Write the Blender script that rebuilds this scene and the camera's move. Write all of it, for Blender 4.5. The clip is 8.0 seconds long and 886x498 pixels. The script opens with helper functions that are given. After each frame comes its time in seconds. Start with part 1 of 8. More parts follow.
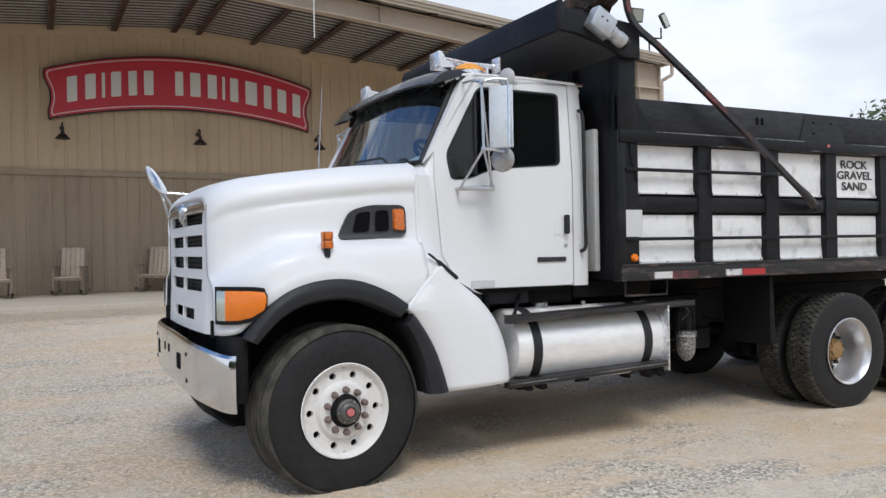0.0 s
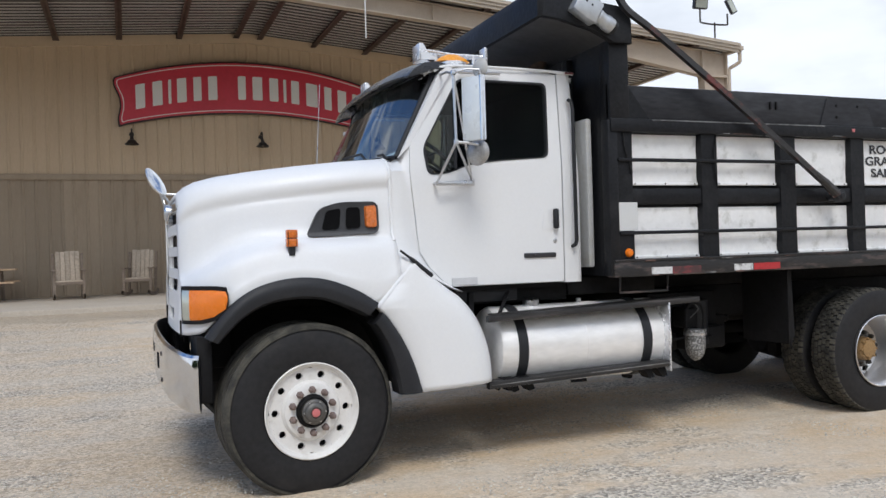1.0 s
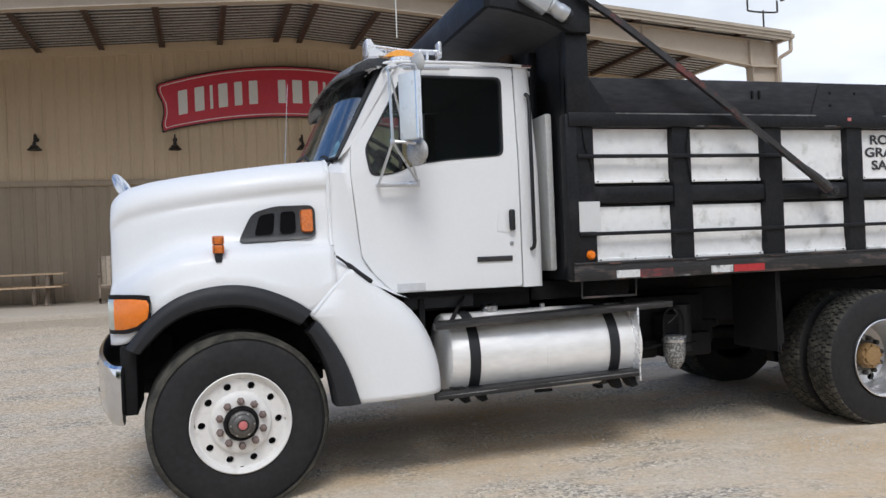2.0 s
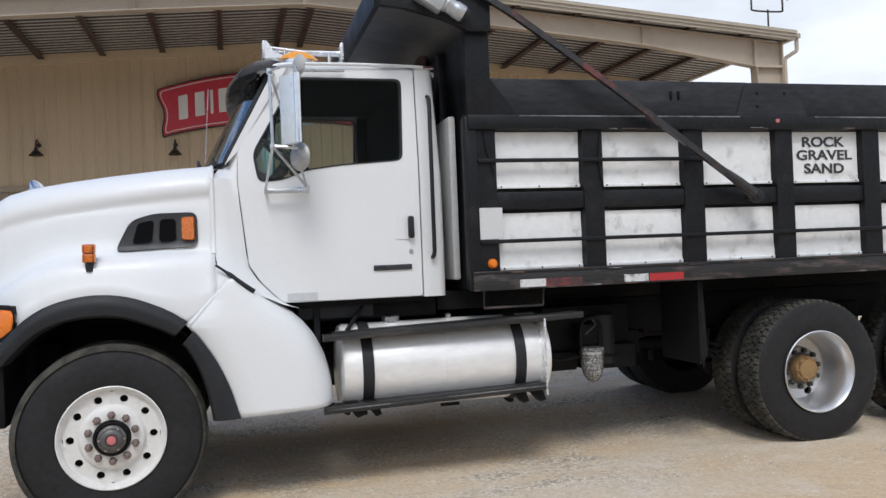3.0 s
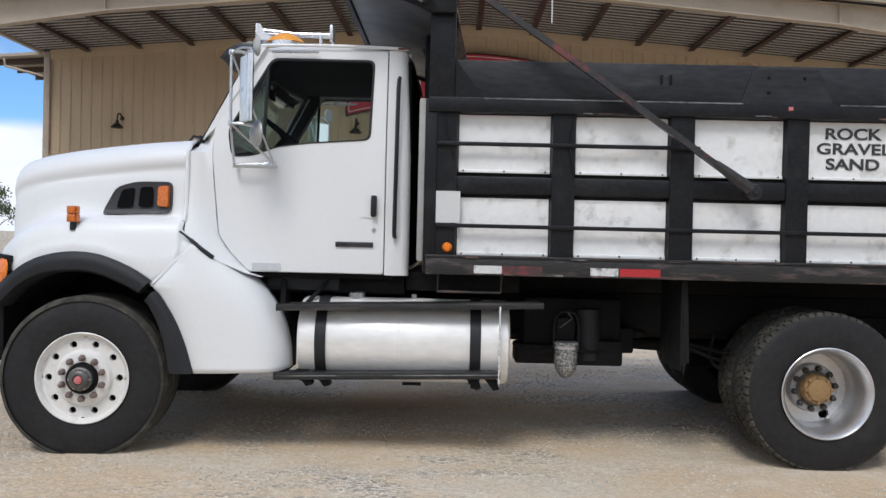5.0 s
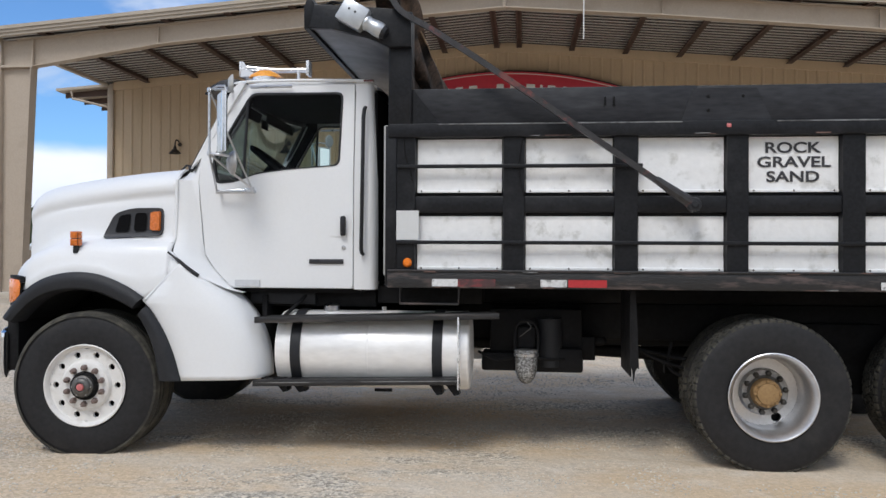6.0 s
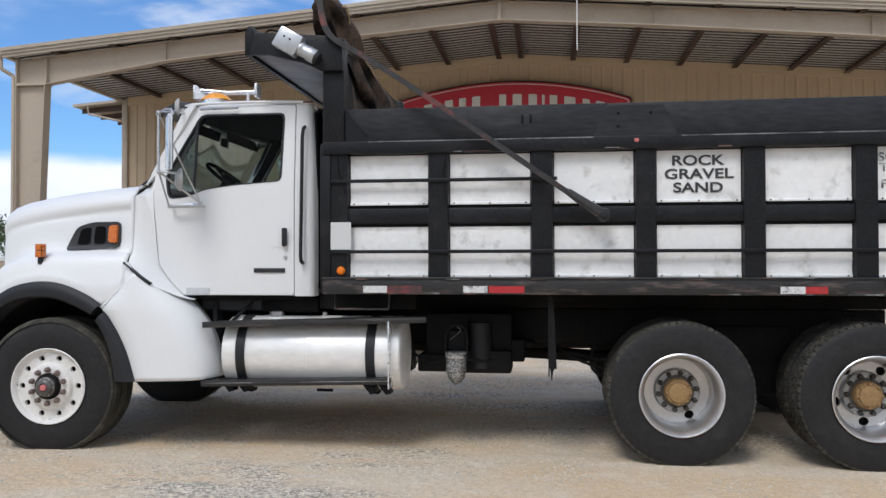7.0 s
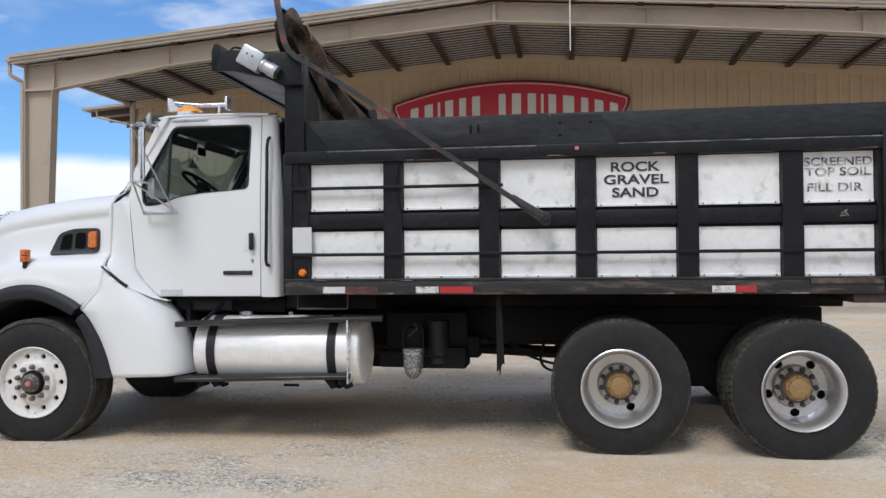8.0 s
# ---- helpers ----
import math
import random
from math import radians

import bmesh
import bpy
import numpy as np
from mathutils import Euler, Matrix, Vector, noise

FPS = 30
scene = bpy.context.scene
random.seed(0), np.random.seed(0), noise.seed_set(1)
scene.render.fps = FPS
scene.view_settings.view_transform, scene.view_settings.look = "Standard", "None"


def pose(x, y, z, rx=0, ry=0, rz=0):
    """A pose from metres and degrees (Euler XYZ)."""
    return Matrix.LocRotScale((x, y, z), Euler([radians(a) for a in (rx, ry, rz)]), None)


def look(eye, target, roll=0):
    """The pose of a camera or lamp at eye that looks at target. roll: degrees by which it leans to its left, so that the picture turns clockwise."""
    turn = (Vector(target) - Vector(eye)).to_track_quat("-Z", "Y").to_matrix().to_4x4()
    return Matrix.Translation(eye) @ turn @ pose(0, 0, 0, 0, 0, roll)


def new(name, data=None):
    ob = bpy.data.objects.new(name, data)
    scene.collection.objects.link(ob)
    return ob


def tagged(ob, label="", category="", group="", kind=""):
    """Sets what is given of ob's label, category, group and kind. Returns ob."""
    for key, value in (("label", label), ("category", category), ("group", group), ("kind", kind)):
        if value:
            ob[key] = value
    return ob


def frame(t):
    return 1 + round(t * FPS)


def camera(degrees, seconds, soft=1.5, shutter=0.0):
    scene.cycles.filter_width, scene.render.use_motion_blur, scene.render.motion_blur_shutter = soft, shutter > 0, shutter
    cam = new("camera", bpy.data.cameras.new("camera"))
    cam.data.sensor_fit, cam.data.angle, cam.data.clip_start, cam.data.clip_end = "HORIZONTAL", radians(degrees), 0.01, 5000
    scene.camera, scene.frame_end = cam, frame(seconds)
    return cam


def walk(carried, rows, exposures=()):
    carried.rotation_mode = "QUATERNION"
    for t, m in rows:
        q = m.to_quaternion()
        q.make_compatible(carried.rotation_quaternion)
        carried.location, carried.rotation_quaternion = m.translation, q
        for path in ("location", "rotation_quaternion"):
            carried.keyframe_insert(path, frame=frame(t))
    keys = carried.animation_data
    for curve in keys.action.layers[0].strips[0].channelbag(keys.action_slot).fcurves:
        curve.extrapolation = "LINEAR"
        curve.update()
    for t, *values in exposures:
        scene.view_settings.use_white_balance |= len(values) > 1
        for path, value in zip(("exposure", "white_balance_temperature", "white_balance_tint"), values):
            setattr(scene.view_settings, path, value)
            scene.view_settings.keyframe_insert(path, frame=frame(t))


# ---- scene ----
cam = camera(57.2, 8.0)
PATH = [
    (0, (0.13, 0.187, 1.496), (1.044, 1.967, 1.495), -1.0),
    (0.5, (0.491, 0.067, 1.482), (1.292, 1.899, 1.482), -1.6),
    (1, (0.848, 0.022, 1.47), (1.575, 1.885, 1.469), -1.7),
    (1.2, (1.018, 0.05, 1.472), (1.723, 1.921, 1.467), -1.9),
    (2.3, (1.957, -0.008, 1.475), (2.493, 1.919, 1.484), -2.3),
    (2.5, (2.142, 0.003, 1.452), (2.666, 1.933, 1.464), -2.4),
    (2.7, (2.34, -0.002, 1.467), (2.855, 1.93, 1.48), -2.7),
    (3, (2.593, -0.036, 1.472), (3.098, 1.899, 1.486), -2.3),
    (3.2, (2.782, -0.104, 1.46), (3.252, 1.841, 1.472), -2.2),
    (3.5, (3.051, -0.104, 1.492), (3.428, 1.861, 1.491), -1.6),
    (4, (3.468, -0.021, 1.463), (3.731, 1.962, 1.441), -0.8),
    (4.2, (3.641, -0.015, 1.462), (3.865, 1.972, 1.444), 0.1),
    (5.3, (4.493, -0.381, 1.436), (4.395, 1.616, 1.414), 1.2),
    (5.5, (4.62, -0.453, 1.433), (4.497, 1.543, 1.42), 1.1),
    (6, (5.047, -0.628, 1.457), (4.852, 1.362, 1.471), 0.3),
    (6.2, (5.211, -0.723, 1.453), (4.994, 1.265, 1.472), -0.0),
    (6.5, (5.408, -0.873, 1.466), (5.18, 1.114, 1.494), -0.0),
    (7, (5.802, -0.955, 1.459), (5.542, 1.028, 1.493), -0.1),
    (7.5, (6.105, -1.106, 1.46), (5.828, 0.874, 1.499), -0.0),
    (8, (6.335, -1.265, 1.498), (6.036, 0.712, 1.524), -0.5),
]
walk(cam, [(t, look(eye, target, roll)) for t, eye, target, roll in PATH])

# ---- world, sun, exposure ----
SUN_ELEV, SUN_AZ = radians(53), radians(196)      # azimuth from +y towards +x
wd = bpy.data.worlds.new("world")
scene.world = wd
wd.use_nodes = True
nt = wd.node_tree
nt.nodes.clear()
N = nt.nodes.new
L = nt.links.new


def wmath(op, a, b=None, c=None):
    n = N("ShaderNodeMath")
    n.operation = op
    for i, v in enumerate((a, b, c)):
        if v is None:
            continue
        if isinstance(v, (int, float)):
            n.inputs[i].default_value = v
        else:
            L(v, n.inputs[i])
    return n.outputs[0]


def wramp(v, lo, hi):
    n = N("ShaderNodeMapRange")
    n.interpolation_type = "SMOOTHSTEP"
    L(v, n.inputs["Value"])
    n.inputs["From Min"].default_value, n.inputs["From Max"].default_value = lo, hi
    return n.outputs["Result"]


sky = N("ShaderNodeTexSky")
sky.sky_type = "NISHITA"
sky.sun_disc = False
sky.sun_elevation, sky.sun_rotation = SUN_ELEV, SUN_AZ
sky.air_density, sky.dust_density, sky.ozone_density = 1.0, 0.6, 1.5
co = N("ShaderNodeTexCoord")
sep = N("ShaderNodeSeparateXYZ")
L(co.outputs["Generated"], sep.inputs[0])
mp = N("ShaderNodeMapping")
mp.inputs["Scale"].default_value = (1.0, 1.0, 2.6)
L(co.outputs["Generated"], mp.inputs[0])
nz = N("ShaderNodeTexNoise")
nz.inputs["Scale"].default_value, nz.inputs["Detail"].default_value = 2.6, 6.0
L(mp.outputs[0], nz.inputs["Vector"])
nz2 = N("ShaderNodeTexNoise")
nz2.inputs["Scale"].default_value, nz2.inputs["Detail"].default_value = 3.4, 5.0
L(mp.outputs[0], nz2.inputs["Vector"])
# cover grows towards +x, towards -y and close to the horizon; overhead and in the north-west the sky is open
cover = wmath("ADD", wmath("MULTIPLY", wmath("MAXIMUM", wramp(sep.outputs["X"], -0.38, 0.15), wramp(sep.outputs["Y"], 0.25, -0.35)), 0.6), wmath("MULTIPLY", wramp(sep.outputs["Z"], 0.145, 0.07), 0.55))
cover = wmath("MULTIPLY", cover, wmath("SUBTRACT", 1.0, wmath("MULTIPLY", wramp(sep.outputs["Z"], 0.30, 0.65), 0.7)))
mask = wramp(wmath("ADD", nz.outputs["Fac"], cover), 0.545, 0.80)
mp2 = N("ShaderNodeMapping")
mp2.inputs["Scale"].default_value = (1.0, 1.0, 4.5)
L(co.outputs["Generated"], mp2.inputs[0])
nz3 = N("ShaderNodeTexNoise")
nz3.inputs["Scale"].default_value, nz3.inputs["Detail"].default_value, nz3.inputs["Distortion"].default_value = 5.0, 8.0, 0.6
L(mp2.outputs[0], nz3.inputs["Vector"])
mask = wmath("MAXIMUM", mask, wmath("MULTIPLY", wramp(nz3.outputs["Fac"], 0.50, 0.70), 0.55))
cloud = N("ShaderNodeMix")
cloud.data_type = "RGBA"
L(wramp(nz2.outputs["Fac"], 0.38, 0.62), cloud.inputs["Factor"])
cloud.inputs["A"].default_value = (0.755, 0.82, 0.925, 1)
cloud.inputs["B"].default_value = (0.985, 1.05, 1.155, 1)
skyk = N("ShaderNodeMix")
skyk.data_type, skyk.blend_type = "RGBA", "MULTIPLY"
skyk.inputs["Factor"].default_value = 1.0
L(sky.outputs[0], skyk.inputs["A"])
skyk.inputs["B"].default_value = (0.081, 0.121, 0.167, 1)
both = N("ShaderNodeMix")
both.data_type = "RGBA"
L(mask, both.inputs["Factor"])
L(skyk.outputs["Result"], both.inputs["A"])
L(cloud.outputs["Result"], both.inputs["B"])
bg = N("ShaderNodeBackground")
bg.inputs["Strength"].default_value = 1.0
L(both.outputs["Result"], bg.inputs["Color"])
wo = N("ShaderNodeOutputWorld")
L(bg.outputs[0], wo.inputs[0])

sun_data = bpy.data.lights.new("sun", "SUN")
sun_data.energy, sun_data.angle, sun_data.color = 1.80, radians(20), (1.0, 0.965, 0.915)
sun = new("sun", sun_data)
sd = Vector((math.sin(SUN_AZ) * math.cos(SUN_ELEV), math.cos(SUN_AZ) * math.cos(SUN_ELEV), math.sin(SUN_ELEV)))
sun.matrix_world = look(sd * 40, (0, 0, 0))

# ---- materials ----


def mat(name, col, rough=0.5, metal=0.0, grain=0.08, scale=30.0, stain=0.10, stain_scale=2.0, dirt=None, bump=0.0, bump_scale=120.0, coat=0.0, per_piece=0.0, spec=0.5, stretch=(1, 1, 1), stain_lo=0.5, stain_hi=0.72):
    """A surface with fine grain, large stains of the colour dirt, bump, and a change from piece to piece."""
    m = bpy.data.materials.new(name)
    m.use_nodes = True
    t = m.node_tree
    b = t.nodes["Principled BSDF"]
    link = t.links.new
    c = t.nodes.new("ShaderNodeTexCoord")
    g = t.nodes.new("ShaderNodeNewGeometry")
    mpn = t.nodes.new("ShaderNodeMapping")
    mpn.inputs["Scale"].default_value = stretch
    link(g.outputs["Position"], mpn.inputs[0])
    n1 = t.nodes.new("ShaderNodeTexNoise")
    n1.inputs["Scale"].default_value, n1.inputs["Detail"].default_value = scale, 5
    n2 = t.nodes.new("ShaderNodeTexNoise")
    n2.inputs["Scale"].default_value, n2.inputs["Detail"].default_value, n2.inputs["Roughness"].default_value = stain_scale, 6, 0.62
    link(mpn.outputs[0], n1.inputs["Vector"])
    link(mpn.outputs[0], n2.inputs["Vector"])
    # grain: value times 1 +- grain
    mr = t.nodes.new("ShaderNodeMapRange")
    link(n1.outputs["Fac"], mr.inputs["Value"])
    mr.inputs["From Min"].default_value, mr.inputs["From Max"].default_value = 0.3, 0.7
    mr.inputs["To Min"].default_value, mr.inputs["To Max"].default_value = 1 - grain, 1 + grain
    hsv = t.nodes.new("ShaderNodeHueSaturation")
    hsv.inputs["Color"].default_value = (*col, 1)
    link(mr.outputs["Result"], hsv.inputs["Value"])
    out = hsv.outputs["Color"]
    if per_piece:
        oi = t.nodes.new("ShaderNodeObjectInfo")
        mr2 = t.nodes.new("ShaderNodeMapRange")
        link(oi.outputs["Random"], mr2.inputs["Value"])
        mr2.inputs["To Min"].default_value, mr2.inputs["To Max"].default_value = 1 - per_piece, 1 + per_piece
        h2 = t.nodes.new("ShaderNodeHueSaturation")
        link(out, h2.inputs["Color"])
        link(mr2.outputs["Result"], h2.inputs["Value"])
        out = h2.outputs["Color"]
    ms = t.nodes.new("ShaderNodeMapRange")
    ms.interpolation_type = "SMOOTHSTEP"
    link(n2.outputs["Fac"], ms.inputs["Value"])
    ms.inputs["From Min"].default_value, ms.inputs["From Max"].default_value = stain_lo, stain_hi
    ms.inputs["To Max"].default_value = stain
    mx = t.nodes.new("ShaderNodeMix")
    mx.data_type = "RGBA"
    link(ms.outputs["Result"], mx.inputs["Factor"])
    link(out, mx.inputs["A"])
    mx.inputs["B"].default_value = (*(dirt or tuple(v * 0.6 for v in col)), 1)
    link(mx.outputs["Result"], b.inputs["Base Color"])
    rr = t.nodes.new("ShaderNodeMapRange")
    link(n2.outputs["Fac"], rr.inputs["Value"])
    rr.inputs["From Min"].default_value, rr.inputs["From Max"].default_value = 0.3, 0.75
    rr.inputs["To Min"].default_value, rr.inputs["To Max"].default_value = max(rough - 0.08, 0.02), min(rough + 0.15, 1)
    link(rr.outputs["Result"], b.inputs["Roughness"])
    b.inputs["Metallic"].default_value = metal
    b.inputs["Specular IOR Level"].default_value = spec
    b.inputs["Coat Weight"].default_value = coat
    b.inputs["Coat Roughness"].default_value = 0.08
    if bump:
        n3 = t.nodes.new("ShaderNodeTexNoise")
        n3.inputs["Scale"].default_value, n3.inputs["Detail"].default_value = bump_scale, 4
        link(mpn.outputs[0], n3.inputs["Vector"])
        bp = t.nodes.new("ShaderNodeBump")
        bp.inputs["Strength"].default_value, bp.inputs["Distance"].default_value = min(1, bump), 0.01
        link(n3.outputs["Fac"], bp.inputs["Height"])
        link(bp.outputs[0], b.inputs["Normal"])
    return m


def glass(name, tint, rough=0.02, base=0.04, film=0.0):
    """A thin pane: clear, with gloss that grows towards the edge-on view."""
    m = bpy.data.materials.new(name)
    m.use_nodes = True
    t = m.node_tree
    t.nodes.clear()
    tr = t.nodes.new("ShaderNodeBsdfTransparent")
    tr.inputs[0].default_value = (*tint, 1)
    gl = t.nodes.new("ShaderNodeBsdfGlossy")
    gl.inputs["Roughness"].default_value = rough
    lw = t.nodes.new("ShaderNodeLayerWeight")
    lw.inputs["Blend"].default_value = 0.5
    pw = t.nodes.new("ShaderNodeMath")
    pw.operation = "POWER"
    pw.inputs[1].default_value = 4.5
    ma = t.nodes.new("ShaderNodeMath")
    ma.operation = "MULTIPLY_ADD"
    ma.inputs[1].default_value, ma.inputs[2].default_value = 1 - base, base
    mx = t.nodes.new("ShaderNodeMixShader")
    o = t.nodes.new("ShaderNodeOutputMaterial")
    t.links.new(lw.outputs["Facing"], pw.inputs[0])
    t.links.new(pw.outputs[0], ma.inputs[0])
    t.links.new(ma.outputs[0], mx.inputs[0])
    t.links.new(tr.outputs[0], mx.inputs[1])
    t.links.new(gl.outputs[0], mx.inputs[2])
    last = mx.outputs[0]
    if film:
        # a dusty film that scatters light both ways, thicker in smears
        nz_ = t.nodes.new("ShaderNodeTexNoise")
        nz_.inputs["Scale"].default_value, nz_.inputs["Detail"].default_value = 3.0, 6
        ge = t.nodes.new("ShaderNodeNewGeometry")
        t.links.new(ge.outputs["Position"], nz_.inputs["Vector"])
        mr = t.nodes.new("ShaderNodeMapRange")
        t.links.new(nz_.outputs["Fac"], mr.inputs["Value"])
        mr.inputs["From Min"].default_value, mr.inputs["From Max"].default_value = 0.3, 0.75
        mr.inputs["To Min"].default_value, mr.inputs["To Max"].default_value = film * 0.6, film * 1.6
        tl = t.nodes.new("ShaderNodeBsdfTranslucent")
        tl.inputs[0].default_value = (0.62, 0.64, 0.58, 1)
        df = t.nodes.new("ShaderNodeBsdfDiffuse")
        df.inputs[0].default_value = (0.62, 0.64, 0.60, 1)
        half = t.nodes.new("ShaderNodeMixShader")
        half.inputs[0].default_value = 0.5
        t.links.new(tl.outputs[0], half.inputs[1])
        t.links.new(df.outputs[0], half.inputs[2])
        m2 = t.nodes.new("ShaderNodeMixShader")
        t.links.new(mr.outputs["Result"], m2.inputs[0])
        t.links.new(mx.outputs[0], m2.inputs[1])
        t.links.new(half.outputs[0], m2.inputs[2])
        last = m2.outputs[0]
    t.links.new(last, o.inputs[0])
    return m


def ground_material():
    m = bpy.data.materials.new("gravel_ground")
    m.use_nodes = True
    t = m.node_tree
    b = t.nodes["Principled BSDF"]
    link = t.links.new
    g = t.nodes.new("ShaderNodeNewGeometry")

    def noise_at(scale, detail=6, rough=0.6, stretch=None):
        n = t.nodes.new("ShaderNodeTexNoise")
        n.inputs["Scale"].default_value, n.inputs["Detail"].default_value, n.inputs["Roughness"].default_value = scale, detail, rough
        if stretch:
            mm = t.nodes.new("ShaderNodeMapping")
            mm.inputs["Scale"].default_value = stretch
            link(g.outputs["Position"], mm.inputs[0])
            link(mm.outputs[0], n.inputs["Vector"])
        else:
            link(g.outputs["Position"], n.inputs["Vector"])
        return n.outputs["Fac"]

    def mixc(f, a, c):
        x = t.nodes.new("ShaderNodeMix")
        x.data_type = "RGBA"
        link(f, x.inputs["Factor"])
        for s, v in (("A", a), ("B", c)):
            if isinstance(v, tuple):
                x.inputs[s].default_value = (*v, 1)
            else:
                link(v, x.inputs[s])
        return x.outputs["Result"]

    def rng(f, lo, hi, to=1.0):
        x = t.nodes.new("ShaderNodeMapRange")
        x.interpolation_type = "SMOOTHSTEP"
        link(f, x.inputs["Value"])
        x.inputs["From Min"].default_value, x.inputs["From Max"].default_value, x.inputs["To Max"].default_value = lo, hi, to
        return x.outputs["Result"]

    # packed tan dirt, with drifts of grey-white gravel
    sandy = mixc(rng(noise_at(0.8, 5, 0.6, (0.45, 1.1, 1)), 0.40, 0.66), (0.60, 0.455, 0.30), (0.60, 0.52, 0.42))
    sandy = mixc(rng(noise_at(3.5), 0.45, 0.75, 0.55), sandy, (0.68, 0.615, 0.525))
    sandy = mixc(rng(noise_at(1.7, 4, 0.5, (0.5, 1.4, 1)), 0.58, 0.72, 0.5), sandy, (0.46, 0.36, 0.25))
    v = t.nodes.new("ShaderNodeTexVoronoi")
    v.inputs["Scale"].default_value = 48
    link(g.outputs["Position"], v.inputs["Vector"])
    vr = t.nodes.new("ShaderNodeSeparateColor")
    link(v.outputs["Color"], vr.inputs[0])

    def by_cell(col, lo, hi):
        h = t.nodes.new("ShaderNodeHueSaturation")
        if isinstance(col, tuple):
            h.inputs["Color"].default_value = (*col, 1)
        else:
            link(col, h.inputs["Color"])
        vm = t.nodes.new("ShaderNodeMapRange")
        link(vr.outputs[0], vm.inputs["Value"])
        vm.inputs["To Min"].default_value, vm.inputs["To Max"].default_value = lo, hi
        link(vm.outputs["Result"], h.inputs["Value"])
        return h.outputs["Color"]

    # darker brown, coarsely speckled mix on the drive ahead of the truck
    px = t.nodes.new("ShaderNodeSeparateXYZ")
    link(g.outputs["Position"], px.inputs[0])
    wob = t.nodes.new("ShaderNodeMath")
    wob.operation = "MULTIPLY_ADD"
    link(noise_at(0.5, 4), wob.inputs[0])
    wob.inputs[1].default_value = 5.0
    link(px.outputs["X"], wob.inputs[2])
    worn = rng(wob.outputs[0], 6.2, 1.0, 0.62)
    loose = rng(noise_at(0.62, 7, 0.70, (0.6, 1.25, 1)), 0.50, 0.63)
    stones = by_cell((0.57, 0.51, 0.425), 0.45, 1.45)
    dirt_c = by_cell(sandy, 0.96, 1.16)
    dirt_c = mixc(rng(noise_at(90, 3), 0.40, 0.75, 0.35), dirt_c, (0.40, 0.33, 0.25))
    mixed = mixc(loose, dirt_c, stones)
    mixed = mixc(worn, mixed, by_cell((0.45, 0.39, 0.312), 0.35, 1.65))
    # bare brown dirt along the drip line of the porch roof
    wav = t.nodes.new("ShaderNodeMath")
    wav.operation = "MULTIPLY_ADD"
    link(noise_at(0.9, 5), wav.inputs[0])
    wav.inputs[1].default_value = 1.6
    link(px.outputs["Y"], wav.inputs[2])
    drip = t.nodes.new("ShaderNodeMath")
    drip.operation = "MULTIPLY"
    link(rng(wav.outputs[0], 17.7, 18.6, 0.8), drip.inputs[0])
    link(rng(wav.outputs[0], 21.2, 20.4), drip.inputs[1])
    mixed = mixc(drip.outputs[0], mixed, by_cell((0.40, 0.335, 0.255), 0.75, 1.25))
    link(mixed, b.inputs["Base Color"])
    b.inputs["Roughness"].default_value = 0.95
    b.inputs["Specular IOR Level"].default_value = 0.2
    bp = t.nodes.new("ShaderNodeBump")
    bp.inputs["Strength"].default_value, bp.inputs["Distance"].default_value = 0.8, 0.022
    add = t.nodes.new("ShaderNodeMath")
    add.operation = "ADD"
    hv = t.nodes.new("ShaderNodeMath")
    hv.operation = "MULTIPLY_ADD"
    link(v.outputs["Distance"], hv.inputs[0])
    link(loose, hv.inputs[1])
    hv.inputs[2].default_value = 0.0
    link(hv.outputs[0], add.inputs[0])
    link(noise_at(18, 6), add.inputs[1])
    link(add.outputs[0], bp.inputs["Height"])
    link(bp.outputs[0], b.inputs["Normal"])
    return m


M_WHITE = mat("white_truck_paint", (0.745, 0.755, 0.765), 0.45, grain=0.012, scale=60, stain=0.10, stain_scale=1.6, dirt=(0.62, 0.60, 0.57), coat=0.12)
M_BLACK = mat("black_bed_paint", (0.0108, 0.0114, 0.0134), 0.40, spec=0.22, grain=0.3, scale=45, stain=0.4, stain_scale=3.2, dirt=(0.040, 0.040, 0.043), bump=0.25, bump_scale=25)
M_BOARD = mat("black_board_paint", (0.024, 0.0248, 0.0285), 0.46, spec=0.24, grain=0.35, scale=26, stain=0.6, stain_scale=2.6, dirt=(0.072, 0.074, 0.079), bump=0.12, bump_scale=40, stretch=(0.35, 1, 1.4))
M_SHIELD = mat("pale_shield_underside", (0.075, 0.075, 0.078), 0.35, grain=0.15, scale=20, stain=0.5, stain_scale=3, dirt=(0.08, 0.08, 0.082))
M_PLATE = mat("scuffed_black_plate", (0.020, 0.021, 0.024), 0.42, grain=0.3, scale=26, stain=0.6, stain_scale=4, dirt=(0.06, 0.061, 0.065))
M_RUST = mat("rust_scrape", (0.125, 0.075, 0.062), 0.8, grain=0.3, scale=40, stain=0.8, stain_scale=10, dirt=(0.035, 0.03, 0.03), stain_lo=0.45, stain_hi=0.6, bump=0.3)
M_RUSTDARK = mat("dark_rusty_steel", (0.045, 0.026, 0.022), 0.7, grain=0.3, scale=40, stain=0.7, stain_scale=6, dirt=(0.11, 0.045, 0.035), bump=0.3)
M_SILL = mat("worn_black_sill", (0.016, 0.016, 0.017), 0.45, grain=0.3, scale=40, stain=0.6, stain_scale=5.0, dirt=(0.135, 0.098, 0.09), bump=0.3, bump_scale=40, stain_lo=0.50, stain_hi=0.66, stretch=(0.6, 1, 3))
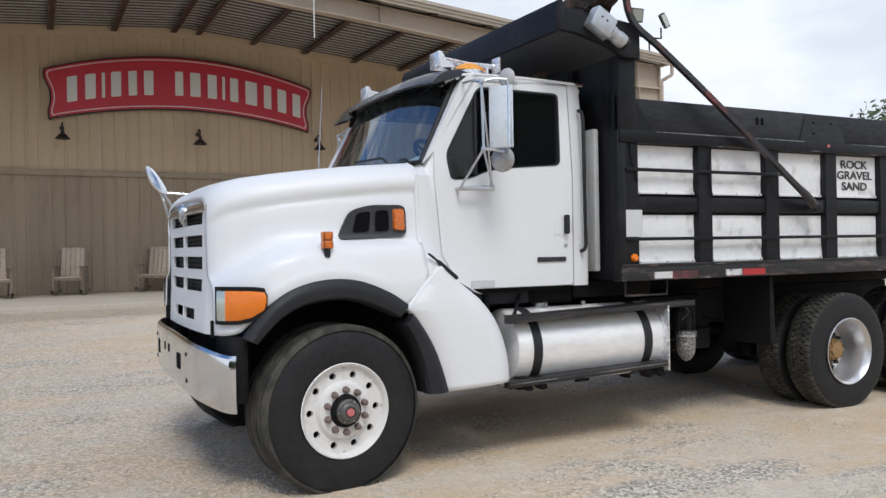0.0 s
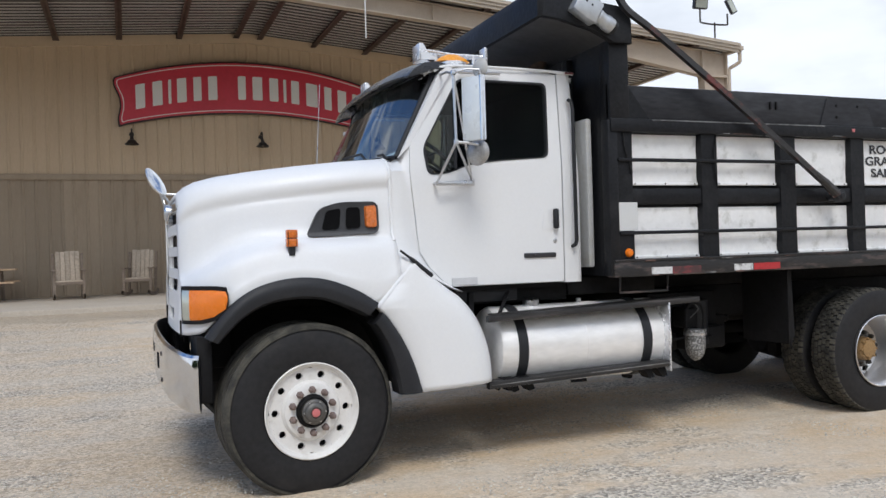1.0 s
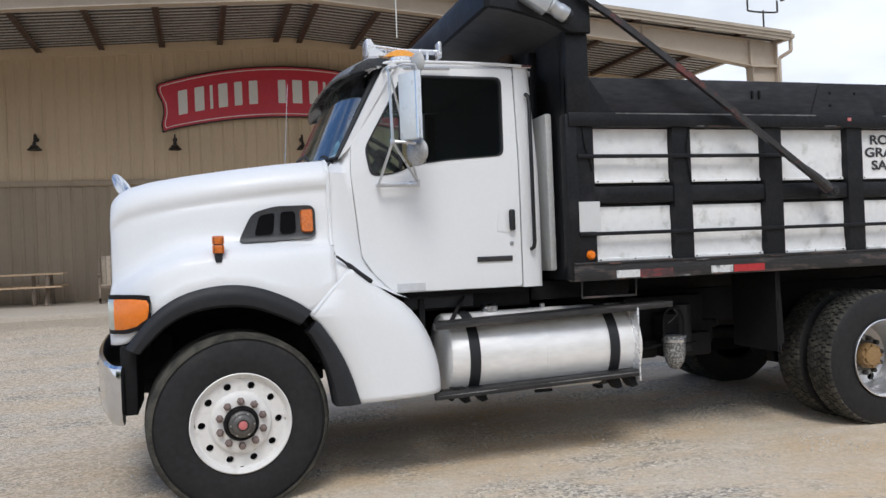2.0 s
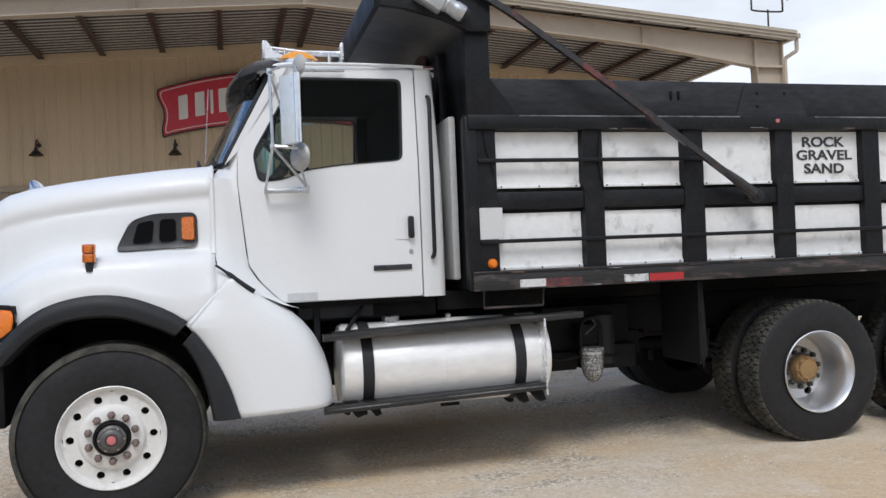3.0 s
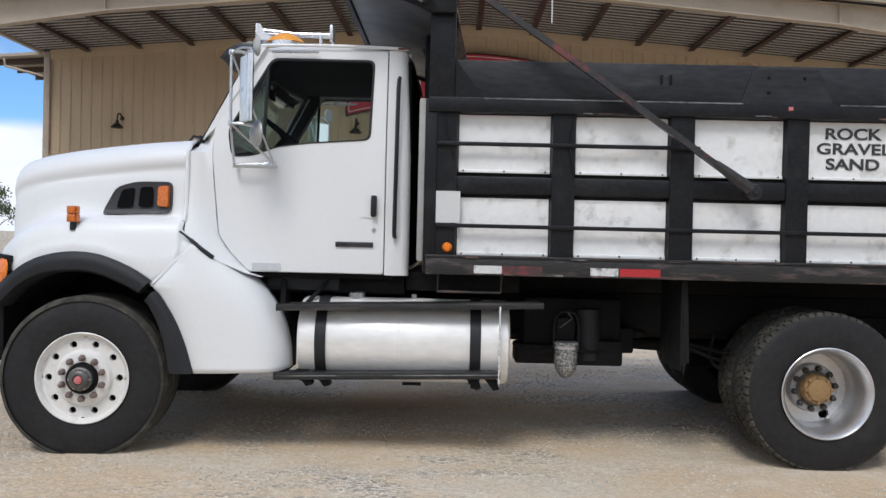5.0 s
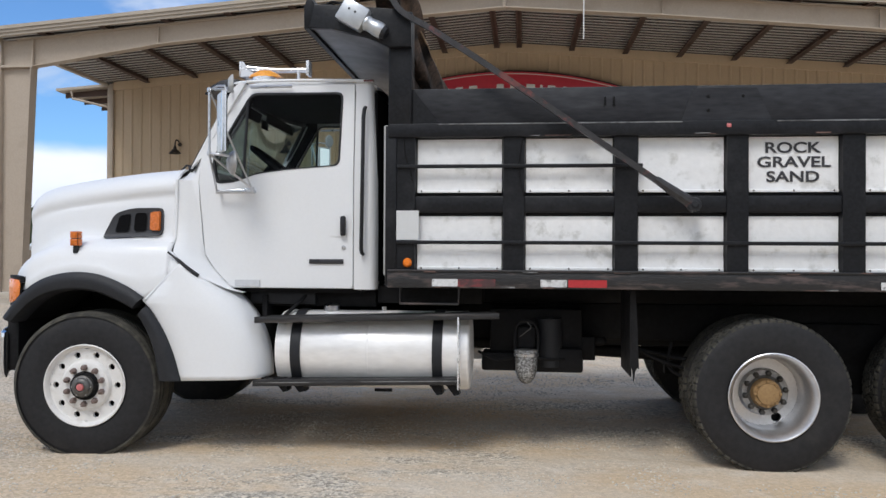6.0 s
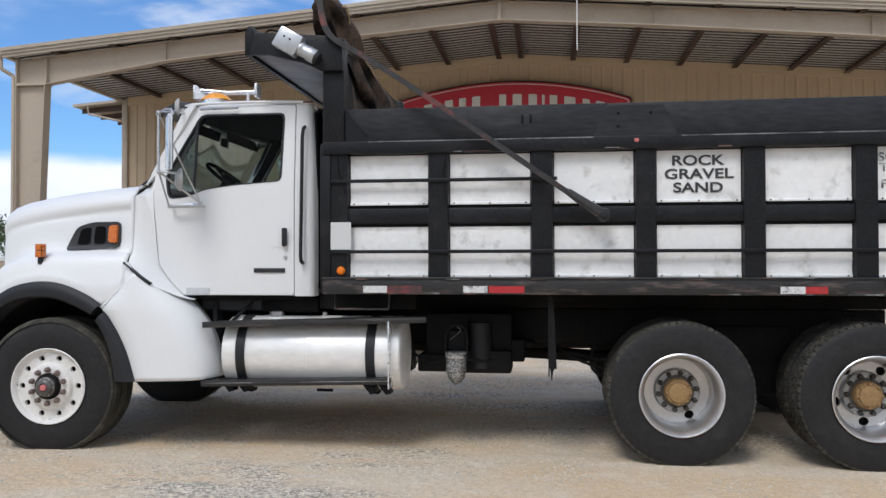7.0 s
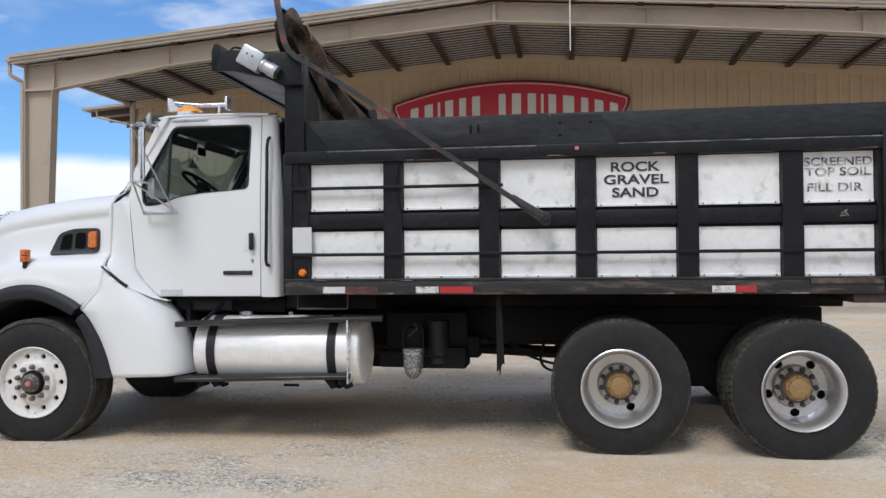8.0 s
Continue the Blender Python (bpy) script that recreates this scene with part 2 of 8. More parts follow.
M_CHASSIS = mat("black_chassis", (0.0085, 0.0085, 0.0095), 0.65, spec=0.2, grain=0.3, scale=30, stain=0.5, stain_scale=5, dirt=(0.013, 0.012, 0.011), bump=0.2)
M_TRIM = mat("black_plastic", (0.018, 0.019, 0.022), 0.5, spec=0.3, grain=0.15, scale=90, stain=0.4, stain_scale=4, dirt=(0.042, 0.042, 0.045), bump=0.12, bump_scale=400)
M_VENT = mat("grey_black_vent_plastic", (0.028, 0.029, 0.033), 0.45, grain=0.15, scale=90, stain=0.4, stain_scale=6, dirt=(0.075, 0.075, 0.078), bump=0.12, bump_scale=400)
M_VENTSHADE = mat("vent_shade_black", (0.004, 0.004, 0.0045), 0.9, grain=0.2, spec=0.1)
M_TYRE = mat("tyre_rubber", (0.014, 0.014, 0.0155), 0.62, spec=0.35, grain=0.25, scale=30, stain=0.55, stain_scale=5, dirt=(0.040, 0.038, 0.036), bump=0.12, bump_scale=200, stain_lo=0.5, stain_hi=0.75)
M_TREAD = mat("dusty_tread_rubber", (0.027, 0.026, 0.022), 0.85, grain=0.35, scale=60, stain=0.8, stain_scale=9, dirt=(0.088, 0.082, 0.066), bump=0.4, bump_scale=120, stain_lo=0.40, stain_hi=0.66)
M_CHROME = mat("chrome", (0.74, 0.75, 0.77), 0.12, 1.0, grain=0.03, stain=0.25, stain_scale=6, dirt=(0.42, 0.41, 0.40))
M_DULLCHROME = mat("dull_chrome", (0.62, 0.63, 0.65), 0.30, 1.0, grain=0.05, stain=0.3, stain_scale=9, dirt=(0.38, 0.36, 0.33))
M_STEP = mat("worn_black_step", (0.022, 0.0215, 0.022), 0.42, 0.1, grain=0.35, scale=30, stain=0.65, stain_scale=5, dirt=(0.10, 0.088, 0.082), bump=0.3, bump_scale=30, stain_lo=0.52, stain_hi=0.7, stretch=(0.4, 1, 4))
M_ALU = mat("brushed_aluminium", (0.88, 0.87, 0.855), 0.36, 0.30, grain=0.06, scale=20, stain=0.35, stain_scale=4, dirt=(0.60, 0.58, 0.55), stretch=(0.5, 1.5, 1.5))
M_BRIGHT = mat("bright_plated_steel", (0.80, 0.81, 0.83), 0.22, 0.55, grain=0.03, stain=0.25, stain_scale=9, dirt=(0.55, 0.54, 0.52))
M_PANEL = mat("bare_aluminium_panel", (0.80, 0.805, 0.805), 0.40, 0.05, grain=0.04, scale=22, stain=0.75, stain_scale=6.5, dirt=(0.50, 0.50, 0.475), bump=0.55, bump_scale=7, per_piece=0.03, stain_lo=0.53, stain_hi=0.7)
M_RIMWHITE = mat("white_wheel_paint", (0.72, 0.71, 0.69), 0.35, grain=0.03, stain=0.4, stain_scale=9, dirt=(0.42, 0.38, 0.33))
M_RIM = mat("polished_aluminium_rim", (0.64, 0.64, 0.65), 0.36, 0.90, grain=0.06, scale=60, stain=0.3, stain_scale=3.0, dirt=(0.45, 0.44, 0.42))
M_RIMFACE = mat("dusty_wheel_face", (0.40, 0.40, 0.40), 0.45, 0.6, grain=0.15, scale=60, stain=0.5, stain_scale=12, dirt=(0.11, 0.10, 0.09))
M_HUBTAN = mat("dusty_tan_hub", (0.30, 0.185, 0.080), 0.7, grain=0.15, scale=50, stain=0.5, stain_scale=20, dirt=(0.12, 0.085, 0.05))
M_NUT = mat("rusty_lug_nut", (0.20, 0.15, 0.135), 0.6, 0.3, grain=0.2, scale=80, stain=0.4, stain_scale=30, dirt=(0.10, 0.07, 0.055))
M_HUBDARK = mat("greasy_hub", (0.12, 0.117, 0.112), 0.42, 0.5, grain=0.2, stain=0.5, stain_scale=25, dirt=(0.16, 0.15, 0.14))
M_NUTDARK = mat("greasy_dark_nut", (0.05, 0.047, 0.043), 0.5, 0.4, grain=0.2, stain=0.5, stain_scale=25, dirt=(0.12, 0.10, 0.08))
M_GREASE = mat("greasy_wheel_centre", (0.11, 0.105, 0.098), 0.5, 0.3, grain=0.25, scale=50, stain=0.6, stain_scale=14, dirt=(0.05, 0.045, 0.04))
M_PINK = mat("faded_red_cap", (0.55, 0.16, 0.16), 0.4)
M_ORANGE = mat("amber_lens", (0.82, 0.20, 0.012), 0.25, grain=0.04, scale=90, stain=0.25, stain_scale=12, dirt=(0.58, 0.12, 0.012), coat=0.25)
M_BEACON = mat("yellow_amber_lens", (0.84, 0.34, 0.03), 0.25, grain=0.04, scale=90, stain=0.2, stain_scale=12, dirt=(0.62, 0.22, 0.02), coat=0.25)
M_AMBERDARK = mat("weathered_amber_lens", (0.60, 0.15, 0.02), 0.25, grain=0.2, scale=60, stain=0.5, stain_scale=30, dirt=(0.32, 0.05, 0.01), coat=0.4)
M_CLEAR = mat("clear_lamp_lens", (0.52, 0.55, 0.49), 0.1, 0.4, grain=0.06, scale=80, coat=0.8)
M_REDTAPE = mat("red_reflective_tape", (0.42, 0.03, 0.035), 0.35, grain=0.12, scale=60, stain=0.5, stain_scale=12, dirt=(0.16, 0.04, 0.04))
M_OLDTAPE = mat("faded_red_tape", (0.20, 0.035, 0.04), 0.5, grain=0.2, scale=60, stain=0.9, stain_scale=9, dirt=(0.05, 0.03, 0.03), stain_lo=0.42, stain_hi=0.58)
M_WHITETAPE = mat("white_reflective_tape", (0.62, 0.63, 0.63), 0.35, grain=0.1, scale=60, stain=0.7, stain_scale=14, dirt=(0.05, 0.05, 0.05), stain_lo=0.5, stain_hi=0.6)
M_STICKER = mat("white_sticker", (0.60, 0.61, 0.61), 0.4, grain=0.02)
M_INK = mat("black_ink", (0.03, 0.03, 0.035), 0.5, grain=0.2, scale=60, stain=0.3, stain_scale=25, dirt=(0.2, 0.2, 0.2))
M_FADED = mat("faded_ink", (0.06, 0.06, 0.065), 0.5, grain=0.2, scale=60, stain=0.85, stain_scale=16, dirt=(0.55, 0.55, 0.55), stain_lo=0.45, stain_hi=0.58)
M_BADGE = mat("dark_badge", (0.05, 0.05, 0.055), 0.3, 0.5)
M_GREYSTICK = mat("grey_sticker", (0.55, 0.56, 0.58), 0.4)
M_ARM = mat("tarp_arm_paint", (0.04, 0.039, 0.041), 0.4, 0.2, grain=0.25, scale=25, stain=0.9, stain_scale=6, dirt=(0.17, 0.055, 0.05), stain_lo=0.52, stain_hi=0.62)
M_PALEWORN = mat("pale_worn_edge", (0.24, 0.24, 0.24), 0.5, 0.4, grain=0.3, scale=30, stain=0.8, stain_scale=5, dirt=(0.03, 0.03, 0.03), stain_lo=0.45, stain_hi=0.6)
M_MIRRORSHELL = mat("skytone_mirror_shell", (0.66, 0.71, 0.74), 0.3, 0.15, grain=0.03, stain=0.3, stain_scale=8, dirt=(0.5, 0.52, 0.53))
M_VISOR = mat("glossy_black_visor", (0.016, 0.0165, 0.019), 0.24, grain=0.12, scale=60, stain=0.4, stain_scale=5, dirt=(0.05, 0.05, 0.052), bump=0.08, bump_scale=60)
M_BOWL = mat("speckled_silver_bowl", (0.42, 0.43, 0.44), 0.40, 0.5, grain=0.5, scale=70, stain=0.9, stain_scale=60, dirt=(0.10, 0.10, 0.10), bump=0.5, bump_scale=90, stain_lo=0.42, stain_hi=0.56)
M_SILVER = mat("cast_silver_housing", (0.52, 0.54, 0.56), 0.38, 0.7, grain=0.06, stain=0.3, stain_scale=12)
M_TARP = mat("brown_mesh_tarp", (0.10, 0.062, 0.040), 0.85, grain=0.4, scale=30, stain=0.92, stain_scale=3.2, dirt=(0.013, 0.011, 0.010), bump=0.6, bump_scale=60, stain_lo=0.43, stain_hi=0.60)
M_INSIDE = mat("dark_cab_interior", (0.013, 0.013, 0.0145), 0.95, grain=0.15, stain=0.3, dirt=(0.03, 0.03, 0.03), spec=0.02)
M_GLASS = glass("side_glass", (0.80, 0.87, 0.85), base=0.006)
M_WIND = glass("windscreen_glass", (0.50, 0.64, 0.68), base=0.30, film=0.035)
M_VENTGLASS = glass("vent_glass", (0.55, 0.68, 0.66), base=0.035, film=0.05)
M_TANKGREY = mat("grey_white_tank", (0.45, 0.46, 0.46), 0.5, grain=0.06, stain=0.5, stain_scale=5, dirt=(0.36, 0.33, 0.27))
M_MIRROR = mat("mirror_glass", (0.85, 0.87, 0.88), 0.04, 1.0, grain=0.0, stain=0.05)
M_TAN = mat("tan_siding", (0.56, 0.432, 0.292), 0.5, grain=0.04, scale=20, stain=0.3, stain_scale=1.2, dirt=(0.42, 0.32, 0.215), per_piece=0.03, stretch=(1.5, 1, 0.3))
M_BROWN = mat("brown_siding", (0.355, 0.280, 0.20), 0.5, grain=0.05, scale=20, stain=0.4, stain_scale=1.4, dirt=(0.24, 0.185, 0.13), per_piece=0.10, stretch=(1.5, 1, 0.3))
M_BEAM = mat("tan_beam_paint", (0.42, 0.35, 0.28), 0.55, grain=0.05, stain=0.3, stain_scale=1.5, dirt=(0.28, 0.23, 0.17))
M_PURLIN = mat("brown_purlin_paint", (0.082, 0.050, 0.040), 0.55, grain=0.08, stain=0.3)
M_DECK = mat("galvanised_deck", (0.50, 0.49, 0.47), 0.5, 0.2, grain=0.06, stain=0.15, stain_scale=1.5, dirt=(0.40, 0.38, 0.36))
# darker deck colour that paints the shade in the flutes
M_FLUTESHADE = mat("deck_flute_shade", (0.115, 0.105, 0.10), 0.7, grain=0.08, stain=0.15, stain_scale=1.5)
M_ROOFEDGE = mat("tan_roof_trim", (0.40, 0.345, 0.28), 0.45, grain=0.05, stain=0.3, stain_scale=2)
M_SIGNRED = mat("sign_red", (0.56, 0.035, 0.06), 0.4, grain=0.05, scale=10, stain=0.3, stain_scale=1.2, dirt=(0.44, 0.03, 0.045))
M_SIGNWHITE = mat("sign_white", (0.74, 0.73, 0.70), 0.45, grain=0.03)
M_DARKMETAL = mat("dark_bronze", (0.035, 0.028, 0.025), 0.5, 0.3, grain=0.15)
M_CONCRETE = mat("concrete", (0.44, 0.39, 0.325), 0.9, grain=0.1, scale=30, stain=0.45, stain_scale=1.6, dirt=(0.36, 0.32, 0.27), bump=0.4, bump_scale=60)
M_WOOD = mat("weathered_wood", (0.50, 0.42, 0.335), 0.85, grain=0.2, scale=25, stain=0.4, stain_scale=3, dirt=(0.24, 0.19, 0.15), bump=0.3, bump_scale=50, per_piece=0.12)
M_WOODDARK = mat("dark_weathered_wood", (0.20, 0.155, 0.12), 0.85, grain=0.25, scale=25, stain=0.5, stain_scale=3, dirt=(0.36, 0.31, 0.26), bump=0.3, bump_scale=50, per_piece=0.15)
M_WOOD2 = mat("tan_plank_wood", (0.56, 0.40, 0.26), 0.8, grain=0.2, scale=25, stain=0.3, stain_scale=3, bump=0.3, per_piece=0.1)
M_LEAF = mat("tree_leaves", (0.055, 0.085, 0.030), 0.6, grain=0.35, scale=3, stain=0.5, stain_scale=1.2, dirt=(0.03, 0.05, 0.02))
M_BARK = mat("bark", (0.10, 0.08, 0.06), 0.9, grain=0.3, scale=20, bump=0.6)
M_STONE = mat("loose_limestone", (0.57, 0.52, 0.44), 0.95, grain=0.15, scale=60, stain=0.5, stain_scale=9, dirt=(0.44, 0.40, 0.34))


def vary_islands(m, lo, hi):
    """Each loose piece of a joined mesh takes its own brightness."""
    t = m.node_tree
    b = t.nodes["Principled BSDF"]
    src = b.inputs["Base Color"].links[0].from_socket
    g = t.nodes.new("ShaderNodeNewGeometry")
    r = t.nodes.new("ShaderNodeMapRange")
    r.inputs["To Min"].default_value, r.inputs["To Max"].default_value = lo, hi
    h = t.nodes.new("ShaderNodeHueSaturation")
    t.links.new(g.outputs["Random Per Island"], r.inputs["Value"])
    t.links.new(r.outputs["Result"], h.inputs["Value"])
    t.links.new(src, h.inputs["Color"])
    t.links.new(h.outputs["Color"], b.inputs["Base Color"])


vary_islands(M_STONE, 0.72, 1.25)
M_GROUND = ground_material()

# ---- mesh helpers ----


def part(name, bm, material, parent=None, label="", sharp=35, origin=None, face_to=None):
    """Links a bmesh as one mesh object, under a thing or a part. Coordinates are the world's."""
    me = bpy.data.meshes.new(name)
    bmesh.ops.recalc_face_normals(bm, faces=bm.faces)
    if face_to is not None:
        bm.normal_update()
        if sum((f.normal for f in bm.faces), Vector()).dot(Vector(face_to)) < 0:
            bmesh.ops.reverse_faces(bm, faces=bm.faces)
    if origin is not None:
        bmesh.ops.translate(bm, vec=-Vector(origin), verts=bm.verts)
    bm.to_mesh(me)
    bm.free()
    me.materials.append(material)
    me.polygons.foreach_set("use_smooth", [True] * len(me.polygons))
    me.set_sharp_from_angle(angle=radians(sharp))
    ob = new(name, me)
    if origin is not None:
        ob.location = origin
    if parent is not None:
        ob.parent = parent
        ob.matrix_parent_inverse = parent.matrix_basis.inverted() if parent.parent is None else Matrix()
    if label:
        ob["label"] = label
    return ob


def thing(name, at, label, category, group="", kind=""):
    ob = new(name)
    ob.location = at
    return tagged(ob, label, category, group, kind)


def box(bm, x0, x1, y0, y1, z0, z1, bev=0.0, m=None):
    made = bmesh.ops.create_cube(bm, size=1.0)["verts"]
    bmesh.ops.scale(bm, vec=(x1 - x0, y1 - y0, z1 - z0), verts=made)
    bmesh.ops.translate(bm, vec=((x0 + x1) / 2, (y0 + y1) / 2, (z0 + z1) / 2), verts=made)
    if bev:
        edges = list({e for v in made for e in v.link_edges})
        r = bmesh.ops.bevel(bm, geom=edges, offset=bev, segments=2, profile=0.5, affect="EDGES")
        made = list({v for f in r["faces"] for v in f.verts} | {v for v in made if v.is_valid})
    if m is not None:
        bmesh.ops.transform(bm, matrix=m, verts=made)
    return bm


def B(*a, **k):
    return box(bmesh.new(), *a, **k)


def prism(bm, pts, y0, y1, bev=0.0):
    """A polygon of (x, z) points, swept from y0 to y1."""
    a = [bm.verts.new((x, y0, z)) for x, z in pts]
    b = [bm.verts.new((x, y1, z)) for x, z in pts]
    n = len(pts)
    fa = bm.faces.new(a)
    fb = bm.faces.new(b[::-1])
    for i in range(n):
        bm.faces.new((a[i], b[i], b[(i + 1) % n], a[(i + 1) % n]))
    if bev:
        bmesh.ops.bevel(bm, geom=list(fa.edges) + list(fb.edges), offset=bev, segments=2, profile=0.5, affect="EDGES")
    return bm


def band(bm, outer, inner, y0, y1, closed=True):
    """A flat band between two lines of (x, z) points of one count, with thickness from y0 to y1."""
    n = len(outer)
    vs = [[bm.verts.new((x, y, z)) for x, z in line] for y in (y0, y1) for line in (outer, inner)]
    of, inf, ob_, ib = vs
    for i in range(n if closed else n - 1):
        j = (i + 1) % n
        bm.faces.new((of[i], of[j], inf[j], inf[i]))
        bm.faces.new((ob_[i], ib[i], ib[j], ob_[j]))
        bm.faces.new((of[i], ob_[i], ob_[j], of[j]))
        bm.faces.new((inf[i], inf[j], ib[j], ib[i]))
    if not closed:
        for i in (0, n - 1):
            bm.faces.new((of[i], inf[i], ib[i], ob_[i]))
    return bm


def catmull(pts, n=4, closed=False):
    """A smooth line through the points."""
    p = [Vector(q) for q in pts]
    out = []
    k = len(p)
    for i in range(k if closed else k - 1):
        if closed:
            a, b, c, d = p[i - 1], p[i], p[(i + 1) % k], p[(i + 2) % k]
        else:
            b, c = p[i], p[i + 1]
            a = p[i - 1] if i else b - (c - b)
            d = p[i + 2] if i + 2 < k else c + (c - b)
        for s in range(n):
            u = s / n
            out.append(0.5 * ((2 * b) + (c - a) * u + (2 * a - 5 * b + 4 * c - d) * u * u + (3 * b - a - 3 * c + d) * u ** 3))
    if not closed:
        out.append(p[-1])
    return out


def tube(bm, pts, r, n=10, flat=1.0):
    """A round bar along a line of points; r: one radius, or one for each point."""
    p = [Vector(q) for q in pts]
    rs = r if isinstance(r, (list, tuple)) else [r] * len(p)
    rings, up = [], None
    for i, q in enumerate(p):
        d = (p[min(i + 1, len(p) - 1)] - p[max(i - 1, 0)]).normalized()
        if up is None:
            up = d.orthogonal().normalized()
        up = (up - d * up.dot(d)).normalized()
        side = d.cross(up)
        rings.append([bm.verts.new(q + rs[i] * (math.cos(a) * up + flat * math.sin(a) * side)) for a in (2 * math.pi * s / n for s in range(n))])
    for a, b in zip(rings, rings[1:]):
        for s in range(n):
            bm.faces.new((a[s], a[(s + 1) % n], b[(s + 1) % n], b[s]))
    bm.faces.new(rings[0][::-1])
    bm.faces.new(rings[-1])
    return bm


def T(pts, r, n=10):
    return tube(bmesh.new(), pts, r, n)


def lathe(bm, prof, centre, axis="y", n=48, closed=False):
    """Turns a profile of (radius, along) round an axis through the centre."""
    c = Vector(centre)
    rings = []
    for r, a in prof:
        ring = []
        for s in range(n if r > 1e-6 else 1):
            u, v = r * math.cos(2 * math.pi * s / n), r * math.sin(2 * math.pi * s / n)
            q = {"y": (u, a, v), "x": (a, u, v), "z": (u, v, a)}[axis]
            ring.append(bm.verts.new(c + Vector(q)))
        rings.append(ring)
    pairs = list(zip(rings, rings[1:])) + ([(rings[-1], rings[0])] if closed else [])
    for a, b in pairs:
        for s in range(n):
            t = (s + 1) % n
            if len(a) == 1 and len(b) == 1:
                continue
            if len(a) == 1:
                bm.faces.new((a[0], b[t], b[s]))
            elif len(b) == 1:
                bm.faces.new((a[s], a[t], b[0]))
            else:
                bm.faces.new((a[s], a[t], b[t], b[s]))
    return bm


def loft(bm, rings, closed=False):
    vs = [[bm.verts.new(q) for q in ring] for ring in rings]
    n = len(vs[0])
    for a, b in zip(vs, vs[1:]):
        for s in range(n if closed else n - 1):
            bm.faces.new((a[s], a[(s + 1) % n], b[(s + 1) % n], b[s]))
    return vs


def rounded(pts, r, n=4):
    """A polygon of (x, z) points with rounded corners."""
    out = []
    k = len(pts)
    for i in range(k):
        a, b, c = Vector(pts[i - 1]), Vector(pts[i]), Vector(pts[(i + 1) % k])
        ra = min(r, (a - b).length * 0.45, (c - b).length * 0.45)
        p, q = b + (a - b).normalized() * ra, b + (c - b).normalized() * ra
        for s in range(n + 1):
            u = s / n
            out.append(tuple((1 - u) ** 2 * p + 2 * u * (1 - u) * b + u * u * q))
    return out


def lerp_at(table, x):
    """Reads a table of (x, value) pairs at x."""
    for (a, va), (b, vb) in zip(table, table[1:]):
        if x <= b:
            u = max(0.0, (x - a) / (b - a))
            return va + (vb - va) * u
    return table[-1][1]


def writing(name, body, size, at, material, parent=None, width=1.0, label="", spacing=1.0, bold=0.0):
    """Raised lettering on a plane that faces -y; at: middle of the line."""
    c = bpy.data.curves.new(name, "FONT")
    c.body, c.size, c.align_x, c.align_y, c.extrude, c.space_character, c.offset = body, size, "CENTER", "CENTER", 0.0015, spacing, bold
    tmp = bpy.data.objects.new(name, c)
    scene.collection.objects.link(tmp)
    bpy.context.view_layer.update()
    me = bpy.data.meshes.new_from_object(tmp.evaluated_get(bpy.context.evaluated_depsgraph_get()))
    bpy.data.objects.remove(tmp)
    xs = [v.co.x for v in me.vertices]
    wide = width / (max(xs) - min(xs))
    me.transform(Matrix.Translation(at) @ Matrix.Rotation(radians(90), 4, "X") @ Matrix.Diagonal((wide, 1, 1, 1)))
    me.materials.clear()
    me.materials.append(material)
    ob = new(name, me)
    if parent is not None:
        ob.parent = parent
        ob.matrix_parent_inverse = parent.matrix_basis.inverted() if parent.parent is None else Matrix()
    if label:
        ob["label"] = label
    return ob


# ---- ground and building ----
RIDGE, SLOPE = 4.548, 0.08          # ridge line and fall of the roof
WALL_Y, FRONT_Y, RAFTER_Y = 25.70, 19.30, 19.80          # siding face, roof's front edge, porch frame
ROOF_HALF = 13.55          # half the width of the roof
WALL_HALF = 13.41
PORCH_Z = 0.41


FAR_LIFT = 0.075         # lift of the far rear wheels and cab side, fitted to the camera's view


def ground_height(x, y):
    u = min(1.0, max(0.0, (y - 8.5) / 11.0))
    # the yard rises under the far rear wheels, to fit the camera's view
    return max(0.29 * u * u * (3 - 2 * u), FAR_LIFT * min(1.0, max(0.0, (y - 5.75) / 1.5)) * min(1.0, max(0.0, (x - 3.0) / 2.0)))


def build_ground():
    bm = bmesh.new()
    xs = [-1500, -400, -120, -50] + [-25 + 1.0 * i for i in range(56)] + [60, 120, 400, 1500]
    ys = [-1500, -400, -100, -30] + [-10 + 0.75 * i for i in range(58)] + [60, 120, 400, 1500]
    grid = [[bm.verts.new((x, y, ground_height(x, y) + (0.012 * noise.noise((x * 0.5, y * 0.5, 3)) if abs(x) < 40 and abs(y) < 40 and not 4.6 < y < 8 else 0))) for x in xs] for y in ys]
    for a, b in zip(grid, grid[1:]):
        for i in range(len(xs) - 1):
            bm.faces.new((a[i], a[i + 1], b[i + 1], b[i]))
    g = part("ground", bm, M_GROUND, None, sharp=80)
    return tagged(g, "tan and grey crushed limestone gravel yard, packed by tyres", "ground", kind="structure")


build_ground()


def build_porch():
    s = part("porch_slab", B(-10.0, 19.2, 19.45, WALL_Y, 0.05, PORCH_Z, bev=0.02), M_CONCRETE)
    tagged(s, "pale concrete porch slab with a worn front edge", "porch", kind="structure")


build_porch()


def roof_line(x):
    return -SLOPE * abs(x - RIDGE)


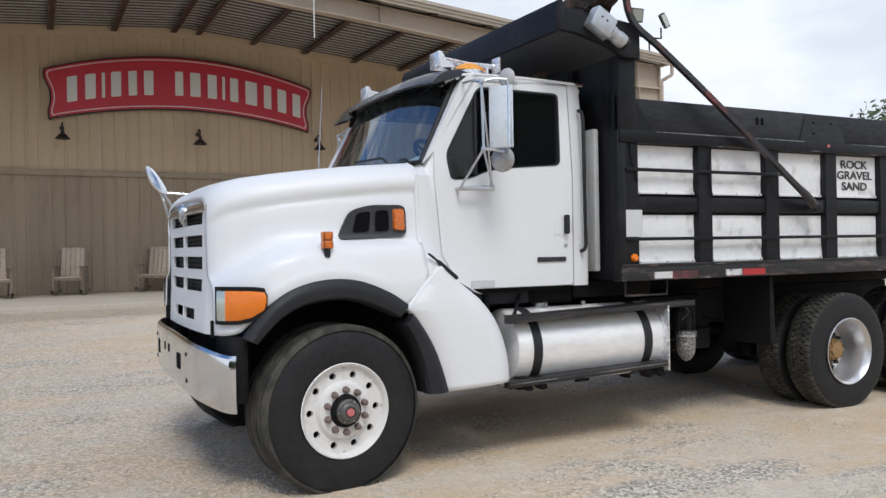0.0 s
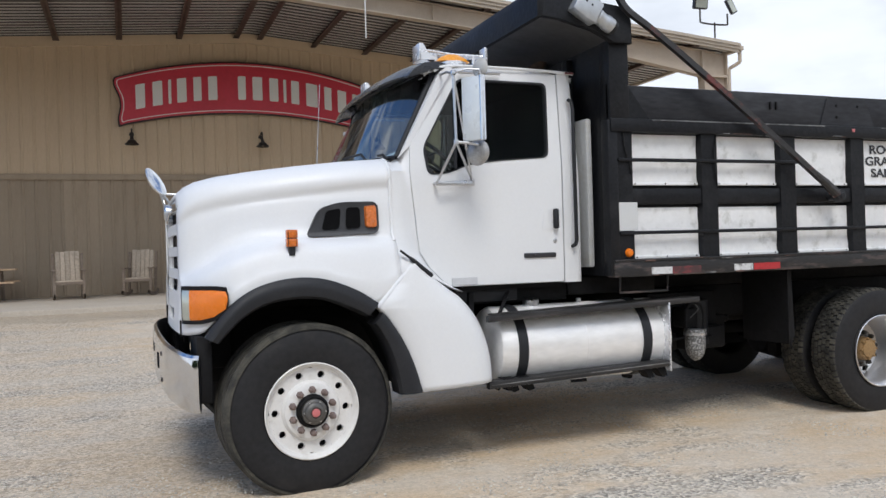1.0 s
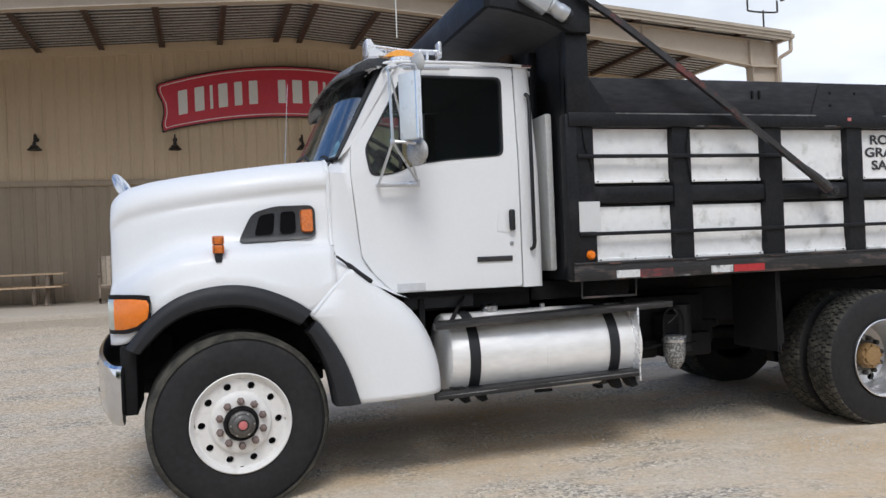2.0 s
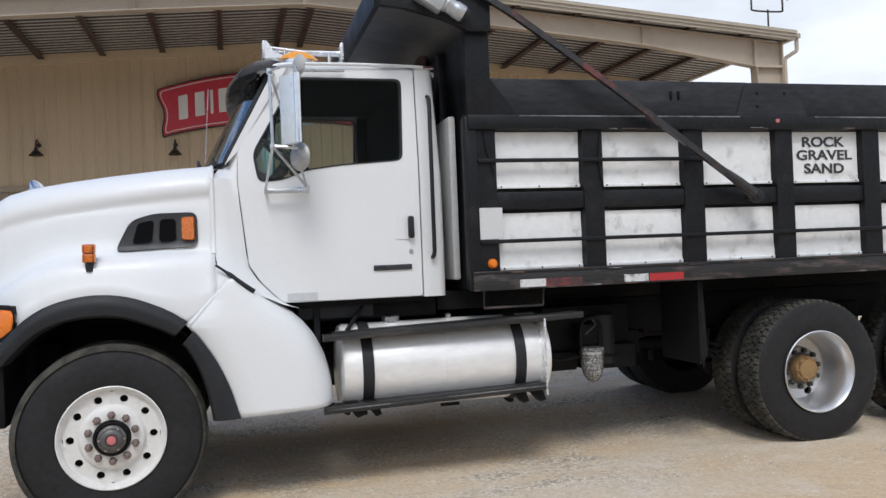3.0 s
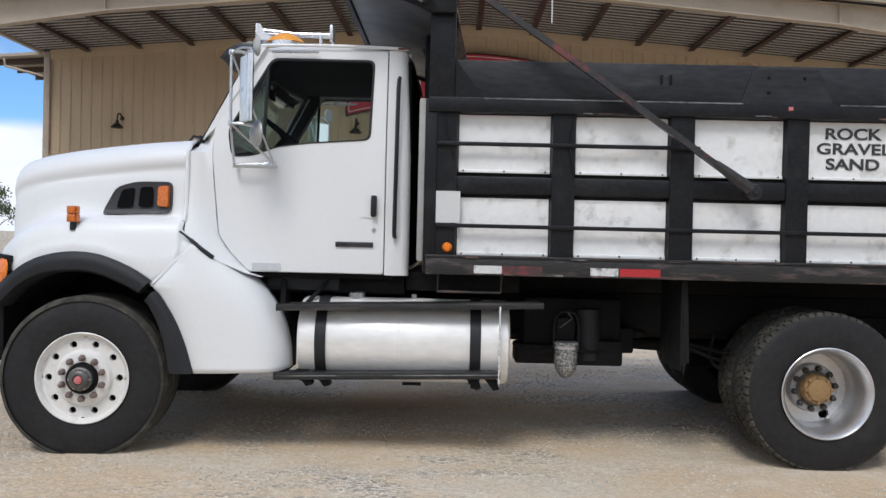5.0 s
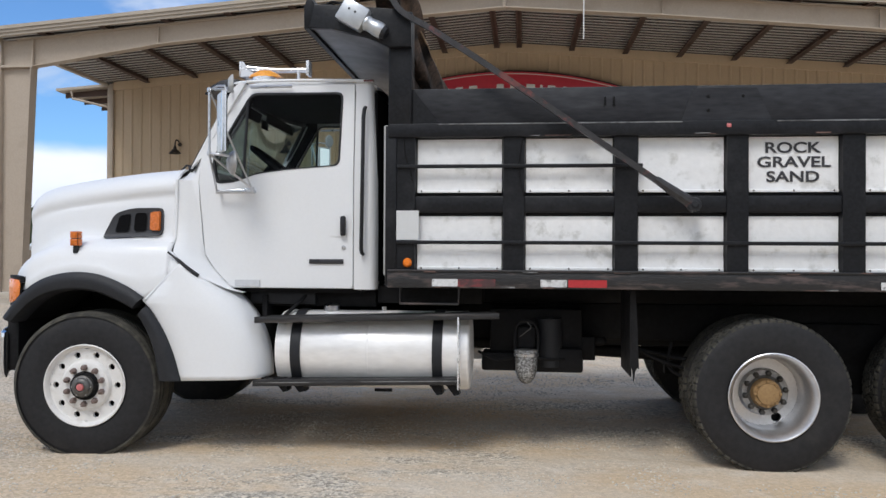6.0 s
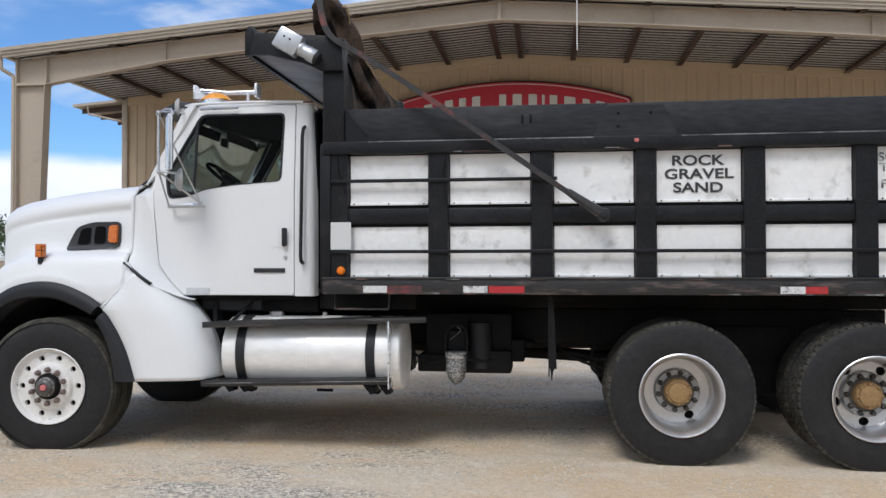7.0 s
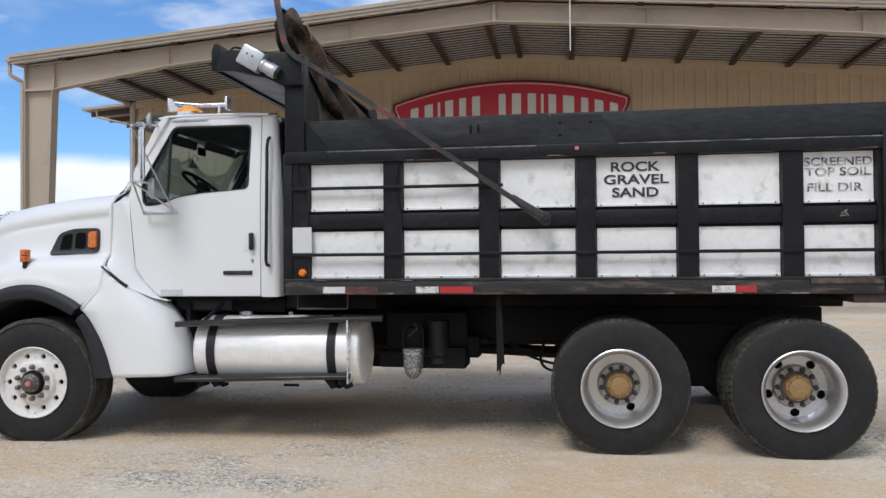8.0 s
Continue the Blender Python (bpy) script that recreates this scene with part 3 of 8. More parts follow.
def siding_sheet(bm, width, height, ribs, depth=0.035):
    """A ribbed metal sheet: flat pans and narrow raised ribs, in the xz plane, facing -y."""
    step = width / ribs
    line = []
    for i in range(ribs):
        x = i * step
        line += [(x, 0), (x + step * 0.70, 0), (x + step * 0.78, -depth), (x + step * 0.92, -depth)]
    line.append((width, 0))
    lo = [bm.verts.new((x, y, 0)) for x, y in line]
    hi = [bm.verts.new((x, y, height)) for x, y in line]
    for i in range(len(line) - 1):
        bm.faces.new((lo[i], lo[i + 1], hi[i + 1], hi[i]))
    return bm


def build_wall():
    x0, x1, y = RIDGE - WALL_HALF, RIDGE + WALL_HALF, WALL_Y
    bm = bmesh.new()
    prism(bm, [(x0, 0.2), (x1, 0.2), (x1, 8.30 + roof_line(x1)), (RIDGE, 8.30), (x0, 8.30 + roof_line(x0))], y + 0.02, y + 0.27)
    wall = part("wall_north", bm, M_TAN)
    tagged(wall, "ribbed metal building front, tan above and brown below", "wall", kind="structure")
    tagged(part("trim", B(x0, x1, y - 0.09, y + 0.02, 3.76, 3.93, bev=0.01), M_BROWN), "brown metal trim strip between the tan and brown siding", "trim", kind="structure")
    tagged(part("trim", B(x0 - 0.10, x0 + 0.10, y - 0.11, y + 0.32, 0.3, 7.18, bev=0.01), M_BEAM), "tan corner trim of the metal wall", "trim", kind="structure")
    bm = bmesh.new()
    lo, hi = 8.02, 8.33
    prism(bm, [(x0 + 0.1, lo + roof_line(x0 + 0.1)), (RIDGE, lo), (x1 - 0.1, lo + roof_line(x1 - 0.1)), (x1 - 0.1, hi + roof_line(x1 - 0.1)), (RIDGE, hi), (x0 + 0.1, hi + roof_line(x0 + 0.1))], y - 0.09, y + 0.02)
    tagged(part("trim", bm, M_TAN), "plain tan rake panel at the head of the wall", "trim", kind="structure")
    # side and back walls close the building
    tagged(part("wall_west", B(x0, x0 + 0.2, y + 0.27, 46, 0.2, 7.1), M_TAN), "tan metal side wall of the building", "wall", kind="structure")
    tagged(part("wall_east", B(x1 - 0.2, x1, y + 0.27, 46, 0.2, 7.1), M_TAN), "tan metal side wall of the building", "wall", kind="structure")
    tagged(part("wall_south", B(x0 + 0.2, x1 - 0.2, 45.8, 46, 0.2, 7.1), M_TAN), "tan metal back wall of the building", "wall", kind="structure")
    return wall


wall = build_wall()


def build_canopy():
    # ribbed deck, seen from below; ribs run down the slope
    for side, (x0, x1) in (("west", (RIDGE - ROOF_HALF, RIDGE)), ("east", (RIDGE, RIDGE + ROOF_HALF))):
        line = []
        y = FRONT_Y + 0.1
        while y < WALL_Y + 0.3:
            line += [(y, 0), (y + 0.145, 0), (y + 0.15, -0.085), (y + 0.27, -0.085), (y + 0.275, 0)]
            y += 0.275
        bm = bmesh.new()
        rings = [[(x, yy, 8.39 + roof_line(x) + dz) for yy, dz in line] for x in (x0, x1)]
        loft(bm, rings)
        deck = tagged(part("ceiling_" + side, bm, M_DECK), "galvanised roof deck with shade painted into its flutes, seen from below", "ceiling", kind="structure")
        # shade between the ribs is put in as a second, darker colour
        deck.data.materials.append(M_FLUTESHADE)
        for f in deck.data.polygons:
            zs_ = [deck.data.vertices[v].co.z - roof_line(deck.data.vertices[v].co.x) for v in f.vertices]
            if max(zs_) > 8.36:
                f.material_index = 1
        bm = bmesh.new()
        ends = [(x, 8.40 + roof_line(x)) for x in (x0, x1)]
        prism(bm, [ends[0], ends[1], (ends[1][0], ends[1][1] + 0.03), (ends[0][0], ends[0][1] + 0.03)], FRONT_Y + 0.03, 47.0)
        tagged(part("roof_" + side, bm, M_ROOFEDGE), "tan ribbed metal roof slope", "roof", kind="structure")
        # stepped rake trim along the front edge
        for dz0, dz1, y0 in ((-0.115, -0.035, 0.08), (-0.035, 0.045, 0.04), (0.045, 0.125, 0.0)):
            bm = bmesh.new()
            prism(bm, [(a, 8.285 + roof_line(a) + dz) for a, dz in ((x0, dz0), (x1, dz0), (x1, dz1), (x0, dz1))], FRONT_Y + y0, FRONT_Y + 0.16)
            tagged(part("trim", bm, M_ROOFEDGE), "stepped tan metal rake trim at the roof edge", "trim", kind="structure")
    # tapered front frame: two rafters and two posts
    ry = RAFTER_Y
    frame_thing = thing("porch_frame", (RIDGE, ry, 0.3), "tan painted steel porch frame of tapered rafters and posts", "frame", kind="structure")
    low_line = [(0, 7.67), (3.9, 7.38), (9.0, 6.92), (12.45, 6.40)]
    for sgn in (-1, 1):
        def X(d):
            return RIDGE + sgn * d

        outer = [(X(0), 8.15), (X(12.9), 8.15 - SLOPE * 12.9)]
        low = [(X(d), z) for d, z in low_line]
        bm = bmesh.new()
        prism(bm, [outer[0], *low, (X(12.9), 6.40), outer[1]], ry - 0.015, ry + 0.015)
        part("web", bm, M_BEAM, frame_thing)
        bm = bmesh.new()
        prism(bm, [(x, z + 0.013) for x, z in low] + [(x, z - 0.013) for x, z in low[::-1]], ry - 0.13, ry + 0.13)
        part("bottom_flange", bm, M_BEAM, frame_thing)
        bm = bmesh.new()
        prism(bm, [outer[0], outer[1], (outer[1][0], outer[1][1] - 0.02), (outer[0][0], outer[0][1] - 0.02)], ry - 0.13, ry + 0.13)
        part("top_flange", bm, M_BEAM, frame_thing)
        bm = bmesh.new()
        prism(bm, [(X(12.45), 6.40), (X(13.32), 6.40), (X(13.32), 7.08), (X(12.9), 7.11), (X(12.45), 7.12)], ry - 0.02, ry + 0.02)
        box(bm, min(X(12.43), X(12.47)), max(X(12.43), X(12.47)), ry - 0.13, ry + 0.13, 6.40, 7.12)
        box(bm, min(X(13.30), X(13.34)), max(X(13.30), X(13.34)), ry - 0.15, ry + 0.15, 6.40, 7.08)
        box(bm, min(X(12.43), X(13.34)), max(X(12.43), X(13.34)), ry - 0.15, ry + 0.15, 6.365, 6.43)
        part("knee", bm, M_BEAM, frame_thing)
        bm = bmesh.new()
        prism(bm, [(X(12.48), 6.365), (X(13.31), 6.365), (X(13.31), 0.2), (X(12.72), 0.2)], ry - 0.015, ry + 0.015)
        rot = [(X(12.48), 6.365), (X(12.72), 0.2)]
        prism(bm, [rot[0], rot[1], (rot[1][0] - sgn * 0.02, rot[1][1]), (rot[0][0] - sgn * 0.02, rot[0][1])], ry - 0.15, ry + 0.15)
        prism(bm, [(X(13.31), 6.365), (X(13.31), 0.2), (X(13.33), 0.2), (X(13.33), 6.365)], ry - 0.15, ry + 0.15)
        part("post", bm, M_BEAM, frame_thing)
        # stiffeners and bolts on the rafter
        for d in (3.9, 9.0):
            zlo = lerp_at(low_line, d)
            part("stiffener", B(X(d) - 0.013, X(d) + 0.013, ry - 0.11, ry - 0.015, zlo, 8.13 - SLOPE * d), M_BEAM, frame_thing)
        for d in (1.3, 5.4, 7.2, 10.3, 11.6):
            zlo = lerp_at(low_line, d)
            part("bolt", lathe(bmesh.new(), [(0, 0.05), (0.018, 0.045), (0.022, 0.0)], (X(d), ry - 0.07, zlo + 0.012), "z", 6), M_BEAM, frame_thing)
    # splice plate at the ridge
    part("splice_plate", B(RIDGE - 0.05, RIDGE + 0.05, ry - 0.11, ry + 0.13, 7.64, 8.12, bev=0.008), M_BEAM, frame_thing)
    # purlins run from the front edge back to the wall
    d = 0.358
    while d < ROOF_HALF - 0.2:
        for sgn in (-1, 1):
            x = RIDGE + sgn * d
            bm = bmesh.new()
            zb = 8.165 + roof_line(x)
            box(bm, x - 0.013, x + 0.013, FRONT_Y + 0.1, WALL_Y - 0.02, zb, zb + 0.16)
            box(bm, x - 0.085, x + 0.085, FRONT_Y + 0.1, WALL_Y - 0.02, zb, zb + 0.018)
            p = part("purlin", bm, M_PURLIN)
            tagged(p, "brown painted steel roof purlin under the deck", "purlin", group="roof purlins", kind="structure")
        d += 1.677
    # bent gutter pipes at the ends of the eaves
    for sgn in (-1, 1):
        x, y = RIDGE + sgn * (ROOF_HALF + 0.10), FRONT_Y + 0.18
        xp = RIDGE + sgn * 13.42
        pipe = T([(x, y, 7.24), (x, y, 6.84), (x - sgn * 0.02, y, 6.80), (xp + sgn * 0.04, ry - 0.1, 6.66), (xp, ry - 0.1, 6.60), (xp, ry - 0.1, 0.3)], 0.055, 8)
        tagged(part("downpipe", pipe, M_BEAM), "tan downpipe at the end of the porch eave", "downpipe", group="downpipes", kind="structure")
        tagged(part("gutter", B(min(x + sgn * 0.06, x - sgn * 0.10), max(x + sgn * 0.06, x - sgn * 0.10), FRONT_Y + 0.06, WALL_Y + 0.3, 7.14, 7.28, bev=0.02), M_ROOFEDGE), "tan metal eave gutter", "gutter", group="gutters", kind="structure")
    # hanging conduit by the ridge
    tagged(part("conduit", T([(6.498, FRONT_Y - 0.02, 8.16), (6.498, FRONT_Y - 0.02, 6.70)], 0.016, 8), M_STICKER), "thin white conduit hanging from the porch roof", "conduit")
    # side canopy beyond the west corner
    xw = RIDGE - WALL_HALF
    bm = bmesh.new()
    prism(bm, [(xw - 1.91, 6.95), (xw - 0.05, 7.09), (xw - 0.05, 7.18), (xw - 1.91, 7.04)], WALL_Y - 0.15, 46)
    tagged(part("side_canopy", bm, M_ROOFEDGE), "tan metal side canopy beyond the wall corner", "canopy", kind="structure")
    for i in range(6):
        y = WALL_Y + 0.25 + 1.2 * i
        bm = bmesh.new()
        prism(bm, [(xw - 1.80, 6.78), (xw - 0.1, 6.87), (xw - 0.1, 7.08), (xw - 1.80, 6.95)], y, y + 0.05)
        tagged(part("canopy_rafter", bm, M_PURLIN), "dark rafter under the side canopy", "rafter", group="canopy rafters", kind="structure")
    tagged(part("canopy_brace", T([(xw - 1.38, WALL_Y - 0.1, 6.95), (xw - 1.34, WALL_Y - 0.1, 6.70), (xw - 0.1, WALL_Y - 0.1, 6.40)], 0.04, 8), M_BEAM), "tan bent pipe brace under the side canopy", "brace", kind="structure")


build_canopy()


def build_sign():
    c0, y = 4.53, WALL_Y - 0.21
    t = thing("arched_sign", (c0, y, 5.33), "red arched sign board with white border and white bars", "sign")

    def top(x):
        return 6.70 + 0.64 * (1 - ((x - c0) / 3.9) ** 2)

    def low(x):
        return 5.33 + 0.50 * (1 - ((x - c0) / 3.9) ** 2)

    def outline(g):
        xs = [c0 - 3.86 + g + (7.72 - 2 * g) * i / 30 for i in range(31)]
        up = [(x, top(x) - g) for x in xs]
        dn = [(min(c0 + 3.73 - g, max(c0 - 3.73 + g, x)), low(x) + g) for x in xs[::-1]]
        side = [(3.86 - g, top(c0 + 3.86) - 0.19), (3.70 - g, 6.16), (3.68 - g, 5.88), (3.76 - g, 5.55)]
        right = [(c0 + d, z) for d, z in side]
        left = [(c0 - d, z) for d, z in side[::-1]]
        return rounded(up + right + dn + left, 0.10, 3)

    part("board", prism(bmesh.new(), outline(-0.045), y, y + 0.06), M_DARKMETAL, t, "dark edge board")
    part("red_face", prism(bmesh.new(), outline(0.0), y - 0.015, y + 0.005), M_SIGNRED, t, "red painted face")
    part("border", band(bmesh.new(), outline(0.055), outline(0.08), y - 0.025, y - 0.014), M_SIGNWHITE, t, "thin white border line")
    # the lettering stands as plain upright bars
    x = 1.17
    widths = [0.40, 0.42, 0.13, 0.41, 0.35, 0.40, None, 0.35, 0.45, 0.41, 0.13, 0.37, 0.54, 0.35, 0.42, 0.38]
    for w in widths:
        if w is None:
            x += 0.42
            continue
        c = x + w / 2
        mid = (top(c) + low(c)) / 2
        slope = -2 * 0.57 * (c - c0) / 3.9 ** 2
        bm = bmesh.new()
        w0, w = w, w * 0.66
        prism(bm, rounded([(c - w / 2, mid - 0.36 - slope * w / 2), (c + w / 2, mid - 0.36 + slope * w / 2), (c + w / 2, mid + 0.36 + slope * w / 2), (c - w / 2, mid + 0.36 - slope * w / 2)], 0.03, 2), y - 0.035, y - 0.012)
        part("bar", bm, M_SIGNWHITE, t)
        x += w0 + 0.072


build_sign()


def wall_lamp(x):
    t = thing("wall_lamp", (x, WALL_Y - 0.03, 4.85), "dark bronze gooseneck barn lamp on the tan wall", "lamp", group="gooseneck wall lamps")
    part("arm", T(catmull([(x, WALL_Y - 0.01, 5.11), (x, WALL_Y - 0.18, 5.23), (x, WALL_Y - 0.35, 5.20), (x, WALL_Y - 0.41, 5.05), (x, WALL_Y - 0.41, 4.99)], 4), 0.022, 8), M_DARKMETAL, t)
    part("shade", lathe(bmesh.new(), [(0.035, 0.20), (0.05, 0.16), (0.055, 0.10), (0.11, 0.075), (0.125, 0.03), (0.19, -0.02), (0.20, -0.05), (0.185, -0.05), (0.10, 0.02), (0.0, 0.06)], (x, WALL_Y - 0.41, 4.81), "z", 20), M_DARKMETAL, t)
    part("wall_plate", lathe(bmesh.new(), [(0.0, -0.03), (0.06, -0.03), (0.07, 0.0), (0.0, 0.0)], (x, WALL_Y - 0.03, 5.11), "y", 14), M_DARKMETAL, t)
    part("bulb", lathe(bmesh.new(), [(0.0, -0.03), (0.04, -0.02), (0.05, 0.02), (0.03, 0.06), (0.0, 0.07)], (x, WALL_Y - 0.41, 4.80), "z", 12), M_CLEAR, t)


for lx in (-6.44, -2.68, 1.10, 4.86, 8.62):
    wall_lamp(lx)


def floodlight_pole():
    x, y, z = 17.40, FRONT_Y + 0.3, 7.93
    t = thing("floodlight_pole", (x, y, 7.3), "twin grey floodlights on a bracket above the roof", "floodlight")
    part("pole", T([(x, y, 7.36), (x, y, z + 0.04)], 0.025, 8), M_DARKMETAL, t)
    part("bracket", T(catmull([(x - 0.52, y, z + 0.42), (x - 0.52, y, z + 0.12), (x - 0.44, y, z), (x + 0.40, y, z), (x + 0.48, y, z + 0.10), (x + 0.48, y, z + 0.34)], 4), 0.026, 8), M_DARKMETAL, t)
    for sx, dz, tilt in ((-0.50, 0.62, -2), (0.62, 0.58, 58)):
        m = pose(x + sx, y, z + dz, 12, tilt, 0)
        head = part("lamp_head", box(bmesh.new(), -0.24, 0.24, -0.07, 0.07, -0.21 if tilt < 0 else -0.10, 0.21 if tilt < 0 else 0.10, bev=0.03, m=m), M_PLATE, t)
        part("lens", box(bmesh.new(), -0.20, 0.20, -0.078, -0.06, -0.17 if tilt < 0 else -0.07, 0.17 if tilt < 0 else 0.07, m=m), M_CLEAR, head)


floodlight_pole()

# ---- the dump truck ----
YC = 6.28          # middle line of the truck
truck = thing("dump_truck", (4.9, YC, 0.0), "white dump truck with black bed and aluminium panels on gravel", "truck")


def my(y):
    return 2 * YC - y


ARCH = [(1.20, 0.985), (1.27, 1.0), (1.33, 1.07), (1.45, 1.185), (1.6, 1.262), (1.8, 1.298), (2.0, 1.283), (2.2, 1.208), (2.32, 1.125), (2.4, 1.18), (2.53, 1.31)]
ZTOP = [(1.162, 1.865), (1.17, 1.885), (1.19, 1.908), (1.22, 1.935), (1.28, 1.965), (1.4, 1.995), (1.6, 2.025), (1.9, 2.06), (2.2, 2.09), (2.53, 2.115)]
HALF = [(1.162, 0.77), (1.17, 0.81), (1.19, 0.845), (1.22, 0.875), (1.28, 0.91), (1.45, 0.975), (1.7, 1.045), (1.95, 1.09), (2.2, 1.12), (2.53, 1.125)]
FEND = [(1.162, 0.98), (1.19, 1.05), (1.25, 1.14), (1.33, 1.22), (1.43, 1.275), (1.6, 1.295), (2.2, 1.29), (2.53, 1.255)]
FTOP = [(1.19, 1.33), (1.3, 1.40), (1.45, 1.485), (1.6, 1.54), (1.8, 1.558), (2.2, 1.55), (2.53, 1.54)]


def hood_section(x):
    zt, w, f, ft, zb = (lerp_at(tb, x) for tb in (ZTOP, HALF, FEND, FTOP, ARCH))
    fz = min(ft - 0.05, max(zb + 0.12, ft - 0.20))
    half = [(0, zt), (0.40 * w, zt - 0.004), (0.70 * w, zt - 0.012), (0.86 * w, zt - 0.030), (0.945 * w, zt - 0.075), (0.982 * w, zt - 0.135), (0.984 * w, zt - 0.180), (0.970 * w, zt - 0.225),
            (0.980 * w, 0.5 * (zt + ft) - 0.02), (1.0 * w, ft + 0.035), (0.5 * (w + f) - 0.02, ft - 0.015), (f - 0.05, ft - 0.065), (f - 0.012, fz - 0.02), (f, 0.5 * (fz + zb)), (f, zb)]
    line = catmull([(a, b, 0) for a, b in half], 3)
    near = [(x, YC - p.x, p.y) for p in line]
    far = [(x, YC + p.x, p.y) for p in line]
    return far[::-1] + near[1:]


def hood_y(x, z):
    """The near side's y on the hood and fender skin at that place."""
    pts = [(p[2], p[1]) for p in hood_section(x) if p[1] < YC]
    for (za, ya), (zb, yb) in zip(pts, pts[1:]):
        if zb <= z <= za and za - zb > 1e-6:
            return ya + (yb - ya) * (za - z) / (za - zb)
    return pts[-1][1]


def build_hood():
    bm = bmesh.new()
    xs = [1.162, 1.17, 1.18, 1.19, 1.205, 1.22, 1.25, 1.28, 1.31, 1.34, 1.37, 1.40, 1.45, 1.5, 1.55, 1.6, 1.7, 1.8, 1.9, 2.0, 2.1, 2.2, 2.26, 2.32, 2.36, 2.40, 2.46, 2.50]
    loft(bm, [hood_section(x) for x in xs])
    # the fender runs on behind the hood's edge to the slanted joint
    for flip in (False, True):
        rows = []
        for x, zb in ((2.50, 1.281), (2.53, 1.313), (2.56, 1.346), (2.585, 1.372)):
            zt = 1.475 - 0.9 * (x - 2.50)
            rows.append([(x, my(hood_y(2.5, z)) if flip else hood_y(2.5, z), z) for z in (zb + (zt - zb) * k / 5 for k in range(6))])
        loft(bm, rows)
    hood = part("hood", bm, M_WHITE, truck, "white sloping hood with flared fenders", sharp=50)
    s = hood.modifiers.new("thick", "SOLIDIFY")
    s.thickness, s.offset = 0.012, -1 if False else 0
    return hood


hood = build_hood()


def build_hood_bead():
    """A raised bead down the hood's rear edge on either side."""
    for flip in (False, True):
        line = [(2.492, hood_y(2.5, z) - 0.004, z) for z in (2.085, 2.06, 2.0, 1.92, 1.84, 1.75, 1.66, 1.58, 1.53)]
        part("hood_bead", T([(x, my(y) if flip else y, z) for x, y, z in line], 0.014, 8), M_WHITE, hood)


build_hood_bead()


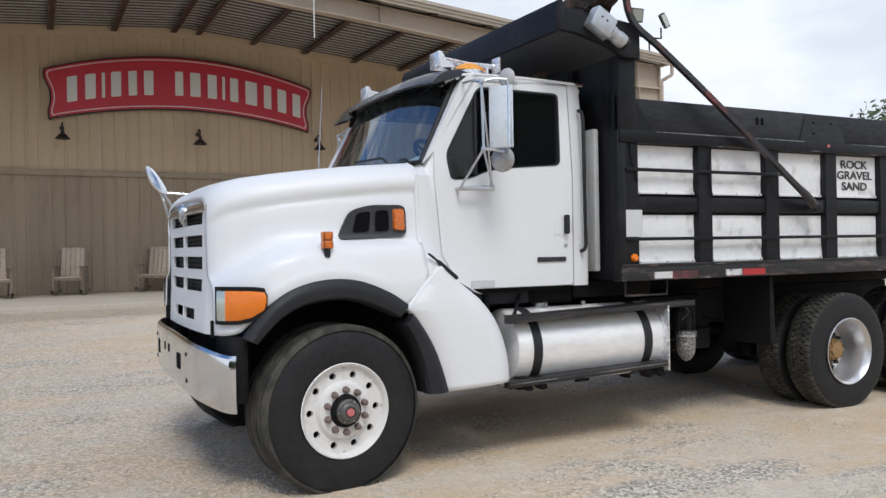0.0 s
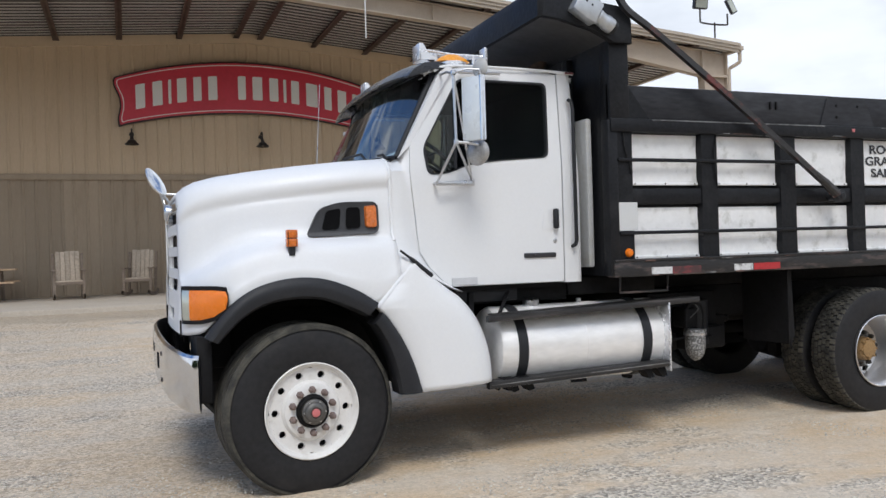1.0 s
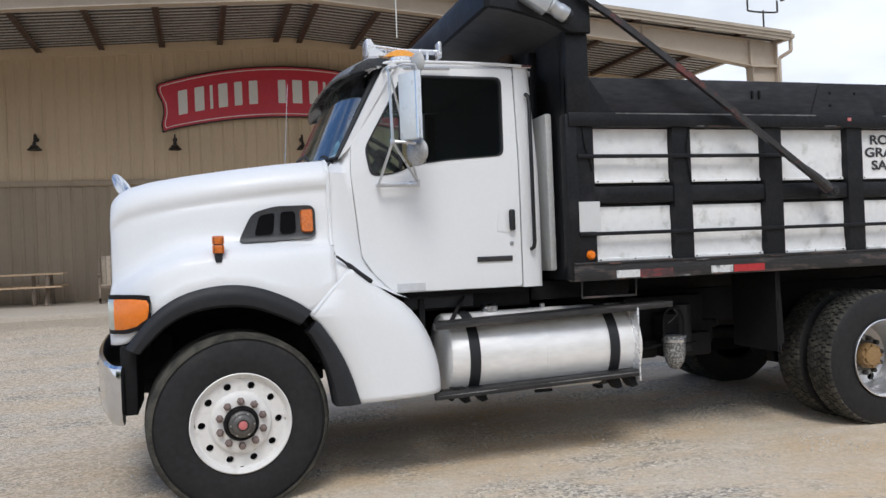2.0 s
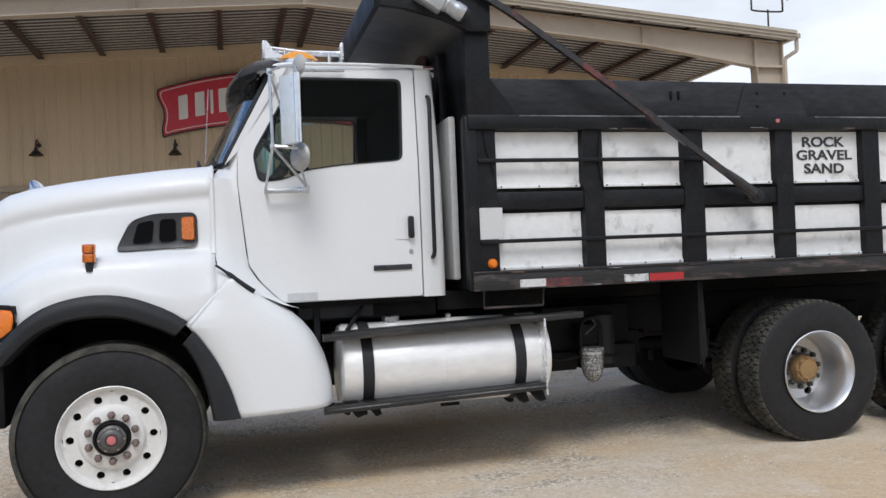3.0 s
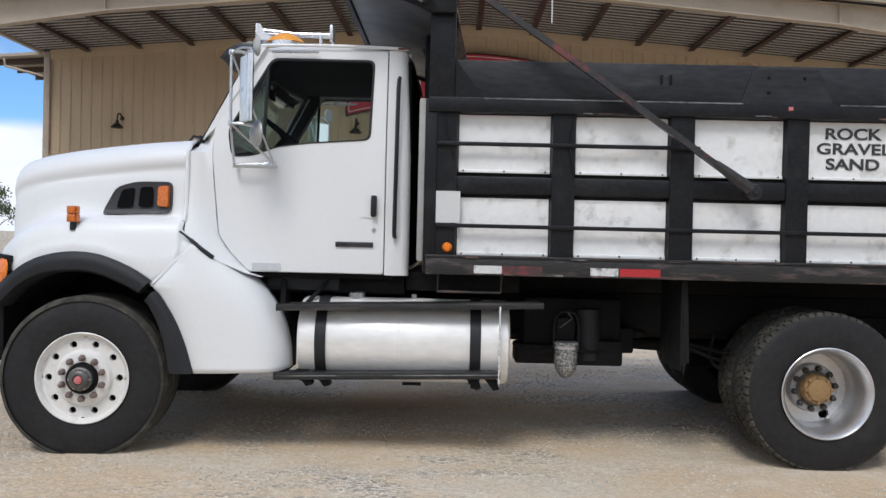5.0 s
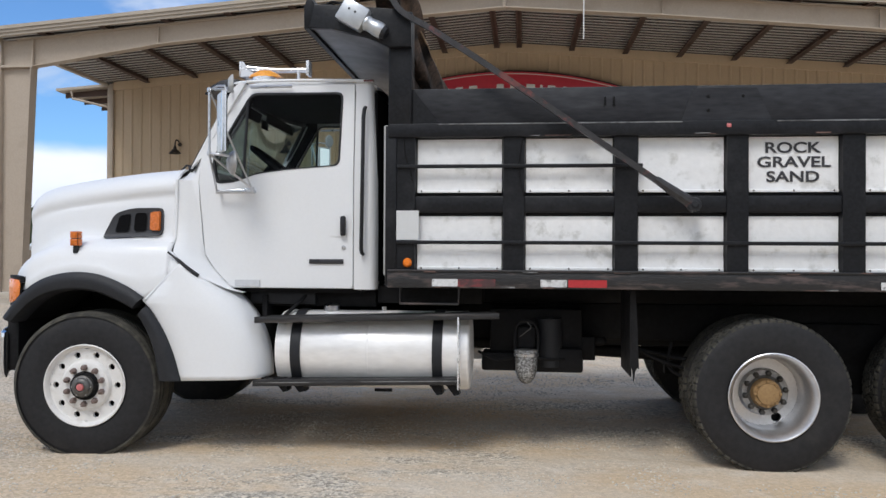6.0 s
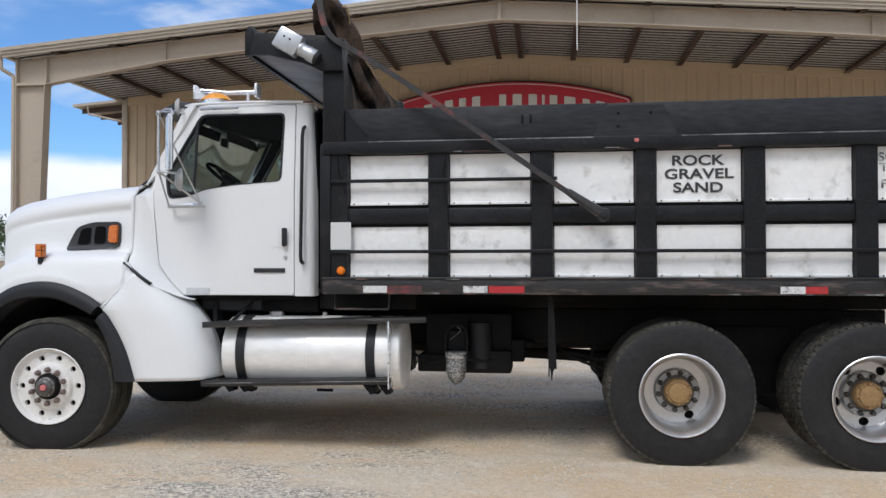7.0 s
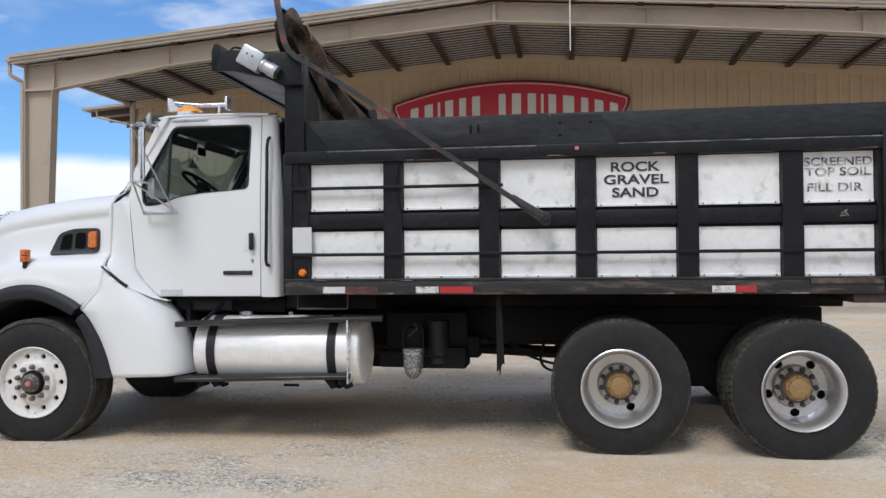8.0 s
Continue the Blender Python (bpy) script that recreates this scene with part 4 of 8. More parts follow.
def build_nose():
    # grille surround: a white bowed plate with four rows of slots either side of a middle bar
    bm = bmesh.new()

    def fx(y, z):
        return 1.150 + 0.022 * ((y - YC) / 0.80) ** 2 + 0.5 * max(0, abs(y - YC) - 0.85) + 0.035 * max(0, (z - 1.70) / 0.2) ** 2 - 0.02 * max(0, (1.35 - z) / 0.4)

    ys = [-0.96, -0.84, -0.74, -0.66, -0.45, -0.30, -0.15, -0.022, 0.022, 0.15, 0.30, 0.45, 0.66, 0.74, 0.84, 0.96]
    zs = [0.97, 1.035, 1.115, 1.235, 1.32, 1.385, 1.47, 1.535, 1.615, 1.685, 1.765, 1.80, 1.835, 1.862]
    slots = {1, 3, 5, 7, 9}

    def is_slot(i, j):
        lo, hi = ys[i], ys[i + 1]
        lim = 0.46 if j == 1 else 0.67
        return j in slots and abs(lo) <= lim and abs(hi) <= lim and not (lo < 0 < hi)

    front = [[bm.verts.new((fx(YC + y, z), YC + y * (0.86 + 0.09 * (z - 0.97) / 0.9) * (1 - 0.16 * max(0, min(1, (z - 1.45) / 0.3)) * (abs(y) > 0.9)), z)) for y in ys] for z in zs]
    back = [[bm.verts.new((v.co.x + 0.022, v.co.y, v.co.z)) for v in r] for r in front]
    for j in range(len(zs) - 1):
        for i in range(len(ys) - 1):
            if is_slot(i, j):
                for (p, q) in (((j, i), (j, i + 1)), ((j + 1, i), (j + 1, i + 1)), ((j, i), (j + 1, i)), ((j, i + 1), (j + 1, i + 1))):
                    di, dj = q[1] - p[1], q[0] - p[0]
                    # side walls of the slots where the neighbour is solid
                    if dj == 0:
                        nj = j - 1 if p[0] == j else j + 1
                        solid = not is_slot(i, nj)
                    else:
                        ni = i - 1 if p[1] == i else i + 1
                        solid = not is_slot(ni, j)
                    if solid:
                        bm.faces.new((front[p[0]][p[1]], front[q[0]][q[1]], back[q[0]][q[1]], back[p[0]][p[1]]))
                continue
            bm.faces.new((front[j][i], front[j][i + 1], front[j + 1][i + 1], front[j + 1][i]))
    # outer return
    n, k = len(zs) - 1, len(ys) - 1
    for i in range(k):
        bm.faces.new((front[n][i], front[n][i + 1], back[n][i + 1], back[n][i]))
        bm.faces.new((front[0][i], front[0][i + 1], back[0][i + 1], back[0][i]))
    for j in range(n):
        bm.faces.new((front[j][0], front[j + 1][0], back[j + 1][0], back[j][0]))
        bm.faces.new((front[j][k], front[j + 1][k], back[j + 1][k], back[j][k]))
    grille = part("grille", bm, M_WHITE, truck, "white grille with rows of dark slots")
    # one black sheet paints both the mesh and the slots' shade
    part("grille_backing", B(1.210, 1.225, YC - 0.68, YC + 0.68, 1.0, 1.80), M_CHASSIS, grille, "flat black sheet for the mesh and the shade behind the slots")
    for z in (1.26, 1.295, 1.41, 1.445, 1.56, 1.59, 1.71, 1.74):
        part("slat", T([(1.195, YC - 0.60, z), (1.195, YC + 0.60, z)], 0.004, 6), M_TRIM, grille)
    # chrome bezel over the grille, with a plain oval badge
    bm = bmesh.new()
    rows = []
    for k in range(9):
        v = k / 8
        row = []
        for i in range(-14, 15):
            y = 0.78 * i / 14
            lo = 1.770 - 0.060 * max(0, 1 - abs(y) / 0.17) + 0.006 * abs(y)
            hi = 1.872 - 0.03 * abs(y / 0.78) ** 3
            z = lo + (hi - lo) * v
            row.append((fx(YC + y, z) - 0.008 - 0.014 * math.sin(math.pi * v) + 0.03 * v * v, YC + y, z))
        rows.append(row)
    rows.insert(0, [(x + 0.03, y, z) for x, y, z in rows[0]])
    rows.append([(x + 0.03, y, z) for x, y, z in rows[-1]])
    loft(bm, rows)
    bez = part("bezel", bm, M_CHROME, truck, "chrome hood bezel", sharp=50)
    bm = bmesh.new()
    tube(bm, [(r[0] - 0.004, r[1], r[2]) for r in rows[1]], 0.007, 8)
    part("bezel_edge", bm, M_CHROME, bez)
    bm = bmesh.new()
    lathe(bm, [(0.0, -0.012), (0.06, -0.010), (0.075, 0.0), (0.075, 0.03)], (0, 0, 0), "x", 24)
    bmesh.ops.transform(bm, matrix=Matrix.Translation((1.126, YC, 1.79)) @ Matrix.Diagonal((1, 0.95, 0.8, 1)), verts=bm.verts)
    part("badge", bm, M_DULLCHROME, bez, "plain chrome oval badge")
    # bumper
    bm = bmesh.new()
    half = catmull([(1.018, 0.0, 0), (1.028, 0.40, 0), (1.055, 0.74, 0), (1.095, 0.96, 0), (1.125, 1.085, 0), (1.152, 1.16, 0), (1.185, 1.212, 0), (1.228, 1.236, 0)], 4)
    inner = []
    plan = [Vector((p.x, YC - p.y)) for p in half[::-1]] + [Vector((p.x, YC + p.y)) for p in half[1:]]
    rings = []
    for k, p in enumerate(plan):
        d = plan[min(k + 1, len(plan) - 1)] - plan[max(k - 1, 0)]
        n = Vector((d.y, -d.x)).normalized()          # inwards
        u = abs(p.y - YC) / 1.238
        near_drop = 0.075 * max(0, (YC - p.y) / 1.238) ** 1.3          # lowered towards the near end to fit the camera's view
        zt, zb = 0.965 - 0.015 * u * u - near_drop, 0.605 - near_drop
        rings.append([(p.x + n.x * q, p.y + n.y * q, z) for q, z in ((0.028, zt - 0.002), (0.020, zt), (0.006, zt - 0.016), (0.0, zt - 0.055), (0.0, zb + 0.095), (0.006, zb + 0.035), (0.020, zb), (0.028, zb + 0.002))])
        inner.append([(p.x + n.x * q, p.y + n.y * q, z) for q, z in ((0.029, zb + 0.004), (0.029, zt - 0.004), (0.040, zt - 0.03), (0.040, zb + 0.03))])
    vs = loft(bm, rings, closed=True)
    bm.faces.new(vs[0])
    bm.faces.new(vs[-1])
    bumper = part("bumper", bm, M_CHROME, truck, "chrome steel bumper with tow slots", sharp=30)
    bm = bmesh.new()
    vs = loft(bm, inner, closed=True)
    bm.faces.new(vs[0])
    bm.faces.new(vs[-1])
    # black skin paints the shade on the bumper's inner side
    part("bumper_back", bm, M_CHASSIS, bumper, "black back of the bumper, its unlit tone put into the colour")
    face_x = [(0.0, 1.018), (0.40, 1.028), (0.74, 1.055), (0.96, 1.095)]
    # dark blocks on the bumper face paint the shade inside the slots
    for dy in (-0.42, 0.42):
        drop = 0.075 * max(0, -dy / 1.238) ** 1.3
        x = lerp_at(face_x, 0.42)
        part("tow_slot", B(x - 0.003, x + 0.02, YC + dy - 0.06, YC + dy + 0.06, 0.74 - drop, 0.85 - drop, bev=0.006), M_INSIDE, bumper, "dark block painting the tow hook slot's shade")
        x = lerp_at(face_x, 0.084)
        part("tow_slot", B(x - 0.003, x + 0.02, YC + dy * 0.2 - 0.03, YC + dy * 0.2 + 0.03, 0.80, 0.86, bev=0.004), M_INSIDE, bumper, "small dark block painting a slot's shade")
        x = lerp_at(face_x, 0.63)
        drop = 0.075 * max(0, -dy * 1.5 / 1.238) ** 1.3
        for dz in (0.70, 0.87):
            part("bolt", lathe(bmesh.new(), [(0, -0.010), (0.014, -0.007), (0.018, 0.004)], (x, YC + dy * 1.5, dz - drop), "x", 12), M_DARKMETAL, bumper)
    part("air_dam", B(1.16, 1.22, YC - 0.8, YC + 0.8, 0.62, 0.72, bev=0.02), M_CHASSIS, bumper, "black lower valance")
    # headlights wrap round the fender corners
    for flip in (False, True):
        f2 = my if flip else (lambda v: v)
        # line along the corner: from the front inner end to the side
        path = [(1.160, 5.262), (1.168, 5.232), (1.182, 5.198), (1.205, 5.168), (1.26, 5.10), (1.33, 5.035), (1.395, 4.988), (1.425, 4.972)]
        tz = [1.272, 1.272, 1.272, 1.272, 1.272, 1.271, 1.264, 1.238]
        bz = [1.070, 1.070, 1.070, 1.070, 1.073, 1.092, 1.138, 1.185]
        bm = bmesh.new()
        loft(bm, [[(x + d, f2(y + 0.05), b_ - 0.014), (x - 0.004, f2(y - 0.006), b_ - 0.014), (x - 0.004, f2(y - 0.006), t_ + 0.014), (x + d, f2(y + 0.05), t_ + 0.014)] for (x, y), t_, b_, d in zip(path[:-1] + [(1.412, 4.980)], tz[:-1] + [1.222], bz[:-1] + [1.198], [0.05] * 5 + [0.03, 0.01, 0.002])], closed=True)
        hl = part("headlight", bm, M_CHASSIS, truck, "headlight with black bezel and amber corner lens")
        for name, m_, a, b_ in (("clear_lens", M_CLEAR, 1, 3), ("amber_lens", M_ORANGE, 3, 7)):
            bm = bmesh.new()
            rows = []
            for i in range(a, b_ + 1):
                (x, y), t_, q = path[i], tz[i], bz[i]
                k = 0.5 * (t_ + q)
                t_, q = t_ - 0.010, q + 0.010
                if i == 7:
                    x, y = x - 0.018, y + 0.008
                rows.append([(x - 0.006, f2(y - 0.008), q), (x - 0.010, f2(y - 0.012), q + 0.012), (x - 0.011, f2(y - 0.013), k), (x - 0.010, f2(y - 0.012), t_ - 0.012), (x - 0.006, f2(y - 0.008), t_)])
            vs = loft(bm, rows)
            bm.faces.new(vs[0])
            bm.faces.new(vs[-1])
            part(name, bm, m_, hl, "clear headlight lens" if a == 1 else "orange turn signal lens")
        # amber marker on the fender top
        mx_ = 1.80
        ya = f2(5.02)
        mk = part("marker_lamp", B(mx_ - 0.027, mx_ + 0.027, ya - 0.028, ya + 0.028, 1.508, 1.614, bev=0.006), M_TRIM, truck, "amber fender marker lamp")
        for dx in (-0.028, 0.028):
            for dz in (1.534, 1.588):
                part("lens", B(mx_ + dx - 0.006, mx_ + dx + 0.006, ya - 0.024, ya + 0.024, dz - 0.025, dz + 0.025, bev=0.003), M_AMBERDARK, mk)
        for dz in (1.534, 1.588):
            part("lens", B(mx_ - 0.023, mx_ + 0.0235, ya - 0.032, ya + 0.032, dz - 0.0245, dz + 0.0245, bev=0.004), M_AMBERDARK, mk)
        part("stem", T([(mx_, ya, 1.455), (mx_, ya, 1.51)], 0.022, 8), M_TRIM, mk)
        # shut line between the nose and the fender
        part("shut_line", B(1.150, 1.20, f2(5.372) - 0.008, f2(5.372) + 0.008, 0.965, 1.07), M_CHASSIS, hl)


build_nose()


def build_scoops():
    for flip in (False, True):
        def P(x, z, d):
            y = hood_y(min(x, 2.5), z) - 0.012 - d
            return (x, my(y) if flip else y, z)

        outer = rounded([(1.915, 1.560), (2.402, 1.582), (2.402, 1.797), (2.15, 1.795), (2.01, 1.755)], 0.05, 4)
        inner1 = rounded([(2.02, 1.61), (2.135, 1.618), (2.15, 1.752), (2.055, 1.735)], 0.025, 4)
        inner2 = rounded([(2.175, 1.62), (2.275, 1.622), (2.275, 1.757), (2.185, 1.755)], 0.025, 4)
        bm = bmesh.new()
        vo = [bm.verts.new(P(x, z, -0.02)) for x, z in outer]
        cx, cz = 2.19, 1.68
        vi = [bm.verts.new(P(cx + (x - cx) * 0.985, cz + (z - cz) * 0.96, 0.016)) for x, z in outer]
        for i in range(len(outer)):
            j = (i + 1) % len(outer)
            bm.faces.new((vo[i], vo[j], vi[j], vi[i]))
        vj = [bm.verts.new(P(cx + (x - cx) * 0.93, cz + (z - cz) * 0.80, 0.012)) for x, z in outer]
        for i in range(len(outer)):
            j = (i + 1) % len(outer)
            bm.faces.new((vi[i], vi[j], vj[j], vj[i]))
        bm.faces.new(vj)
        sc = part("hood_vent", bm, M_VENT, truck, "black hood side vent with amber lamp", sharp=40)
        # near-flush black faces put the openings' shade into the colour
        for ring in (inner1, inner2):
            bm = bmesh.new()
            a = [bm.verts.new(P(x, z, 0.0155)) for x, z in ring]
            mx_, mz_ = sum(p[0] for p in ring) / len(ring), sum(p[1] for p in ring) / len(ring)
            b = [bm.verts.new(P(mx_ + (x - mx_) * 0.93, mz_ + (z - mz_) * 0.93, 0.0150)) for x, z in ring]
            for i in range(len(ring)):
                j = (i + 1) % len(ring)
                bm.faces.new((a[i], a[j], b[j], b[i]))
            bm.faces.new(b)
            part("vent_opening", bm, M_VENTSHADE, sc, "near-flush black face painting the vent opening's shade")
        bm = bmesh.new()
        ring = rounded([(2.305, 1.625), (2.385, 1.62), (2.385, 1.77), (2.305, 1.765)], 0.02, 4)
        a = [bm.verts.new(P(x, z, 0.01)) for x, z in ring]
        b = [bm.verts.new(P(2.345 + (x - 2.345) * 0.85, 1.695 + (z - 1.695) * 0.93, 0.034)) for x, z in ring]
        for i in range(len(ring)):
            j = (i + 1) % len(ring)
            bm.faces.new((a[i], a[j], b[j], b[i]))
        bm.faces.new(b)
        part("amber_lens", bm, M_AMBERDARK, sc, "weathered amber side marker lens")


build_scoops()


def build_fenders():
    fo = catmull([(1.265, 0.985, 0), (1.33, 1.07, 0), (1.45, 1.195, 0), (1.6, 1.279, 0), (1.8, 1.318, 0), (2.0, 1.301, 0), (2.2, 1.223, 0), (2.332, 1.137, 0)], 4)
    fi = catmull([(1.345, 0.945, 0), (1.405, 1.01, 0), (1.50, 1.095, 0), (1.63, 1.16, 0), (1.8, 1.188, 0), (1.98, 1.173, 0), (2.15, 1.108, 0), (2.255, 1.055, 0)], 4)
    ro = catmull([(2.358, 1.078, 0), (2.40, 1.03, 0), (2.49, 0.89, 0), (2.56, 0.73, 0), (2.615, 0.545, 0)], 4)
    ri = catmull([(2.295, 1.003, 0), (2.32, 0.975, 0), (2.38, 0.86, 0), (2.425, 0.72, 0), (2.455, 0.545, 0)], 4)
    for flip in (False, True):
        y0, y1 = (my(4.962), my(5.13)) if flip else (4.962, 5.13)
        for nm, o, i in (("fender_flare", fo, fi), ("fender_flare", ro, ri)):
            bm = bmesh.new()
            rings = []
            for a, b in zip(o, i):
                m_ = (a + b) / 2
                s = 1 if y1 > y0 else -1
                rings.append([(a.x, y0 + s * 0.07, a.y), (a.x, y0 + s * 0.012, a.y), (0.8 * a.x + 0.2 * b.x, y0 - s * 0.012, 0.8 * a.y + 0.2 * b.y), (m_.x, y0 - s * 0.022, m_.y), (0.12 * a.x + 0.88 * b.x, y0 - s * 0.012, 0.12 * a.y + 0.88 * b.y), (b.x, y0 + s * 0.012, b.y), (b.x, y1, b.y)])
            vs = loft(bm, rings, closed=True)
            bm.faces.new(vs[0])
            bm.faces.new(vs[-1])
            part(nm, bm, M_TRIM, truck, "black rubber wheel-arch flare")
        # white rear quarter of the fender, fixed to the cab
        bm = bmesh.new()
        s = -1 if flip else 1

        def Y(d):
            return my(4.985 + d) if flip else 4.985 + d

        # stations from the arch edge back: each a line from the bottom to the top
        edge0 = catmull([(2.61, 0.545, 0), (2.555, 0.73, 0), (2.485, 0.89, 0), (2.40, 1.03, 0), (2.335, 1.105, 0)], 5) + catmull([(2.39, 1.165, 0), (2.48, 1.265, 0), (2.585, 1.375, 0)], 4)
        edge1 = catmull([(3.19, 0.56, 0), (3.18, 0.71, 0), (3.145, 0.86, 0), (3.085, 0.99, 0), (3.015, 1.085, 0)], 5) + catmull([(2.96, 1.14, 0), (2.83, 1.228, 0), (2.61, 1.39, 0)], 4)
        rings = []
        for u, d in ((0.0, 0.06), (0.0, 0.015), (0.03, 0.0), (0.25, -0.006), (0.5, 0.0), (0.70, 0.012), (0.82, 0.035), (0.91, 0.08), (0.97, 0.15), (1.0, 0.24), (1.0, 0.34)):
            rings.append([(a.x + (b.x - a.x) * u, Y(d + 0.03 * max(0, (a.y - 1.1) / 0.28)), a.y + (b.y - a.y) * u) for a, b in zip(edge0, edge1)])
        loft(bm, rings)
        q = part("rear_fender", bm, M_WHITE, truck, "white rear fender quarter below the door", sharp=50)
        so = q.modifiers.new("thick", "SOLIDIFY")
        so.thickness, so.offset = 0.012, 0
        part("fender_bolt", lathe(bmesh.new(), [(0, -0.006 * s), (0.010, -0.004 * s), (0.012, 0.004 * s)], (3.09, Y(0.06), 0.73), "y", 10), M_INSIDE, q, "small dark bolt")
        # turned edge of the fender along its joint with the hood
        lip = [(2.335, 1.105), (2.39, 1.165), (2.48, 1.265), (2.585, 1.375)]
        bm = bmesh.new()
        loft(bm, [[(x, Y(0.03 * max(0, (z - 1.1) / 0.28) - 0.004), z) for x, z in lip], [(x - 0.012, Y(0.03 * max(0, (z - 1.1) / 0.28) + 0.010), z + 0.008) for x, z in lip], [(x - 0.022, Y(0.03 * max(0, (z - 1.1) / 0.28) + 0.012), z + 0.022) for x, z in lip], [(x - 0.024, Y(0.06), z + 0.024) for x, z in lip]])
        part("fender_lip", bm, M_WHITE, q, "turned white edge of the fender", sharp=30)
        # black rubber seal at the joint of hood and cowl
        part("hood_seal", T(catmull([(2.50, Y(0.03), 1.465), (2.58, Y(0.03), 1.405), (2.66, Y(0.035), 1.34), (2.72, Y(0.05), 1.295)], 4), [0.008] * 4 + [0.014] * 5 + [0.015] * 4, 8), M_TRIM, q, "black rubber hood latch strap")
        # inner liner
        bm = bmesh.new()
        a0, a1 = (my(5.06), my(5.75)) if flip else (5.06, 5.75)
        arc = [(1.86 + 0.69 * math.cos(math.pi * k / 25), 0.55 + 0.66 * math.sin(math.pi * k / 25)) for k in range(21)]
        arc2 = [(1.86 + 0.70 * math.cos(math.pi * k / 25), 0.55 + 0.67 * math.sin(math.pi * k / 25)) for k in range(21)]
        band(bm, arc2, arc, a0, a1, closed=False)
        part("fender_liner", bm, M_CHASSIS, truck, "black inner fender liner")
        w0, w1 = (my(5.60), my(5.09)) if flip else (5.09, 5.60)
        # filler added so that the space from bumper to tyre stays dark
        part("bumper_splash", B(1.225, 1.315, w0, w1, 0.58, 0.985, bev=0.01), M_CHASSIS, truck, "black filler panel added behind the bumper")


build_fenders()


def build_cab():
    # side outline of the cab, less the door window
    ynear = 5.205
    win = [(2.775, 1.972), (2.93, 1.985), (3.08, 2.045), (3.30, 2.075), (3.712, 2.105), (3.730, 2.652), (3.03, 2.654), (2.745, 2.16)]
    win_r = rounded(win, 0.05, 4)
    for flip in (False, True):
        f2 = my if flip else (lambda v: v)
        before = set(truck.children)
        # door skin: outer ring and window hole, as a bridged band with the same count
        door_out = [(2.648, 1.98), (2.70, 1.45), (2.78, 1.33), (2.905, 1.205), (3.815, 1.205), (3.815, 2.715), (2.985, 2.715), (2.655, 2.17)]

        def on_ray(q, poly, c=(3.25, 2.3)):
            """The point of poly that the ray from c through q meets."""
            d = Vector((q[0] - c[0], q[1] - c[1]))
            best = None
            for i in range(len(poly)):
                a, b = Vector(poly[i - 1]), Vector(poly[i])
                e = b - a
                den = d.x * e.y - d.y * e.x
                if abs(den) < 1e-9:
                    continue
                w = Vector((a.x - c[0], a.y - c[1]))
                t_ = (w.x * e.y - w.y * e.x) / den
                u = (w.x * d.y - w.y * d.x) / den
                if t_ > 0 and -1e-6 <= u <= 1 + 1e-6 and (best is None or t_ < best):
                    best = t_
            return (c[0] + d.x * best, c[1] + d.y * best)

        def door_y(z):
            # the skin leans in a little above the waist
            return ynear + max(0, z - 2.0) * 0.075 + max(0, 1.5 - z) * 0.02

        bm = bmesh.new()
        outer = rounded(door_out, 0.02, 3)
        # use rays through both sets of corners so that none is cut off
        angs = sorted({round(math.atan2(z - 2.3, x - 3.25), 4) for x, z in outer + win_r})
        rays = [(3.25 + math.cos(a), 2.3 + math.sin(a)) for a in angs]
        po = [on_ray(q, outer) for q in rays]
        pi_ = [on_ray(q, win_r) for q in rays]
        rows = []
        for yy, a in ((0.05, po), (0.006, po), (0.0, [(0.995 * x + 0.005 * 3.25, 0.995 * z + 0.005 * 2.3) for x, z in po]), (0.0, [((x + w[0]) / 2, (z + w[1]) / 2) for (x, z), w in zip(po, pi_)]), (0.0, pi_), (0.05, pi_)):
            rows.append([(x, f2(door_y(z) + yy), z) for x, z in a] )
        vs = loft(bm, rows, closed=True)
        door = part("door", bm, M_WHITE, truck, "white cab door with dark handle", sharp=40)
        # window rubber
        inset = [(3.25 + (x - 3.25) * 0.968, 2.3 + (z - 2.3) * 0.962) for x, z in pi_]
        bm = bmesh.new()
        loft(bm, [[(x, f2(door_y(z) + d), z) for x, z in line] for line, d in ((pi_, 0.02), (pi_, -0.004), (inset, -0.004), (inset, 0.03))], closed=True)
        part("window_seal", bm, M_TRIM, door, "black rubber window seal")
        bm = bmesh.new()
        bm.faces.new([bm.verts.new((x, f2(door_y(z) + 0.018), z)) for x, z in inset])
        pane = part("window_pane", bm, M_GLASS, door, "tinted door glass", face_to=(0, 1 if flip else -1, 0))
        pane.visible_shadow = False
        vent = [(2.787, 1.997), (2.93, 2.007), (2.985, 2.035), (3.003, 2.58), (2.768, 2.165)]
        bm = bmesh.new()
        bm.faces.new([bm.verts.new((x, f2(door_y(z) + 0.010), z)) for x, z in vent])
        vp = part("vent_pane", bm, M_VENTGLASS, door, "greenish vent window glass", face_to=(0, 1 if flip else -1, 0))
        vp.visible_shadow = False
        part("vent_bar", T([(3.005, f2(5.25), 2.60), (2.985, f2(5.215), 2.02)], 0.012, 8), M_TRIM, door, "black vent window divider")
        # handle with its recess
        part("handle_recess", prism(bmesh.new(), rounded([(3.64, 1.585), (3.76, 1.585), (3.76, 1.745), (3.66, 1.745)], 0.02, 3), f2(5.2025), f2(5.21)), M_WHITE, door)
        part("handle", B(3.725, 3.765, min(f2(5.165), f2(5.2)), max(f2(5.165), f2(5.2)), 1.59, 1.735, bev=0.012), M_TRIM, door, "black pull handle")
